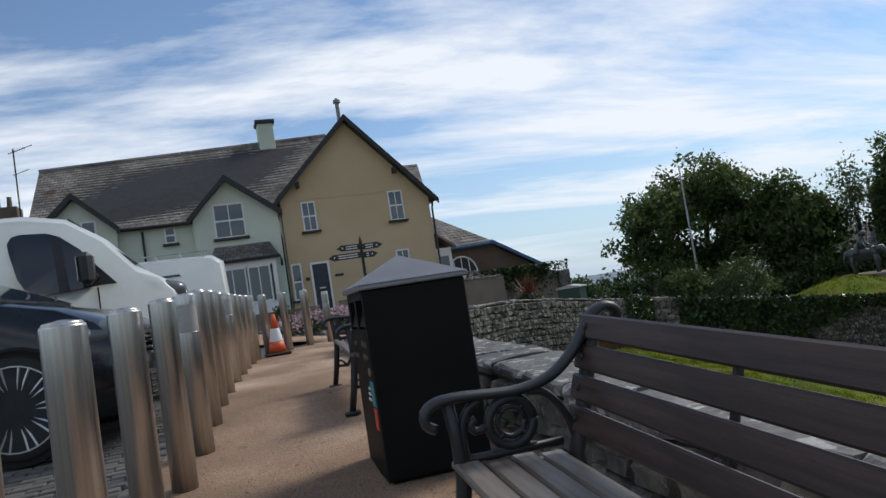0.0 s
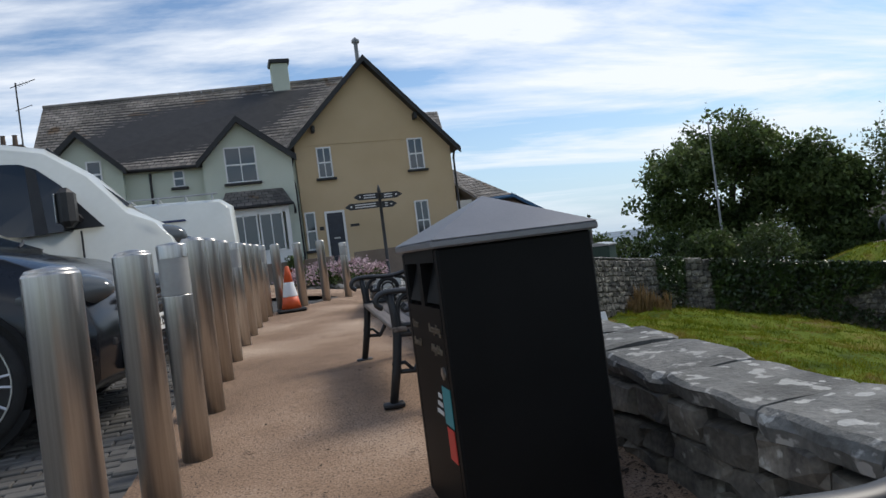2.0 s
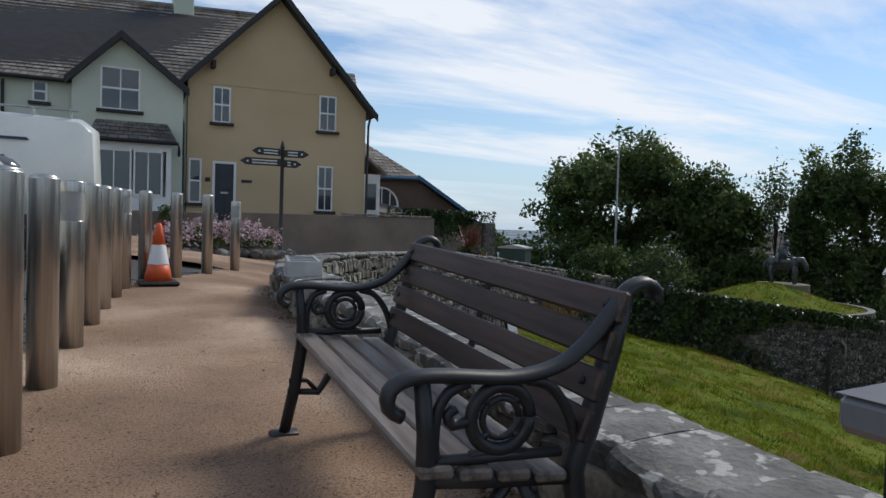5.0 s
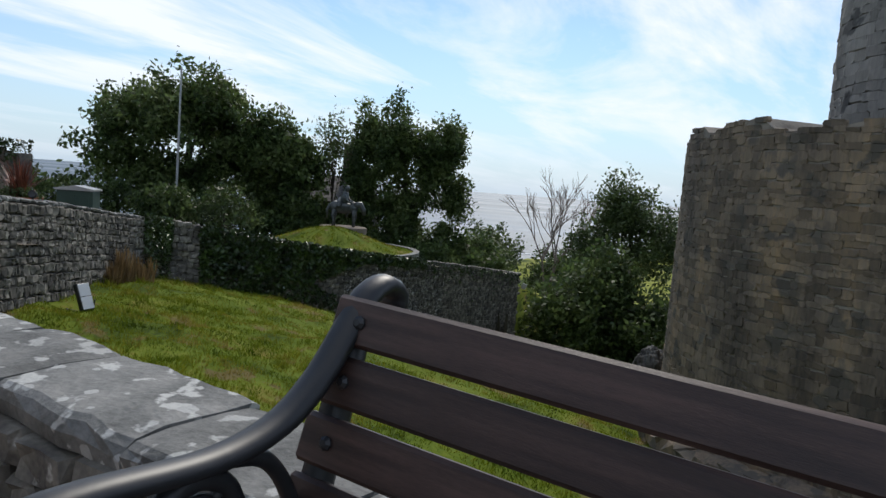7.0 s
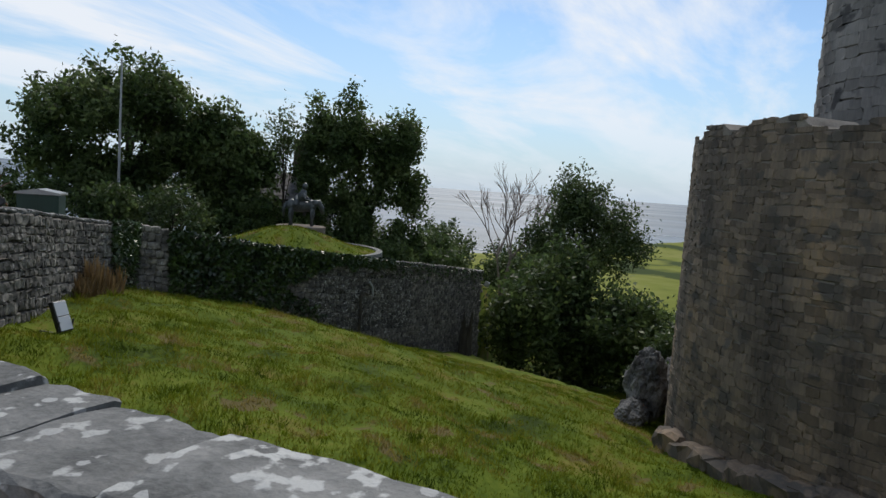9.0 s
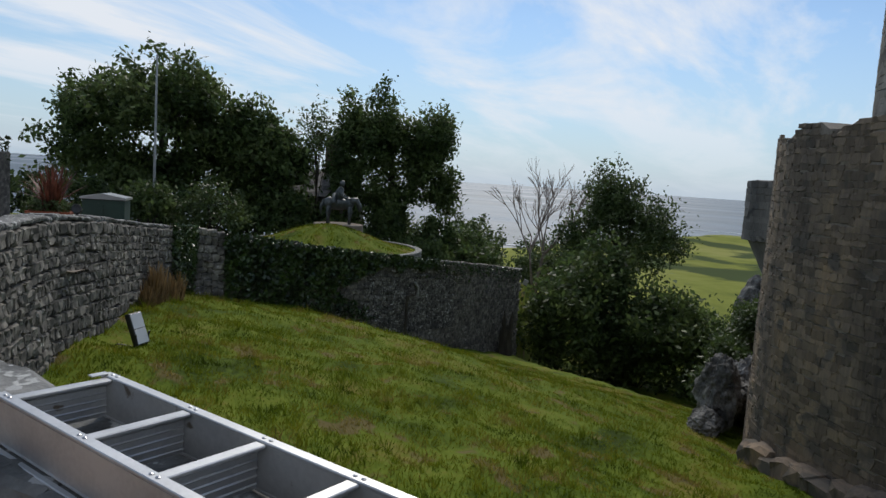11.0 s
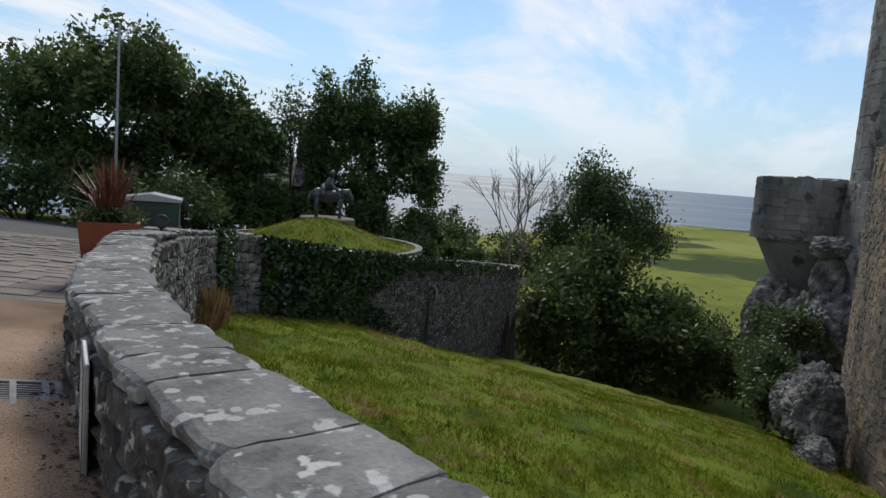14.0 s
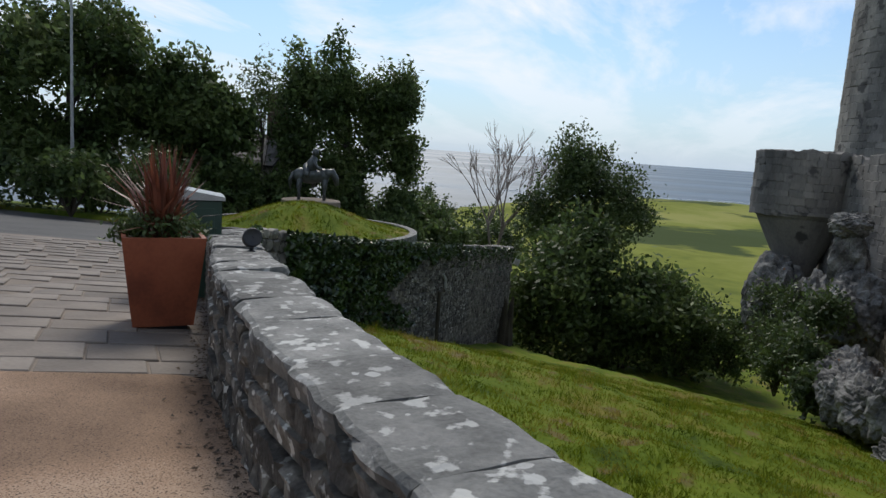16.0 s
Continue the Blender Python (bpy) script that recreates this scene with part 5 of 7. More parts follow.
# ---- litter bin ----
def litter_bin():
    root = thing("litter_bin", pose(0.575, 3.28, 0.335, 0, 0, -2.5), "tall black double recycling bin with a grey pyramid lid", "bin")
    W, D, H = 0.55, 0.60, 1.0
    B = Build().prism([(0.0, 0.03), (W, 0.03), (W, H), (0.0, H), (0.0, 0.955), (0.07, 0.955), (0.07, 0.80), (0.0, 0.80)], 0.05, D - 0.05, "y")
    B.box((0, 0, 0.03), (W, 0.05, H), 0.008).box((0, D - 0.05, 0.03), (W, D, H), 0.008).box((0, D / 2 - 0.03, 0.80), (0.07, D / 2 + 0.03, 0.955))
    B.box((0.03, 0.03, 0.0), (W - 0.03, D - 0.03, 0.035))
    B.obj("body", M_BLACK, root)
    for k in range(2):
        y0 = 0.055 + k * (D / 2 - 0.02)
        Build().prism([(0.004, 0.815), (0.055, 0.80), (0.055, 0.95), (0.045, 0.95)], y0 + 0.004, y0 + D / 2 - 0.10, "y").obj("flap", M_BLACK, root)
    o, t = 0.02, 0.028
    B = Build().box((-o, -o, H), (W + o, D + o, H + t), 0.006)
    B.add([(-o, -o, H + t), (W + o, -o, H + t), (W + o, D + o, H + t), (-o, D + o, H + t), (W / 2, D * 0.5, H + 0.175)], [(0, 1, 4), (1, 2, 4), (2, 3, 4), (3, 0, 4), (3, 2, 1, 0)])
    B.obj("lid", M_LID, root, "grey hipped steel lid")
    f = -0.0025
    m0 = Matrix(((0, 0, -1, f), (-1, 0, 0, 0), (0, 1, 0, 0), (0, 0, 0, 1)))
    for k, (text, y, z, sz) in enumerate((("Recycling", 0.16, 0.725, 0.044), ("Ailgylchu", 0.16, 0.655, 0.044), ("Litter", 0.47, 0.725, 0.044), ("Sbwriel", 0.47, 0.655, 0.044))):
        words(text, sz, Matrix.Translation((0, y, z)) @ m0, M_GILT, root)
    Build().box((f, 0.05, 0.40), (0, 0.16, 0.53)).obj("sticker", M_TEAL, root, "teal sticker")
    Build().box((f, 0.06, 0.28), (0, 0.15, 0.39)).obj("sticker", M_RED, root, "red sticker")
    for k in range(3):
        Build().box((f, 0.18, 0.42 + k * 0.03), (0, 0.27 - 0.02 * k, 0.435 + k * 0.03)).obj("print_bar", M_BOARDTXT, root)
    Build().lathe([(0.022, 0), (0.022, 0.006), (0.012, 0.009)], 14, m=Matrix.Translation((0, 0.1, 0.58)) @ Matrix.Rotation(radians(-90), 4, "Y")).obj("lock", M_STEEL, root)


litter_bin()


# ---- bollards ----
def bollard(lit_):
    root = thing("light_bollard" if lit_ else "bollard", pose(0, 0, 0), "stainless steel bollard with a frosted light band" if lit_ else "plain brushed stainless steel bollard along the path", "bollard", "bollards along the path")
    R = 0.073
    if lit_:
        Build().lathe([(R, -0.12), (R, 0.812), (R, 0.8145), (R - 0.004, 0.816), (R - 0.004, 0.820)], 32).obj("tube", M_STEEL, root, smooth=False)
        Build().lathe([(R - 0.001, 0.8185), (R - 0.001, 0.819), (R - 0.001, 0.999), (R - 0.001, 0.9995)], 32).obj("light_band", M_LENS, root, "frosted grey light band")
        Build().lathe([(R, 0.9998), (R, 1.0003), (R, 1.061), (R - 0.001, 1.066), (R - 0.006, 1.07), (0.01, 1.078)], 32).obj("cap", M_STEEL, root)
    else:
        Build().lathe([(R, -0.12), (R, 1.055), (R, 1.0555), (R - 0.004, 1.064)], 32).obj("tube", M_STEEL, root)
        Build().lathe([(R - 0.003, 1.06), (R - 0.012, 1.074), (0.01, 1.082)], 28).obj("cap", M_STEEL, root)
    for o in root.children:
        for p in o.data.polygons:
            p.use_smooth = len(p.vertices) == 4
    return root


spots = [(-0.74, 0.55, 0), (-0.69, 1.42, 0), (-0.63, 2.28, 0), (-0.54, 3.14, 0), (-0.44, 4.0, 0), (-0.35, 4.77, 1), (-0.29, 5.64, 0), (-0.23, 6.63, 0), (-0.15, 7.61, 0), (-0.05, 8.66, 1), (0.05, 9.55, 0), (0.14, 10.4, 0), (0.25, 11.2, 0), (0.36, 11.95, 1), (0.60, 12.5, 0), (1.0, 13.1, 0), (1.46, 13.7, 0), (2.03, 14.85, 1)]
proto = {}
for x, y, l_ in spots:
    m = pose(x + 0.02, y + 0.06, G(x, y))
    if l_ not in proto:
        proto[l_] = bollard(l_)
        proto[l_].matrix_world = m
    else:
        copy_thing(proto[l_], m)


# ---- traffic cone ----
cone = thing("traffic_cone", pose(0.75, 12.3, G(0.75, 12.3)), "orange and white traffic cone on a dark rubber base", "cone")
Build().box((-0.22, -0.22, 0), (0.22, 0.22, 0.05), 0.02).obj("base", M_RUBBER, cone)
Build().lathe([(0.155, 0.05), (0.115, 0.25)], 20).obj("body", M_CONE, cone, smooth=True)
Build().lathe([(0.119, 0.235), (0.116, 0.25), (0.075, 0.46), (0.074, 0.462)], 20).obj("sleeve", M_SLEEVE, cone, "white reflective sleeve", True)
Build().lathe([(0.073, 0.46), (0.03, 0.70), (0.018, 0.71)], 20).obj("tip", M_CONE, cone, smooth=True)


# ---- vehicles ----
def wheel(parent, x, y, r, w, side):
    t = new("wheel")
    t.parent = parent
    t.matrix_local = pose(x, y, r, 90 * side, 0, 0)
    me = Build().lathe([(r * 0.79, -w / 2), (r * 0.95, -w / 2), (r, -w * 0.36), (r, w * 0.36), (r * 0.95, w / 2), (r * 0.79, w / 2)], 28).obj("tyre", M_RUBBER, t, smooth=True)
    B = Build()
    for k in range(10):
        a = 2 * math.pi * k / 10
        for o in (-0.07, 0.07):
            B.tube([(r * 0.10 * math.cos(a), r * 0.10 * math.sin(a), w * 0.43), (r * 0.81 * math.cos(a + o * 1.6), r * 0.81 * math.sin(a + o * 1.6), w * 0.50)], [0.011, 0.009], 5)
    B.lathe([(r * 0.785, w * 0.36), (r * 0.80, w * 0.53), (r * 0.825, w * 0.53), (r * 0.83, w * 0.40)], 28)
    B.lathe([(r * 0.16, w * 0.38), (r * 0.14, w * 0.47), (0.01, w * 0.48)], 14)
    B.obj("rim", M_RIM, t, "silver spoked alloy rim")
    Build().lathe([(r * 0.79, -w * 0.3), (r * 0.79, w * 0.14), (0.01, w * 0.14)], 20).obj("hub", M_TRIM, t)
    return t


def body_loft(prof, width, tuck, zwaist, low_tuck=0.03):
    """A vehicle shell: side profile (x, z) widened across y, drawn in above the waist."""
    B = Build()
    ys_ = [-1.0, -0.97, -0.86, -0.5, 0.0, 0.5, 0.86, 0.97, 1.0]
    zmax = max(z for x, z in prof)
    xc = sum(x for x, z in prof) / len(prof)
    vs, n = [], len(prof)
    for s_ in ys_:
        e = abs(s_)
        for x, z in prof:
            inset = tuck * max(0, (z - zwaist) / (zmax - zwaist)) ** 1.2
            drop = 0.07 * max(0, e - 0.85) / 0.15 * (1 if z > zwaist + 0.2 else 0.25)
            nose = 0.10 * e ** 3 * (1 if x > xc else -1) * min(1, abs(x - xc) / abs(max(x for x, z in prof) - xc)) ** 4
            vs.append((x - nose, s_ * (width / 2 - inset), z - drop))
    fs = []
    for i in range(len(ys_) - 1):
        for k in range(n):
            fs.append((i * n + k, i * n + (k + 1) % n, (i + 1) * n + (k + 1) % n, (i + 1) * n + k))
    fs += [tuple(range(n)), tuple((len(ys_) - 1) * n + k for k in range(n))]
    return B.add(vs, fs)


def side_panel(poly, width, tuck, zwaist, zmax, side, lift=0.006):
    vs = [(x, side * (width / 2 - tuck * max(0, (z - zwaist) / (zmax - zwaist)) ** 1.2 + lift), z) for x, z in poly]
    vs2 = [(x, y - side * 0.03, z) for x, y, z in vs]
    n = len(poly)
    return Build().add(vs + vs2, [tuple(range(n)), tuple(range(2 * n - 1, n - 1, -1))] + [(i, (i + 1) % n, n + (i + 1) % n, n + i) for i in range(n)])


def dark_car():
    root = thing("hatchback_car", pose(-0.62, 6.32, G(-1.0, 5.6) + 0.03, 0, 0, -7) @ Matrix.Scale(1.07, 4), "dark blue-black hatchback car with silver spoked wheels", "car", "parked vehicles")
    W = 1.72
    prof = [(0.0, 0.30), (0.02, 0.55), (-0.05, 0.74), (-0.18, 0.86), (-0.45, 0.98), (-0.80, 1.06), (-1.27, 1.28), (-1.70, 1.46), (-2.1, 1.56), (-2.5, 1.60), (-3.2, 1.58), (-3.9, 1.48), (-4.15, 1.08), (-4.20, 0.7), (-4.15, 0.30), (-3.8, 0.22), (-0.6, 0.20), (-0.1, 0.22)]
    body_loft(prof, W, 0.17, 0.96).obj("body", M_NAVY, root, smooth=True)
    for sd in (-1, 1):
        side_panel([(-1.20, 1.06), (-1.78, 1.40), (-2.3, 1.50), (-2.4, 1.06)], W, 0.17, 0.96, 1.60, sd).obj("side_window", M_GLASS, root)
        side_panel([(-2.48, 1.06), (-2.40, 1.50), (-3.5, 1.44), (-3.7, 1.08)], W, 0.17, 0.96, 1.60, sd).obj("side_window", M_GLASS, root)
        for x in (-0.78, -3.40):
            wheel(root, x, sd * (W / 2 - 0.085), 0.35, 0.22, -sd)
            B = Build()
            arc = [(x + 0.39 * math.cos(a), sd * (W / 2 - 0.008), 0.35 + 0.39 * math.sin(a)) for a in [math.pi * k / 14 for k in range(15)]]
            B.tube(arc, 0.022, 6)
            B.lathe([(0.385, -0.11), (0.385, 0.0), (0.01, 0.0)], 24, m=Matrix.Translation((x, sd * (W / 2 - 0.0), 0.35)) @ Matrix.Rotation(radians(90 * -sd), 4, "X"))
            B.obj("wheel_arch", M_PIT, root)
        Build().blob((-1.30, sd * 0.95, 1.10), (0.08, 0.11, 0.075), 0.1, 2, 3).obj("mirror", M_NAVY, root, smooth=True)
        B = Build()
        B.blob((-0.27, sd * 0.735, 0.755), (0.28, 0.14, 0.10), 0.03, 3, 2)
        lamp = B.obj("headlight", M_LAMP, root, "clear swept-back headlight with a dark surround", True)
        Build().blob((-0.30, sd * 0.835, 0.765), (0.05, 0.05, 0.06), 0.02, 2, 3).obj("reflector", M_RIM, lamp, "bright reflector", True)
        Build().tube([(-0.06, sd * 0.62, 0.50), (-0.10, sd * 0.74, 0.50), (-0.20, sd * 0.80, 0.50)], 0.012, 6).obj("trim_strip", M_RIM, root, "chrome strip")
        Build().box((-0.14, sd * 0.64 - 0.08, 0.43), (-0.035, sd * 0.64 + 0.08, 0.50), 0.02).obj("fog_lamp", M_TRIM, root)
    Build().add([(-0.84, -0.72, 1.10), (-0.84, 0.72, 1.10), (-1.69, 0.60, 1.482), (-1.69, -0.60, 1.482), (-0.86, -0.72, 1.07), (-0.86, 0.72, 1.07), (-1.71, 0.60, 1.44), (-1.71, -0.60, 1.44)], [(0, 1, 2, 3), (4, 5, 6, 7), (0, 1, 5, 4), (2, 3, 7, 6), (1, 2, 6, 5), (0, 3, 7, 4)]).obj("windscreen", M_GLASS, root)
    for k in range(3):
        Build().box((-0.01, -0.46, 0.60 + k * 0.055), (0.035, 0.46, 0.625 + k * 0.055), 0.01).obj("grille_bar", M_TRIM, root)
    Build().box((-0.03, -0.60, 0.27), (0.018, 0.60, 0.46), 0.02).obj("lower_intake", M_PIT, root)
    for k in range(4):
        Build().box((0.0, -0.58, 0.285 + k * 0.045), (0.026, 0.58, 0.298 + k * 0.045), 0.004).obj("grille_bar", M_TRIM, root)
    Build().lathe([(0.065, 0), (0.065, 0.014), (0.05, 0.02)], 24, m=Matrix.Translation((0.0, 0, 0.70)) @ Matrix.Rotation(radians(80), 4, "Y")).obj("badge", M_RIM, root)
    pl = Build().box((0.025, -0.26, 0.45), (0.045, 0.26, 0.56), 0.004).obj("number_plate", M_PLATE, root, "white number plate")
    words("RE12 YS", 0.085, Matrix.Translation((0.047, 0, 0.505)) @ Matrix(((0, 0, 1, 0), (1, 0, 0, 0), (0, 1, 0, 0), (0, 0, 0, 1))), M_TRIM, pl)
    for y in (-0.35, 0.25):
        Build().tube([(-0.82, y, 1.10), (-0.89, y + 0.25, 1.14), (-0.98, y + 0.5, 1.18)], 0.01, 5).obj("wiper", M_TRIM, root)


def panel_van(m, label, rack, mirrored=False):
    root = thing("panel_van", m, label, "van", "parked vehicles")
    W = 1.90
    prof = [(0.0, 0.35), (0.03, 0.70), (0.0, 0.98), (-0.05, 1.12), (-0.20, 1.27), (-0.44, 1.42), (-0.76, 1.78), (-1.10, 2.02), (-1.50, 2.10), (-3.2, 2.12), (-4.6, 2.09), (-4.78, 1.95), (-4.82, 1.1), (-4.80, 0.40), (-4.3, 0.28), (-0.6, 0.26), (-0.1, 0.28)]
    body_loft(prof, W, 0.16, 1.15).obj("body", M_WHITE, root, smooth=True)
    for sd in (-1, 1):
        side_panel([(-0.74, 1.34), (-0.98, 1.66), (-1.16, 1.82), (-1.28, 1.87), (-1.52, 1.885), (-1.60, 1.865), (-1.64, 1.80), (-1.63, 1.70), (-1.57, 1.42), (-1.51, 1.31), (-1.42, 1.25), (-1.32, 1.235), (-0.80, 1.26)], W, 0.16, 1.15, 2.12, sd).obj("side_window", M_GLASS, root, "dark cab window")
        side_panel([(-1.10, 1.24), (-1.16, 1.80), (-1.24, 1.85), (-1.20, 1.24)], W, 0.16, 1.15, 2.12, sd, 0.012).obj("window_pillar", M_TRIM, root)
        side_panel([(-1.80, 0.45), (-1.80, 1.95), (-1.812, 1.95), (-1.812, 0.45)], W, 0.16, 1.15, 2.12, sd, 0.014).obj("door_gap", M_TRIM, root)
        side_panel([(-0.84, 0.60), (-0.84, 1.24), (-0.852, 1.24), (-0.852, 0.60)], W, 0.16, 1.15, 2.12, sd, 0.014).obj("door_gap", M_TRIM, root)
        side_panel([(-0.66, 1.26), (-0.86, 1.50), (-0.92, 1.50), (-0.98, 1.26)], W, 0.16, 1.15, 2.12, sd, 0.016).obj("mirror_sail", M_TRIM, root)
        side_panel([(-0.95, 0.55), (-0.95, 0.63), (-4.7, 0.63), (-4.7, 0.55)], W, 0.16, 1.15, 2.12, sd, 0.012).obj("rub_strip", M_TRIM, root)
        side_panel([(-1.60, 1.02), (-1.60, 1.06), (-1.75, 1.06), (-1.75, 1.02)], W, 0.16, 1.15, 2.12, sd, 0.02).obj("door_handle", M_TRIM, root)
        for x in (-0.90, -3.95):
            wheel(root, x, sd * (W / 2 - 0.11), 0.33, 0.22, -sd)
            Build().lathe([(0.37, -0.12), (0.37, 0.0), (0.01, 0.0)], 24, m=Matrix.Translation((x, sd * (W / 2 + 0.002), 0.33)) @ Matrix.Rotation(radians(90 * -sd), 4, "X")).obj("wheel_arch", M_TRIM, root)
        mir = Build().box((-0.98, sd * 1.06 - 0.10, 1.27), (-0.84, sd * 1.06 + 0.10, 1.60), 0.045).obj("mirror", M_TRIM, root)
        Build().box((-0.995, sd * 1.06 - 0.075, 1.31), (-0.982, sd * 1.06 + 0.075, 1.56), 0.01).obj("mirror_glass", M_RIM, mir)
        Build().tube([(-0.83, sd * 0.87, 1.32), (-0.87, sd * 0.99, 1.36)], 0.04, 6).obj("mirror_arm", M_TRIM, mir)
        Build().blob((-0.24, sd * 0.76, 1.12), (0.24, 0.15, 0.12), 0.06, 3, 4).obj("headlight", M_LAMP, root, "clear swept-back headlight", True)
    Build().add([(-0.45, -0.80, 1.45), (-0.45, 0.80, 1.45), (-1.08, 0.70, 2.025), (-1.08, -0.70, 2.025), (-0.50, -0.80, 1.42), (-0.50, 0.80, 1.42), (-1.12, 0.70, 1.99), (-1.12, -0.70, 1.99)], [(0, 1, 2, 3), (4, 5, 6, 7), (0, 1, 5, 4), (2, 3, 7, 6), (1, 2, 6, 5), (0, 3, 7, 4)]).obj("windscreen", M_GLASS, root)
    Build().box((-0.03, -0.7, 0.36), (0.03, 0.7, 0.55), 0.02).obj("bumper_grille", M_TRIM, root)
    Build().box((-0.04, -0.45, 0.80), (0.026, 0.45, 0.90), 0.02).obj("bonnet_grille", M_TRIM, root)
    if rack:
        B = Build()
        for y in (-0.7, 0.7):
            B.tube([(-1.9, y, 2.20), (-4.5, y, 2.20)], 0.018, 6)
        for k in range(6):
            B.tube([(-2.0 - 0.48 * k, -0.74, 2.2), (-2.0 - 0.48 * k, 0.74, 2.2)], 0.016, 6)
            for y in (-0.7, 0.7):
                B.tube([(-2.0 - 0.48 * k, y, 2.05), (-2.0 - 0.48 * k, y, 2.2)], 0.016, 5)
        B.obj("roof_rack", M_ALU, root)
        for k, (x0, x1, z0, z1, mt) in enumerate(((-2.7, -3.9, 1.72, 1.76, M_NAVYTXT), (-2.7, -3.3, 1.62, 1.65, M_DISH), (-3.05, -3.2, 1.28, 1.50, M_NAVYTXT), (-3.28, -3.44, 1.28, 1.50, M_NAVYTXT), (-3.50, -3.64, 1.28, 1.50, M_NAVYTXT))):
            for sd in (-1, 1):
                side_panel([(x0, z0), (x0 + 0.03, z1), (x1 + 0.03, z1), (x1, z0)], W, 0.16, 1.15, 2.12, sd, 0.01).obj("print_bar", mt, root)
    return root


dark_car()
panel_van(pose(-0.43, 9.3, G(-1.5, 9.2) - 0.02) @ Matrix.Scale(1.07, 4), "white panel van with black mirrors parked nose to the path", False)
panel_van(pose(-4.65, 15.9, G(-1.5, 15.9), 0, 0, 180), "white panel van with a roof rack and blue lettering", True)


# ---- houses ----
def window(parent, x0, x1, z0, z1, y, bars=(1, 1), sill=True, name="window"):
    """A window let into a wall that faces -y: frame, panes, sill."""
    w = new(name)
    w.parent = parent
    t = 0.055
    B = Build()
    B.box((x0, y - 0.03, z0), (x0 + t, y + 0.08, z1)).box((x1 - t, y - 0.03, z0), (x1, y + 0.08, z1))
    B.box((x0 + t, y - 0.03, z0), (x1 - t, y + 0.08, z0 + t)).box((x0 + t, y - 0.03, z1 - t), (x1 - t, y + 0.08, z1))
    B.obj("frame", M_FRAME, w)
    nxp, nzp = bars
    for i in range(1, nxp + 1):
        x = x0 + (x1 - x0) * i / (nxp + 1)
        Build().box((x - 0.018, y - 0.02, z0 + t), (x + 0.018, y + 0.06, z1 - t)).obj("glazing_bar", M_FRAME, w)
    for i in range(1, nzp + 1):
        z = z0 + (z1 - z0) * i / (nzp + 1)
        Build().box((x0 + t, y - 0.024, z - 0.03), (x1 - t, y + 0.06, z + 0.03)).obj("meeting_rail", M_FRAME, w)
    Build().box((x0 + t, y - 0.012, z0 + t), (x1 - t, y - 0.004, z1 - t)).obj("pane", M_PANE, w)
    if sill:
        Build().box((x0 - 0.1, y - 0.14, z0 - 0.09), (x1 + 0.1, y + 0.05, z0), 0.01).obj("sill", M_BARGE, w, "dark slate sill")
    return w


def slope_slates(parent, a, b, c, d, n_rows, n_cols, rng, th=0.018):
    """Lapped slates over a roof plane: a-b is the eave, d-c the ridge."""
    a, b, c, d = [Vector(p) for p in (a, b, c, d)]
    nrm = (b - a).cross(d - a).normalized()
    if nrm.z < 0:
        nrm = -nrm
    B = Build()
    for r in range(n_rows):
        v0, v1 = r / n_rows, min((r + 1.25) / n_rows, 1.0)
        l0, r0, l1, r1 = a.lerp(d, v0), b.lerp(c, v0), a.lerp(d, v1), b.lerp(c, v1)
        off = 0.5 * (r % 2)
        for k in range(n_cols + 1):
            u0, u1 = max(0, (k - off) / n_cols), min(1, (k + 1 - off) / n_cols)
            if u1 - u0 < 1e-4:
                continue
            e = 0.012 / max((r0 - l0).length, 0.1)
            lift = th + rng.uniform(0, 0.012)
            p = [l0.lerp(r0, u0 + e) + nrm * (lift + 0.012), l0.lerp(r0, u1 - e) + nrm * (lift + 0.012), l1.lerp(r1, u1 - e) + nrm * 0.006, l1.lerp(r1, u0 + e) + nrm * 0.006]
            q = [v - nrm * 0.012 for v in p]
            B.add(p + q, [(0, 1, 2, 3), (0, 4, 5, 1), (1, 5, 6, 2), (3, 7, 4, 0)])
    B.obj("slate_course", M_SLATE, parent, kind="stuff")
    Build().add([a, b, c, d, a - nrm * 0.12, b - nrm * 0.12, c - nrm * 0.12, d - nrm * 0.12], [(0, 1, 2, 3), (4, 5, 6, 7), (0, 1, 5, 4), (1, 2, 6, 5), (2, 3, 7, 6), (3, 0, 4, 7)]).obj("roof_deck", M_BARGE, parent)


def barge(parent, p, q, y0, y1, depth=0.24):
    p, q = Vector(p), Vector(q)
    Build().add([(p.x, y0, p.z), (q.x, y0, q.z), (q.x, y0, q.z - depth), (p.x, y0, p.z - depth), (p.x, y1, p.z), (q.x, y1, q.z), (q.x, y1, q.z - depth), (p.x, y1, p.z - depth)], [(0, 1, 2, 3), (4, 5, 6, 7), (0, 1, 5, 4), (1, 2, 6, 5), (2, 3, 7, 6), (3, 0, 4, 7)]).obj("bargeboard", M_BARGE, parent)


rng = random.Random(44)
FY = 28.3


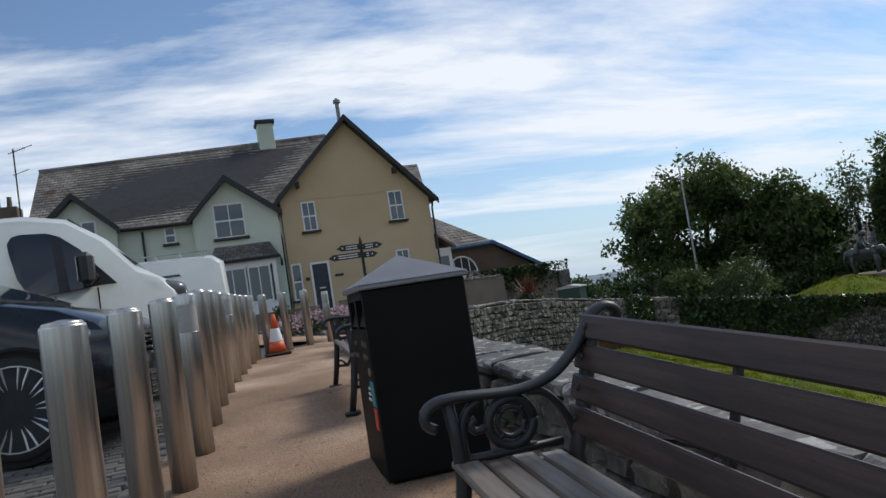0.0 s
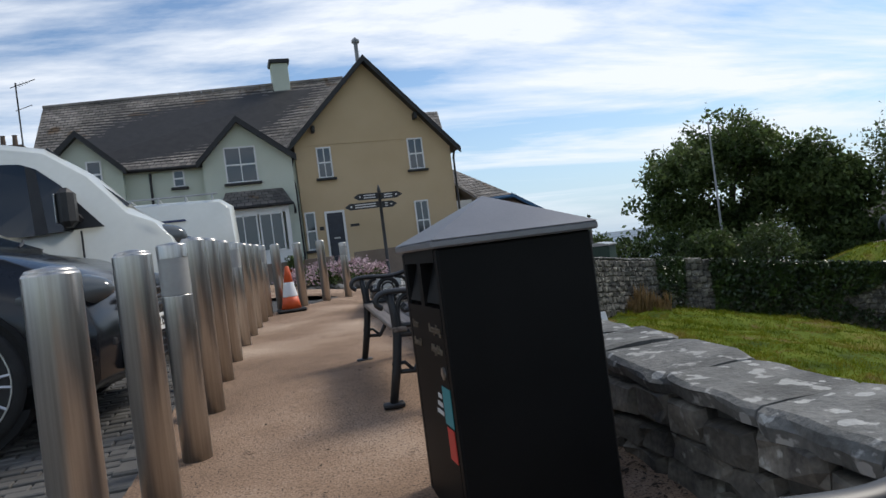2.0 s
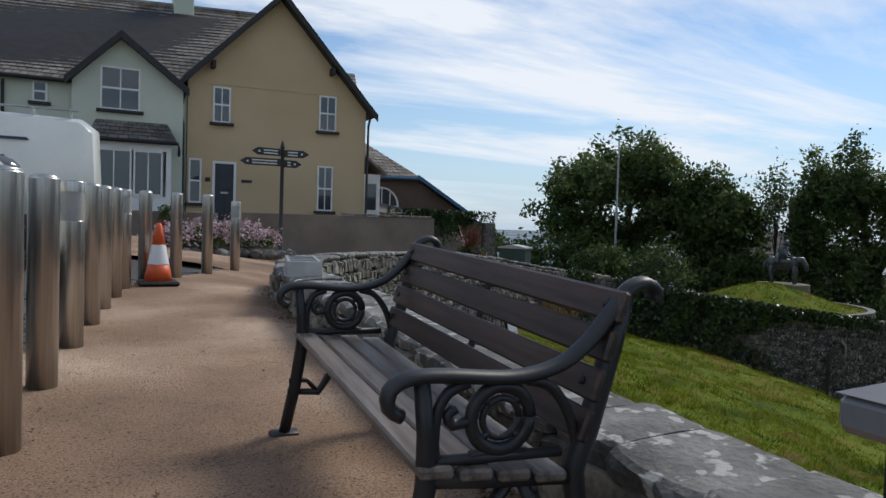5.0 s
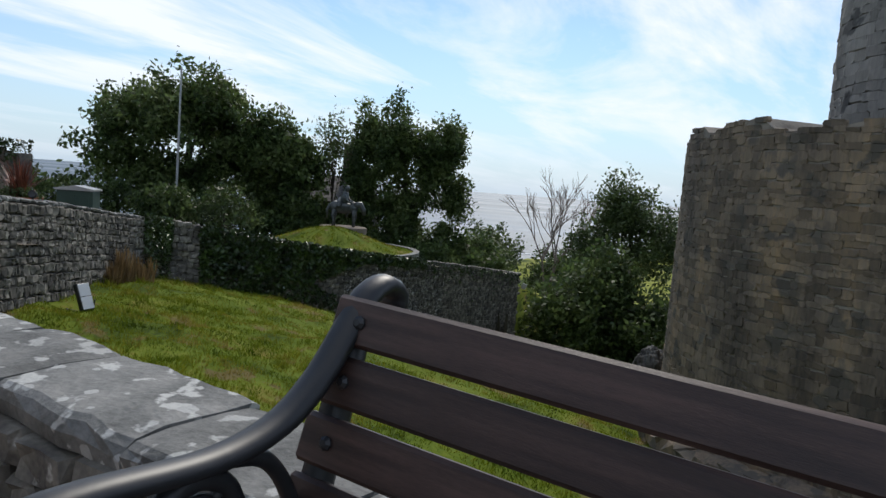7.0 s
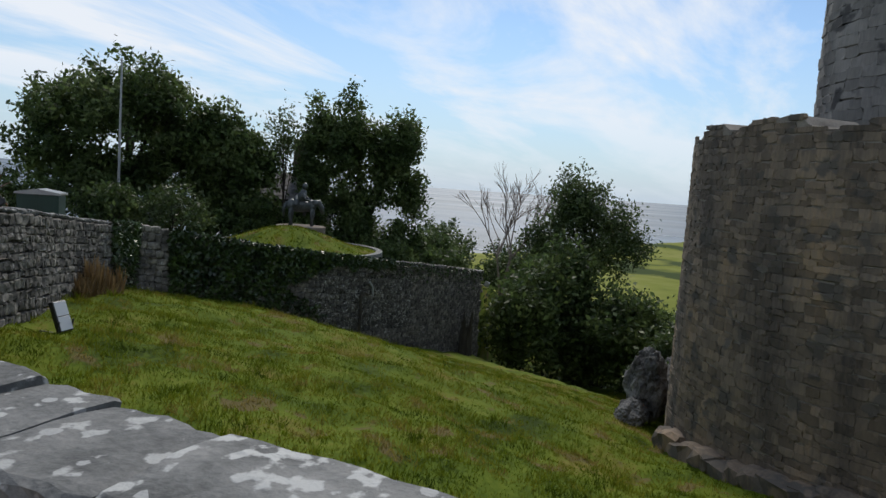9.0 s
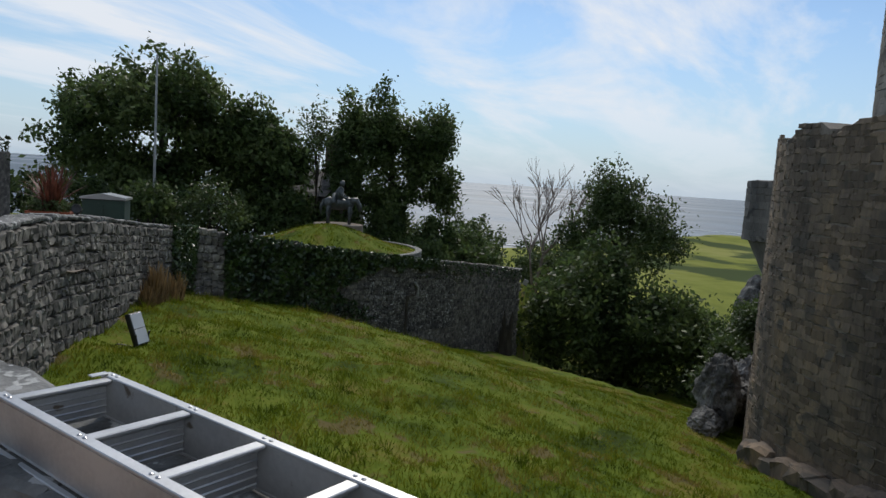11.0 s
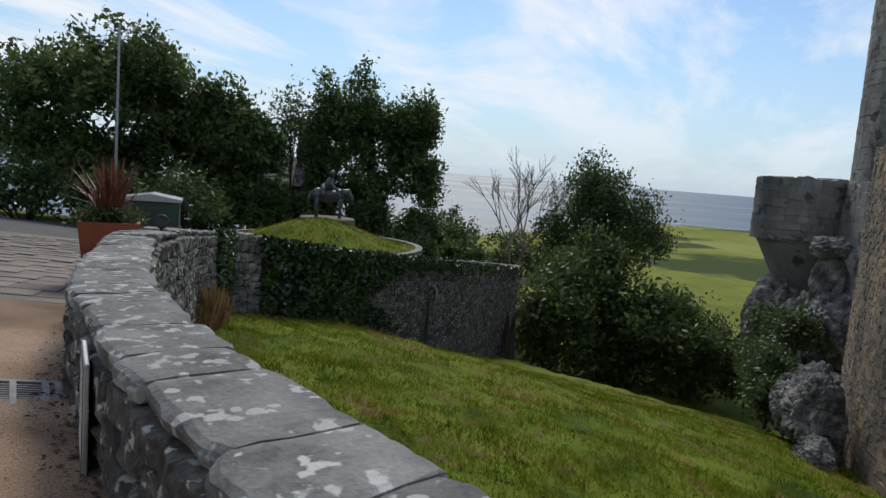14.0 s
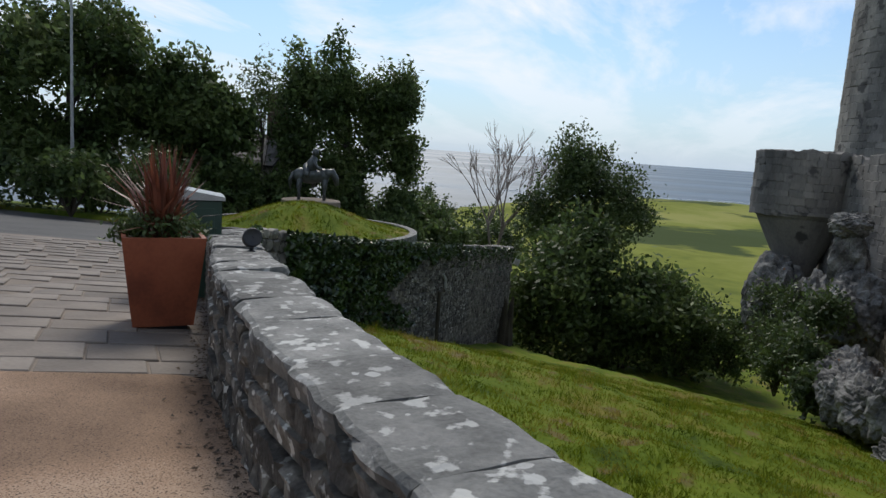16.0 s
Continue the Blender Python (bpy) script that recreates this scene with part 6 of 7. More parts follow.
def cream_house():
    h = thing("cream_house", pose(0, 0, 0), "cream rendered gabled house with sash windows and black bargeboards", "house")
    Build().prism([(2.74, 0.3), (8.9, 0.3), (8.9, 5.55), (5.72, 9.0), (2.74, 6.0)], FY, FY + 9, "y").obj("wall", M_CREAM, h)
    roof = new("roof")
    roof.parent = h
    slope_slates(roof, (2.35, FY - 0.4, 5.75), (2.35, FY + 9.2, 5.75), (5.72, FY + 9.2, 9.2), (5.72, FY - 0.4, 9.2), 16, 22, rng)
    slope_slates(roof, (9.2, FY + 9.2, 5.35), (9.2, FY - 0.4, 5.35), (5.72, FY - 0.4, 9.2), (5.72, FY + 9.2, 9.2), 16, 22, rng)
    barge(h, (2.55, 0, 6.02), (5.72, 0, 9.24), FY - 0.44, FY - 0.36)
    barge(h, (9.22, 0, 5.38), (5.72, 0, 9.24), FY - 0.44, FY - 0.36)
    for x, z in ((3.5, 6.6), (7.55, 6.85)):
        Build().box((x - 0.06, FY - 0.36, z - 0.2), (x + 0.06, FY + 0.02, z + 0.05), 0.01).obj("purlin_end", M_BARGE, h)
    Build().box((2.74, FY - 0.02, 5.93), (8.9, FY, 5.96)).obj("string_course", M_CREAM, h)
    for x0, x1, z0, z1 in ((3.53, 4.10, 4.66, 5.85), (7.14, 7.77, 4.68, 5.93), (7.13, 7.70, 1.84, 3.44), (2.80, 3.20, 1.96, 3.42)):
        window(h, x0, x1, z0, z1, FY - 0.01, (1 if x1 - x0 > 0.5 else 0, 1))
    d = new("door")
    d.parent = h
    Build().box((3.55, FY - 0.05, 1.2), (3.63, FY + 0.05, 3.38)).box((4.24, FY - 0.05, 1.2), (4.32, FY + 0.05, 3.38)).box((3.63, FY - 0.05, 3.30), (4.24, FY + 0.05, 3.38)).obj("door_frame", M_FRAME, d)
    Build().box((3.63, FY - 0.03, 1.2), (4.24, FY + 0.03, 3.30), 0.01).box((3.70, FY - 0.045, 2.45), (4.17, FY - 0.02, 3.2), 0.015).box((3.70, FY - 0.045, 1.35), (3.91, FY - 0.02, 2.25), 0.015).box((3.96, FY - 0.045, 1.35), (4.17, FY - 0.02, 2.25), 0.015).obj("door_leaf", M_DOOR, d)
    Build().box((3.82, FY - 0.055, 2.30), (4.06, FY - 0.035, 2.36), 0.005).obj("letter_plate", M_RIM, d)
    Build().box((4.5, FY - 0.02, 2.70), (4.85, FY, 2.80)).obj("name_plate", M_BARGE, h)
    Build().box((3.32, FY - 0.02, 2.68), (3.48, FY, 2.82)).obj("number_plaque", M_BARGE, h)
    Build().box((3.3, FY - 0.9, 0.6), (4.6, FY, 1.18), 0.02).obj("doorstep", M_RENDER, h)
    Build().tube([(8.98, FY - 0.3, 5.3), (8.98, FY - 0.08, 5.0), (8.96, FY - 0.06, 1.0)], 0.045, 8).obj("downpipe", M_BARGE, h)
    Build().lathe([(0.085, 8.9), (0.085, 10.15), (0.16, 10.2), (0.16, 10.3), (0.02, 10.42)], 14, (5.85, FY + 1.2, 0)).obj("flue", M_DISH, h)
    # rear wing seen above the right-hand slope
    Build().box((6.5, FY + 5.5, 0.5), (10.1, FY + 8.9, 6.7)).obj("rear_wing", M_CREAM, h)
    r2 = new("rear_roof")
    r2.parent = h
    slope_slates(r2, (6.3, FY + 5.1, 6.75), (10.4, FY + 5.1, 6.75), (10.85, FY + 7.2, 8.4), (6.3, FY + 7.2, 8.4), 9, 10, rng)
    # glazed porch on the side
    p = new("side_porch")
    p.parent = h
    Build().box((8.95, FY + 0.6, 0.5), (9.75, FY + 2.6, 3.3)).obj("porch_wall", M_FRAME, p)
    Build().add([(8.95, FY + 0.4, 4.1), (9.95, FY + 0.4, 3.35), (9.95, FY + 2.8, 3.35), (8.95, FY + 2.8, 4.1), (8.95, FY + 0.4, 4.0), (9.95, FY + 0.4, 3.25), (9.95, FY + 2.8, 3.25), (8.95, FY + 2.8, 4.0)], [(0, 1, 2, 3), (4, 5, 6, 7), (0, 1, 5, 4), (1, 2, 6, 5), (2, 3, 7, 6), (3, 0, 4, 7)]).obj("porch_roof", M_SLATE, p)
    window(p, 9.1, 9.65, 1.9, 3.0, FY + 0.59, (0, 0), False)


def pale_house():
    h = thing("pale_green_house", pose(0, 0, 0), "pale green rendered house with gabled dormers and slate roof", "house")
    Build().prism([(FY + 0.1, 0.3), (FY + 7.5, 0.3), (FY + 7.5, 5.4), (FY + 3.7, 8.6), (FY + 0.1, 5.5)], -6.1, 2.72, "x").obj("wall", M_PALE, h)
    roof = new("roof")
    roof.parent = h
    slope_slates(roof, (-6.35, FY - 0.12, 5.55), (2.70, FY - 0.12, 5.55), (5.6, FY + 3.7, 9.42), (-6.35, FY + 3.7, 8.86), 26, 44, rng)
    slope_slates(roof, (5.6, FY + 7.9, 5.4), (-6.35, FY + 7.9, 5.4), (-6.35, FY + 3.7, 8.86), (5.6, FY + 3.7, 9.42), 8, 12, rng)
    for k in range(26):
        Build().tube([(-6.35 + 0.46 * k, FY + 3.7, 8.87 + 0.0216 * k), (-5.90 + 0.46 * k, FY + 3.7, 8.89 + 0.0216 * k)], 0.1, 8).obj("ridge_tile", M_SLATE, roof)
    for ax, az, lx, lz, rx, rz in ((0.72, 7.10, -0.82, 5.55, 2.72, 5.55), (-4.62, 6.95, -6.2, 5.45, -3.15, 5.55)):
        Build().prism([(lx + 0.2, 0.3), (rx - 0.15, 0.3), (rx - 0.15, rz), (ax, az - 0.12), (lx + 0.2, lz)], FY - 0.28, FY + 0.5, "y").obj("gable_wall", M_PALE, h)
        yb = FY + 0.1 + (az - 5.5) * 1.02
        for p, q in (((lx, lz), (ax, az)), ((rx, rz), (ax, az))):
            e0 = FY + 0.1
            slope_slates(roof, (p[0], FY - 0.55, p[1]), (p[0], e0, p[1]), (q[0], yb, q[1]), (q[0], FY - 0.55, q[1]), 8, 5, rng)
            barge(h, (p[0], 0, p[1] + 0.04), (q[0], 0, q[1] + 0.06), FY - 0.60, FY - 0.52)
    window(h, 0.15, 1.29, 4.74, 6.07, FY - 0.29, (1, 1))
    window(h, -1.69, -1.29, 4.83, 5.46, FY + 0.09, (0, 1))
    window(h, -4.45, -3.95, 5.0, 5.95, FY - 0.29, (0, 1))
    window(h, -3.9, -2.9, 2.1, 3.5, FY + 0.09, (1, 1))
    # bay with a lean-to roof
    bay = new("bay_window")
    bay.parent = h
    Build().box((-0.05, FY - 0.75, 0.6), (2.2, FY, 2.1)).box((-0.05, FY - 0.75, 3.5), (2.2, FY, 3.75)).box((2.05, FY - 0.74, 2.1), (2.2, FY, 3.5)).obj("bay_wall", M_FRAME, bay)
    window(bay, 0.05, 1.05, 2.1, 3.5, FY - 0.76, (1, 0), False)
    window(bay, 1.10, 1.95, 2.1, 3.5, FY - 0.76, (1, 0), False)
    slope_slates(bay, (-0.2, FY - 0.95, 3.80), (2.35, FY - 0.95, 3.80), (2.1, FY - 0.28, 4.42), (0.05, FY - 0.28, 4.42), 5, 9, rng)
    Build().tube([(-0.2, FY - 0.98, 3.76), (2.38, FY - 0.98, 3.76), (2.45, FY - 0.5, 3.6), (2.48, FY - 0.06, 3.3), (2.50, FY - 0.06, 1.0)], 0.045, 6).obj("gutter", M_BARGE, bay)
    Build().tube([(2.62, FY - 0.1, 5.5), (2.5, FY - 0.06, 4.9), (2.6, FY - 0.06, 4.5), (2.62, FY - 0.06, 1.0)], 0.045, 8).obj("downpipe", M_BARGE, h)
    Build().tube([(-2.45, FY + 0.02, 5.4), (-2.45, FY + 0.02, 1.0)], 0.045, 8).obj("downpipe", M_BARGE, h)
    Build().tube([(-3.1, FY - 0.2, 5.52), (-0.85, FY - 0.2, 5.5)], 0.05, 8).obj("gutter", M_BARGE, h)
    c = new("chimney")
    c.parent = h
    Build().box((2.55, FY + 3.3, 8.6), (3.25, FY + 4.1, 10.15), 0.02).obj("chimney_stack", M_PALE, c)
    Build().box((2.47, FY + 3.2, 10.12), (3.33, FY + 4.2, 10.28), 0.02).obj("cap", M_BARGE, c)


cream_house()
pale_house()

# television aerial and a far row of chimneys on the next roof
aer = thing("tv_aerial", pose(-7.2, 32, G(-7.2, 32)), "thin television aerial on a pole above the roofs", "aerial")
Build().tube([(0, 0, -0.1), (0, 0, 8.8)], 0.03, 6).obj("mast", M_BARGE, aer)
AZ = 4.4
B = Build().tube([(-0.2, 0, 4.2 + AZ), (0.7, 0, 4.5 + AZ)], 0.018, 5).tube([(-0.1, 0, 3.3 + AZ), (0.5, 0, 3.5 + AZ)], 0.015, 5)
for k in range(5):
    B.tube([(0.1 * k, -0.2, 4.27 + AZ + 0.033 * k), (0.1 * k, 0.2, 4.27 + AZ + 0.033 * k)], 0.01, 4)
B.obj("antenna", M_BARGE, aer)
ter = thing("terrace_house", pose(0, 0, 0), "far grey slate roof with clay chimney pots", "house")
Build().prism([(38, 0.3), (46, 0.3), (46, 5.6), (42, 8.4), (38, 5.6)], -30, -8.5, "x").obj("wall", M_RENDER, ter)
slope_slates(ter, (-30, 37.6, 5.6), (-8.3, 37.6, 5.6), (-8.3, 42, 8.7), (-30, 42, 8.7), 12, 30, rng)
st_ = Build().box((-11.8, 41.4, 8.2), (-9.4, 42.6, 9.4), 0.02).obj("chimney_stack", M_BRICKBROWN, ter)
for k in range(4):
    Build().lathe([(0.14, 9.4), (0.11, 9.95), (0.14, 10.0)], 10, (-11.5 + 0.55 * k, 42, 0)).obj("chimney_pot", M_BRICKBROWN if k > 1 else M_BARGE, st_)

# garden wall in front of the cream house
gw = thing("wall_garden", pose(0, 0, 0), "grey-brown rendered garden wall in front of the house", "wall", kind="structure")
GWA = math.degrees(math.atan2(3.3, 10.3))
Build().prism([(0, -0.4), (3.8, -0.8), (7.6, -1.0), (7.6, 1.70), (0, 1.66)], -0.12, 0.12, "y", pose(4.0, 25.0, 0, 0, 0, GWA)).obj("wall_panel", M_RENDER, gw)
Build().box((0.4, 24.9, 0.2), (3.25, 25.15, 1.62), 0.01).obj("wall_panel", M_RENDER, gw)
FWM = pose(12.2, 34.2, 0, 0, 0, 15)
Build().prism([(0, -2.0), (6.0, -2.5), (6.0, 1.62), (4.8, 1.98), (0, 1.95)], -0.15, 0.15, "y", FWM).obj("wall_panel", M_RENDER, gw)
Build().box((5.9, -0.4, -2.6), (6.7, 0.4, 1.66), 0.05, FWM).obj("pier", M_STONE, gw)
B = Build()
for k in range(8):
    B.box((3.6 + 0.48 * k, -0.17, 1.70), (4.06 + 0.48 * k, 0.17, 1.77), 0.01, pose(4.0, 25.0, 0, 0, 0, GWA))
B.obj("coping", M_COPING, gw, kind="stuff")


def ivy_garden():
    q = FWM @ Vector((min(6.6, max(-0.2, rng.gauss(3.0, 1.6))), -0.22 - rng.uniform(0, 0.2), 2.2 - abs(rng.gauss(0, 0.6))))
    return tuple(q)


ivy_on(ivy_garden, 2600, 0.10)

# barn with blue fascias
barn = thing("barn", pose(0, 0, 0), "brown harled barn with slate roof and blue fascia boards", "house")
Build().prism([(8.5, -0.5), (18.1, -1.5), (18.1, 2.1), (15.2, 3.85), (8.5, 3.75)], 38, 46, "y").obj("wall", M_BRICKBROWN, barn)
slope_slates(barn, (8.3, 37.7, 3.8), (15.3, 37.7, 3.95), (12.7, 41.6, 6.4), (8.3, 41.6, 6.6), 14, 22, rng)
slope_slates(barn, (18.4, 46, 2.1), (18.4, 37.7, 2.1), (15.2, 37.7, 3.98), (15.2, 46, 3.98), 8, 14, rng)
Build().tube([(8.3, 37.62, 3.72), (15.25, 37.62, 3.86)], 0.1, 6).obj("fascia", M_BLUE, barn, "blue painted fascia")
barge(barn, (18.45, 0, 2.12), (15.2, 0, 4.05), 37.55, 37.63, 0.2)
for o_ in barn.children:
    if o_.name.startswith("bargeboard"):
        o_.data.materials[0] = M_BLUE
arch = [(13.3 + 0.9 * math.cos(a), 2.35 + 0.95 * math.sin(a)) for a in [math.pi * k / 12 for k in range(13)]]
aw = new("arched_window")
aw.parent = barn
Build().prism(arch, 37.93, 37.99, "y").obj("pane", M_PANE, aw)
B = Build().tube([(x, 37.92, z) for x, z in arch] + [(12.4, 37.92, 2.35)], 0.05, 6).tube([(arch[0][0], 37.92, arch[0][1]), (arch[-1][0], 37.92, arch[-1][1])], 0.05, 6)
for k in (4, 6, 8):
    B.tube([(arch[k][0], 37.92, arch[k][1]), (arch[k][0], 37.92, 2.35)], 0.03, 5)
B.obj("frame", M_FRAME, aw)
Build().add([(12.2, 36.4, 2.1), (15.0, 36.4, 1.7), (15.0, 37.9, 2.2), (12.2, 37.9, 2.7), (12.2, 36.4, 2.0), (15.0, 36.4, 1.6), (15.0, 37.9, 2.1), (12.2, 37.9, 2.6)], [(0, 1, 2, 3), (4, 5, 6, 7), (0, 1, 5, 4), (1, 2, 6, 5), (2, 3, 7, 6), (3, 0, 4, 7)]).obj("lean_to_roof", M_SLATE, barn)
Build().box((12.3, 36.5, -1), (14.9, 37.9, 1.65)).obj("lean_to_wall", M_BRICKBROWN, barn)

# ---- signpost ----
sg = thing("signpost", pose(4.62, 22.9, 0.35), "black cast-iron fingerpost with four pointing arms", "signpost")
Build().lathe([(0.09, 0), (0.09, 0.15), (0.055, 0.2), (0.05, 3.05), (0.065, 3.08), (0.05, 3.16), (0.03, 3.24), (0.005, 3.3)], 12).obj("post", M_IRON, sg, smooth=True)
for z, sgn, ln, rz in ((2.95, -1, 0.85, 8), (2.68, -1, 1.12, -4), (2.93, 1, 0.72, -10), (2.66, 1, 0.55, 6)):
    m = pose(0, 0, z, 0, 0, rz)
    pts_ = [(0.05, -0.10), (ln - 0.16, -0.10), (ln, 0.0), (ln - 0.16, 0.10), (0.05, 0.10)]
    arm = Build().prism([(sgn * x, zz) for x, zz in pts_], -0.015, 0.015, "y", m).obj("finger", M_IRON, sg)
    for k in range(2):
        Build().box((sgn * 0.14, -0.019, 0.02 - 0.075 * k), (sgn * (ln - 0.32), -0.016, 0.055 - 0.075 * k), 0, m).obj("print_bar", M_BOARDTXT, arm)
    Build().lathe([(0.03, 0), (0.03, 0.004)], 10, m=m @ Matrix.Translation((sgn * (ln - 0.2), -0.016, 0)) @ Matrix.Rotation(radians(90), 4, "X")).obj("emblem", M_BOARDTXT, arm)

# ---- flower bed beside the bollards ----
fb = thing("flower_bed", pose(2.5, 20.3, G(2.5, 20.3) - 0.02), "low bed of pale pink flowers edged with stones", "flower bed")
nr = np.random.default_rng(77)
fc, fp = crown_points(nr, (0, 0, 0.2), (1.35, 0.95, 0.42), 90, 30, 0.09, 0.6, 0.0)
quads("foliage", leaves(nr, fp, 0.055), M_LEAF_LT, fb)
fc, fp = crown_points(nr, (0, -0.1, 0.27), (1.4, 1.0, 0.46), 130, 26, 0.07, 0.75, 0.05)
quads("blossom", leaves(nr, fp, 0.04, 1.0), M_FLOWER, fb)
for k in range(13):
    Build().blob((-1.5 + 0.25 * k, -1.05 + 0.15 * math.sin(k * 1.7), 0.02), (0.15, 0.12, 0.11), 0.4, 2, k).obj("edging_stone", M_ROCK, fb)
Build().lathe([(1.6, -0.3), (1.5, 0.05), (1.2, 0.14), (0.05, 0.2)], 24, m=Matrix.Diagonal((1, 0.66, 1, 1))).obj("soil", M_SOIL, fb)
hb = thing("hanging_flowers", pose(1.9, 25.0, 1.0), "pot of red flowers standing by the garden wall", "plant pot")
Build().lathe([(0.16, 0), (0.22, 0.35), (0.20, 0.35)], 14, (0, -0.5, 0)).obj("pot", M_PLANTER, hb)
fc, fp = crown_points(nr, (0, -0.5, 0.5), (0.32, 0.3, 0.25), 20, 24, 0.06, 0.5, -0.3)
quads("foliage", leaves(nr, fp, 0.05), M_LEAF, hb)

# ---- ladder section lying on the wall ----
ld = thing("aluminium_trestle", pose(1.832, 10.0, 1.0, 0, 0, -12.6) @ Matrix.Diagonal((0.85, 1, 0.78, 1)), "worn aluminium step trestle lying on top of the wall", "ladder")
for x in (-0.165, 0.165):
    o_ = 0.018 if x < 0 else 0.016
    B = Build().box((x - 0.018, -0.11, -0.03), (x + 0.018, 1.09, -0.018), 0.003).box((x - 0.018, -0.11, 0.118), (x + 0.018, 1.09, 0.13), 0.003).box((x - o_, -0.11, -0.018), (x - o_ + 0.004, 1.09, 0.118))
    st_l = B.obj("stile", M_ALU, ld)
    for y in (0.10, 0.39, 0.68, 1.06):
        for dy in (-0.012, 0.012):
            Build().lathe([(0.006, 0.0), (0.006, 0.002), (0.002, 0.004)], 8, (x, y + dy - 0.02, 0.13)).obj("rivet", M_RIM, st_l)
for y in (0.10, 0.39, 0.68, 1.06):
    B = Build().box((-0.147, y - 0.035, 0.112), (0.147, y + 0.0, 0.124), 0.003).box((-0.147, y - 0.004, -0.02), (0.147, y, 0.112))
    for j in range(5):
        B.tube([(-0.147, y - 0.005, -0.005 + 0.025 * j), (0.147, y - 0.005, -0.005 + 0.025 * j)], 0.004, 5)
    B.obj("tread", M_ALU, ld)
prof = [(-0.112, 0.134), (-0.126, 0.134)]
for j in range(14):
    z = 0.128 - 0.0128 * j
    prof += [(-0.128 - 0.001 * j, z), (-0.128 - 0.001 * j, z - 0.008), (-0.123 - 0.001 * j, z - 0.010), (-0.123 - 0.001 * j, z - 0.0126)]
prof += [(-0.126, -0.056), (-0.112, -0.056)]
Build().prism(prof, -0.187, 0.187, "x").obj("end_plate", M_ALU, ld, "ribbed aluminium end plate")
for x in (-0.195, 0.195):
    Build().box((x - 0.01, -0.08, -0.05), (x + 0.01, 1.07, -0.034), 0.003).obj("folding_leg", M_ALU, ld)
B = Build().box((-0.03, 1.04, 0.131), (0.03, 1.065, 0.137), 0.002, Matrix.Translation((0.13, 0.02, 0)) @ Matrix.Rotation(0.0, 4, "Z"))
B.obj("latch", M_ALU, ld)

# ---- planter ----
pl = thing("square_planter", pose(9.40, 20.80, G(9.40, 20.80) + 0.02, 0, 0, 40), "tapered rust-red square planter with bronze cordyline", "planter")
B = Build()
b_, t_, hgt = 0.262, 0.355, 0.86
ring = [(-1, -1), (1, -1), (1, 1), (-1, 1)]
vs = [(x * b_, y * b_, 0.03) for x, y in ring] + [(x * t_, y * t_, hgt) for x, y in ring] + [(x * (t_ - 0.04), y * (t_ - 0.04), hgt) for x, y in ring] + [(x * (t_ - 0.06), y * (t_ - 0.06), hgt - 0.12) for x, y in ring]
fs = [(3, 2, 1, 0)]
for k in range(3):
    fs += [(k * 4 + i, k * 4 + (i + 1) % 4, k * 4 + 4 + (i + 1) % 4, k * 4 + 4 + i) for i in range(4)]
B.add(vs, fs)
B.obj("box", M_PLANTER, pl)
Build().box((-0.21, -0.21, -0.08), (0.21, 0.21, 0.04)).obj("foot", M_TRIM, pl)
Build().box((-0.285, -0.285, hgt - 0.14), (0.285, 0.285, hgt - 0.06)).obj("soil", M_SOIL, pl)
nr = np.random.default_rng(12)
sp = []
for k in range(150):
    a, tilt, ln = nr.uniform(0, 6.28), abs(nr.normal(0, 0.42)), nr.uniform(0.45, 0.95)
    d = np.array([math.cos(a) * math.sin(tilt), math.sin(a) * math.sin(tilt), math.cos(tilt)])
    sd = np.array([-math.sin(a), math.cos(a), 0]) * 0.015
    o = np.array([nr.normal(0, 0.05), nr.normal(0, 0.05), hgt - 0.05])
    mid_ = o + d * ln * 0.6
    tip = o + d * ln + np.array([math.cos(a), math.sin(a), -0.6]) * tilt * 0.16
    sp.append([o - sd * 0.6, o + sd * 0.6, mid_ + sd, mid_ - sd])
    sp.append([mid_ - sd, mid_ + sd, tip + sd * 0.1, tip - sd * 0.1])
quads("spiky_leaves", np.array(sp), M_CORDY, pl, label="bronze-red spiky leaves")
fc, fp = crown_points(nr, (0, 0, hgt + 0.02), (0.42, 0.42, 0.20), 60, 30, 0.05, 0.5, -0.35)
quads("trailing_plant", leaves(nr, fp, 0.028), M_LEAF_LT, pl)

# ---- drain grate, plaque, floodlight, cabinet, flagpole ----
gr_ = thing("drain_grate", pose(4.86, 17.08, G(4.86, 17.08), 0, 7.2, -40) @ Matrix.Scale(0.78, 4), "square galvanised drain grate set in the gravel", "drain")
Build().box((-0.28, -0.28, -0.03), (0.28, 0.28, 0.003)).obj("pit", M_PIT, gr_)
B = Build()
for a, b in (((-0.3, -0.3), (0.3, -0.26)), ((-0.3, 0.26), (0.3, 0.3)), ((-0.3, -0.26), (-0.26, 0.26)), ((0.26, -0.26), (0.3, 0.26))):
    B.box((*a, -0.01), (*b, 0.014), 0.003)
B.obj("rim", M_CASTIRON, gr_)
for k in range(9):
    Build().box((-0.26, -0.218 + 0.05 * k, 0.0), (0.26, -0.202 + 0.05 * k, 0.012), 0.002).obj("bar", M_CASTIRON, gr_)
for x in (-0.2, 0.0, 0.2):
    Build().box((x - 0.022, -0.26, 0.006), (x + 0.022, 0.26, 0.016), 0.002).obj("cross_bar", M_CASTIRON, gr_)

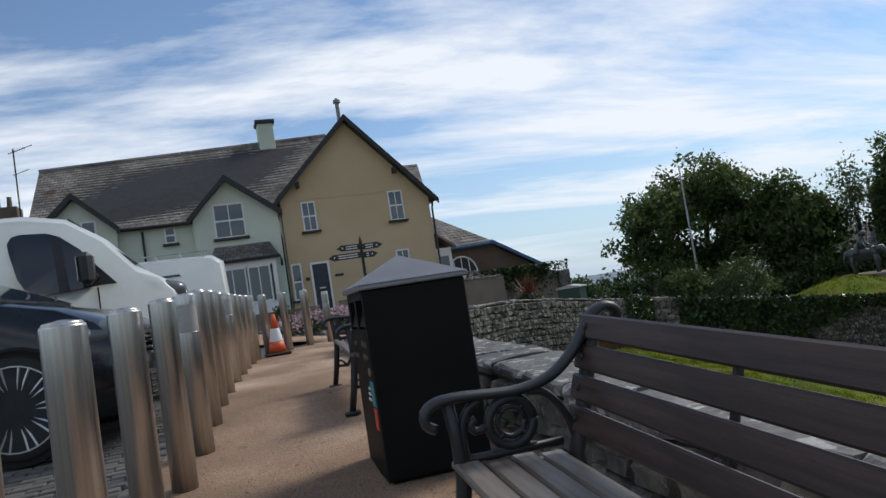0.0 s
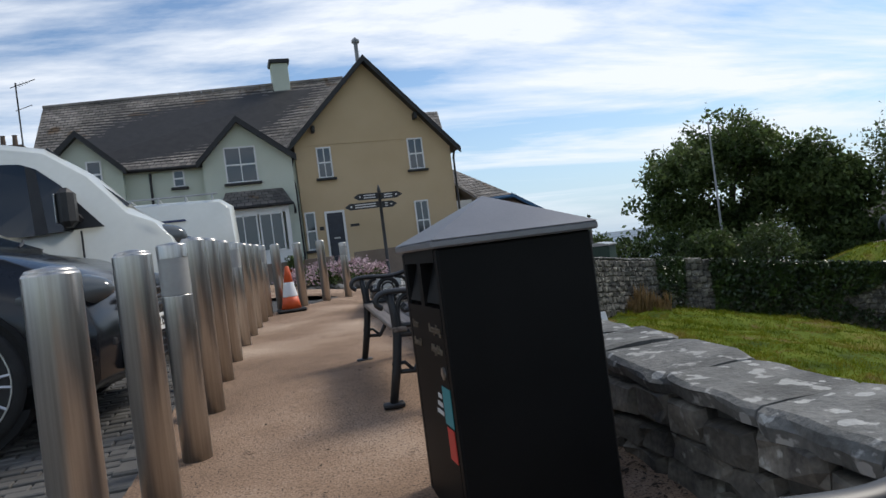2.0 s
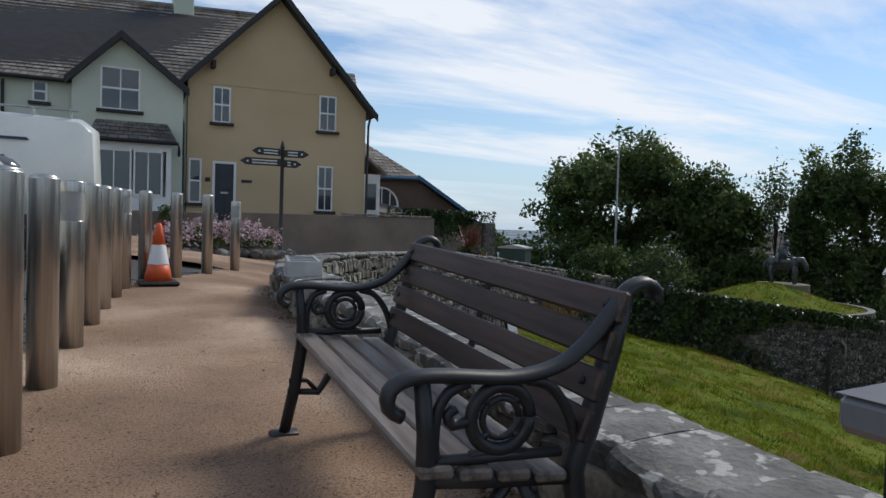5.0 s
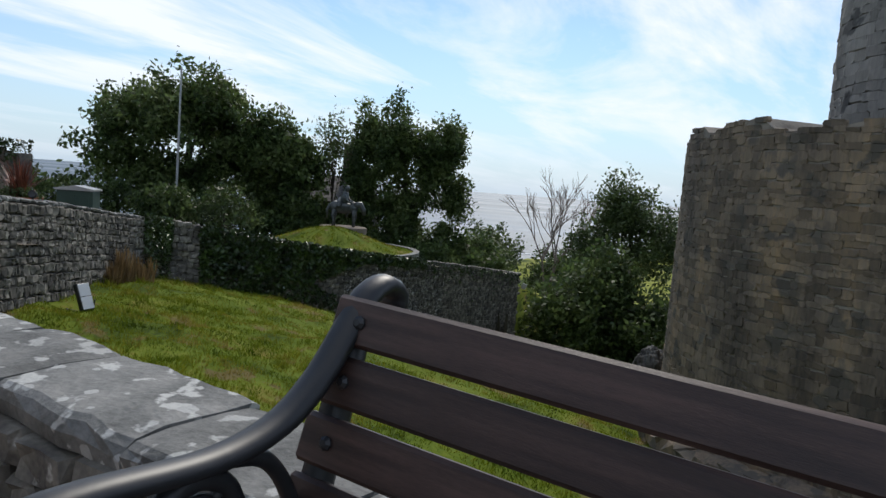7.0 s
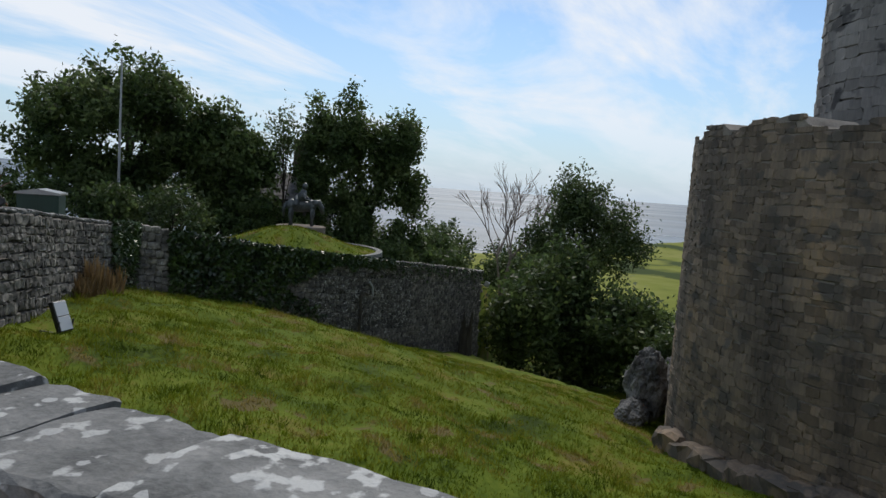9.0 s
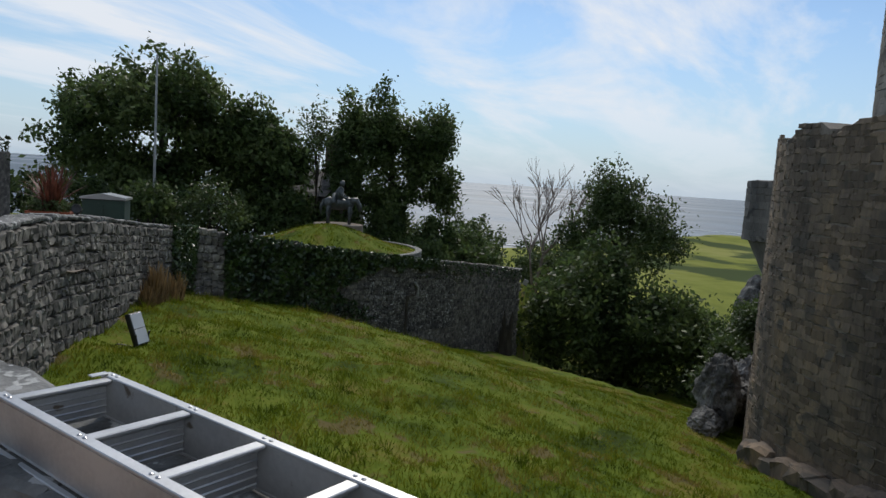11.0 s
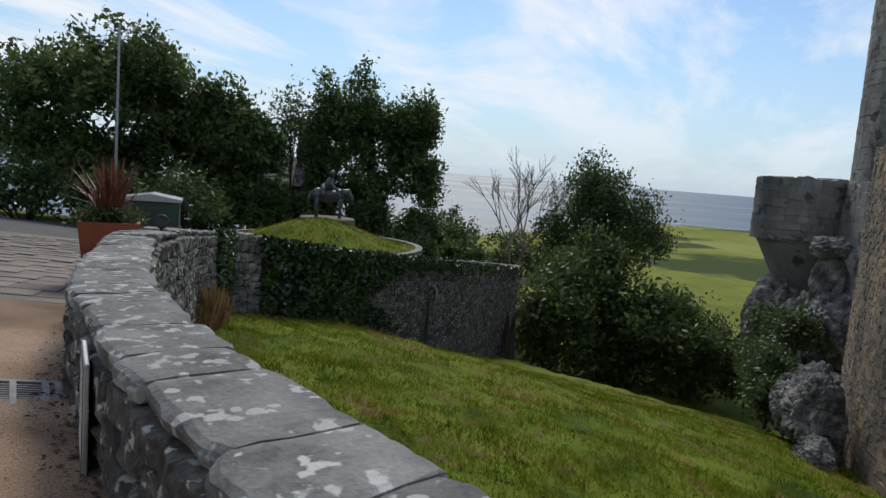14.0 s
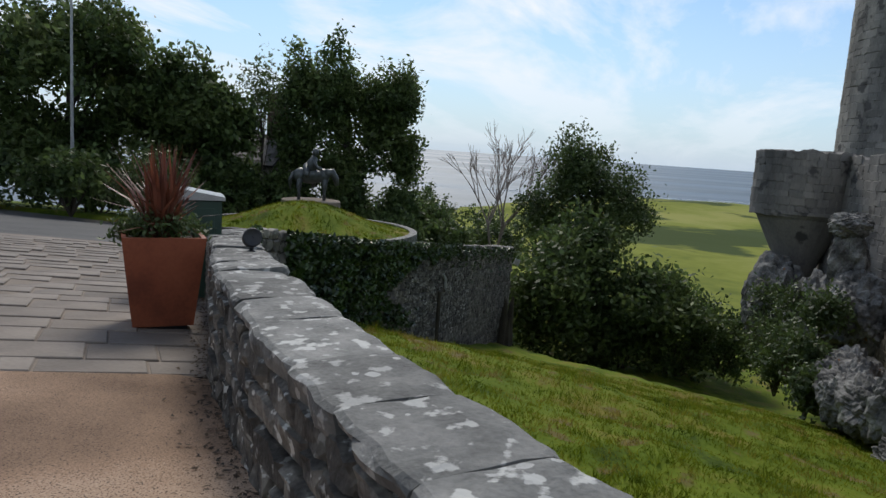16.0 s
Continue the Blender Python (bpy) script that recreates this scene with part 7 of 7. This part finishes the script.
pq = thing("information_plaque", pose(4.33, 16.07, G(4.33, 16.07), 0, 0, 47), "small framed information board leaning on the wall", "sign")
Build().box((-0.19, -0.010, 0.0), (0.19, 0.010, 0.46), 0.004).obj("frame", M_ALU, pq)
face_ = Build().box((-0.175, 0.0105, 0.015), (0.175, 0.0125, 0.445)).obj("board", mat("slate_board", [(0.07, 0.085, 0.085), (0.11, 0.13, 0.13)], 0.5, 4, 40, 0.1), pq)
for k in range(11):
    Build().box((-0.15, 0.0126, 0.06 + 0.034 * k), (0.15 - 0.03 * (k % 3), 0.0138, 0.072 + 0.034 * k)).obj("print_bar", M_BOARDTXT, face_)

fl = thing("floodlight", pose(9.75, 18.95, land(9.75, 18.95) - 0.03, 0, 0, 12) @ Matrix.Scale(1.3, 4), "black twin-panel floodlight tilted up on a stake", "floodlight")
Build().box((-0.15, -0.05, 0.0), (0.15, 0.10, 0.03), 0.01).tube([(-0.13, 0.03, 0.02), (-0.14, 0.0, 0.22)], 0.014, 6).tube([(0.13, 0.03, 0.02), (0.14, 0.0, 0.22)], 0.014, 6).obj("bracket", M_TRIM, fl)
hd = Build().box((-0.13, -0.05, 0.06), (0.13, 0.03, 0.50), 0.012, pose(0, 0, 0, -20, 0, 0)).obj("housing", M_TRIM, fl)
for k in range(2):
    Build().box((-0.115, -0.056, 0.075 + 0.21 * k), (0.115, -0.048, 0.275 + 0.21 * k), 0.003, pose(0, 0, 0, -20, 0, 0)).obj("lamp_glass", plain("lamp_glass_white", (0.62, 0.64, 0.66), 0.25), hd)
Build().tube([(0.0, 0.08, 0.02), (-0.25, 0.2, 0.1), (-0.35, 0.3, 0.0)], 0.008, 5).obj("cable", M_TRIM, fl)

gb = thing("utility_cabinet", pose(11.6, 22.05, G(11.6, 22.05) - 0.02, 0, 0, -54) @ Matrix.Scale(1.1, 4), "dark green utility cabinet with a pale sloping lid", "cabinet")
Build().box((-0.38, -0.25, 0), (0.38, 0.25, 1.16), 0.015).obj("body", M_GREENBOX, gb)
Build().prism([(-0.41, 1.16), (0.41, 1.16), (0.41, 1.20), (0.0, 1.27), (-0.41, 1.20)], -0.29, 0.29, "y").obj("lid", M_LENS, gb, "pale grey lid")
Build().box((-0.30, -0.256, 0.08), (-0.01, -0.25, 1.07), 0.004).obj("door", M_GREENBOX, gb)
Build().box((0.01, -0.256, 0.08), (0.30, -0.25, 1.07), 0.004).obj("door", M_GREENBOX, gb)

fp_ = thing("flagpole", pose(32.6, 42.7, -2.2), "tall slim white flagpole without a flag", "flagpole")
Build().lathe([(0.09, -0.3), (0.08, 3), (0.055, 9.9), (0.05, 9.95)], 10).obj("pole", M_POLE, fp_, smooth=True)
Build().lathe([(0.02, 9.95), (0.08, 10.02), (0.02, 10.1)], 10).obj("finial", M_POLE, fp_)

# lean-to and chimney of a cottage half hidden by the trees
ct = thing("cottage", pose(0, 0, 0), "stone cottage with a slate roof half hidden by trees", "house")
Build().prism([(44.5, -5), (50, -5), (50, -0.2), (47.2, 1.6), (44.5, -0.2)], 38.4, 42.5, "y").obj("wall", M_STONE, ct)
slope_slates(ct, (44.2, 42.8, -0.2), (44.2, 38.2, -0.2), (47.2, 38.2, 1.75), (47.2, 42.8, 1.75), 8, 12, rng)
Build().box((46.6, 39.0, 1.2), (47.8, 40.0, 4.4), 0.03).obj("chimney", M_BRICKBROWN, ct)

# flat slate ledge and pale lamp at the end of the retaining wall
lp = thing("wall_lamp", pose(42.4, 22.1, -4.2, 0, 20, -70), "small pale floodlight at the end of the wall", "floodlight")
Build().box((-0.15, -0.06, -0.32), (0.15, 0.06, 0.02), 0.015).obj("housing", M_POLE, lp)
Build().box((-0.13, -0.065, -0.29), (0.13, -0.058, -0.02)).obj("lamp_glass", M_LENS, lp)
Build().tube([(0, 0.05, -0.1), (-0.1, 0.35, -0.2)], 0.03, 6).obj("bracket", M_TRIM, lp)
ds = thing("drain_spout", pose(28.4, 22.75, -3.2, 0, 0, 0), "pale broken pipe stub hanging on the wall", "pipe")
Build().tube([(-0.25, 0, 0.35), (0, -0.05, 0.1), (0.05, -0.05, -0.35)], [0.06, 0.05, 0.04], 7).obj("pipe", M_POLE, ds)
dp = thing("iron_post", pose(27.2, 22.6, -5.6), "thin dark iron post standing against the wall", "post")
Build().tube([(0, 0, -0.4), (0, 0, 2.3)], 0.07, 7).obj("shaft", M_BARK, dp)
Build().tube([(0, 0, 2.25), (0.25, -0.05, 2.35), (0.5, -0.05, 2.25)], 0.06, 6).obj("arm", M_BARK, dp)
sp_ = thing("wall_spotlight", pose(8.95, 19.62, 0.70), "small round black spotlight on the wall coping", "spotlight")
Build().lathe([(0.05, 0.0), (0.05, 0.012), (0.018, 0.02), (0.018, 0.06)], 14).obj("bracket", M_TRIM, sp_)
Build().lathe([(0.01, -0.09), (0.055, -0.075), (0.075, -0.03), (0.08, 0.05), (0.072, 0.06), (0.066, 0.05)], 18, m=pose(0, 0, 0.12, 70, 0, -50)).obj("housing", M_TRIM, sp_, smooth=True)
Build().lathe([(0.066, 0.045), (0.01, 0.05)], 18, m=pose(0, 0, 0.12, 70, 0, -50)).obj("lamp_glass", M_GLASS, sp_)
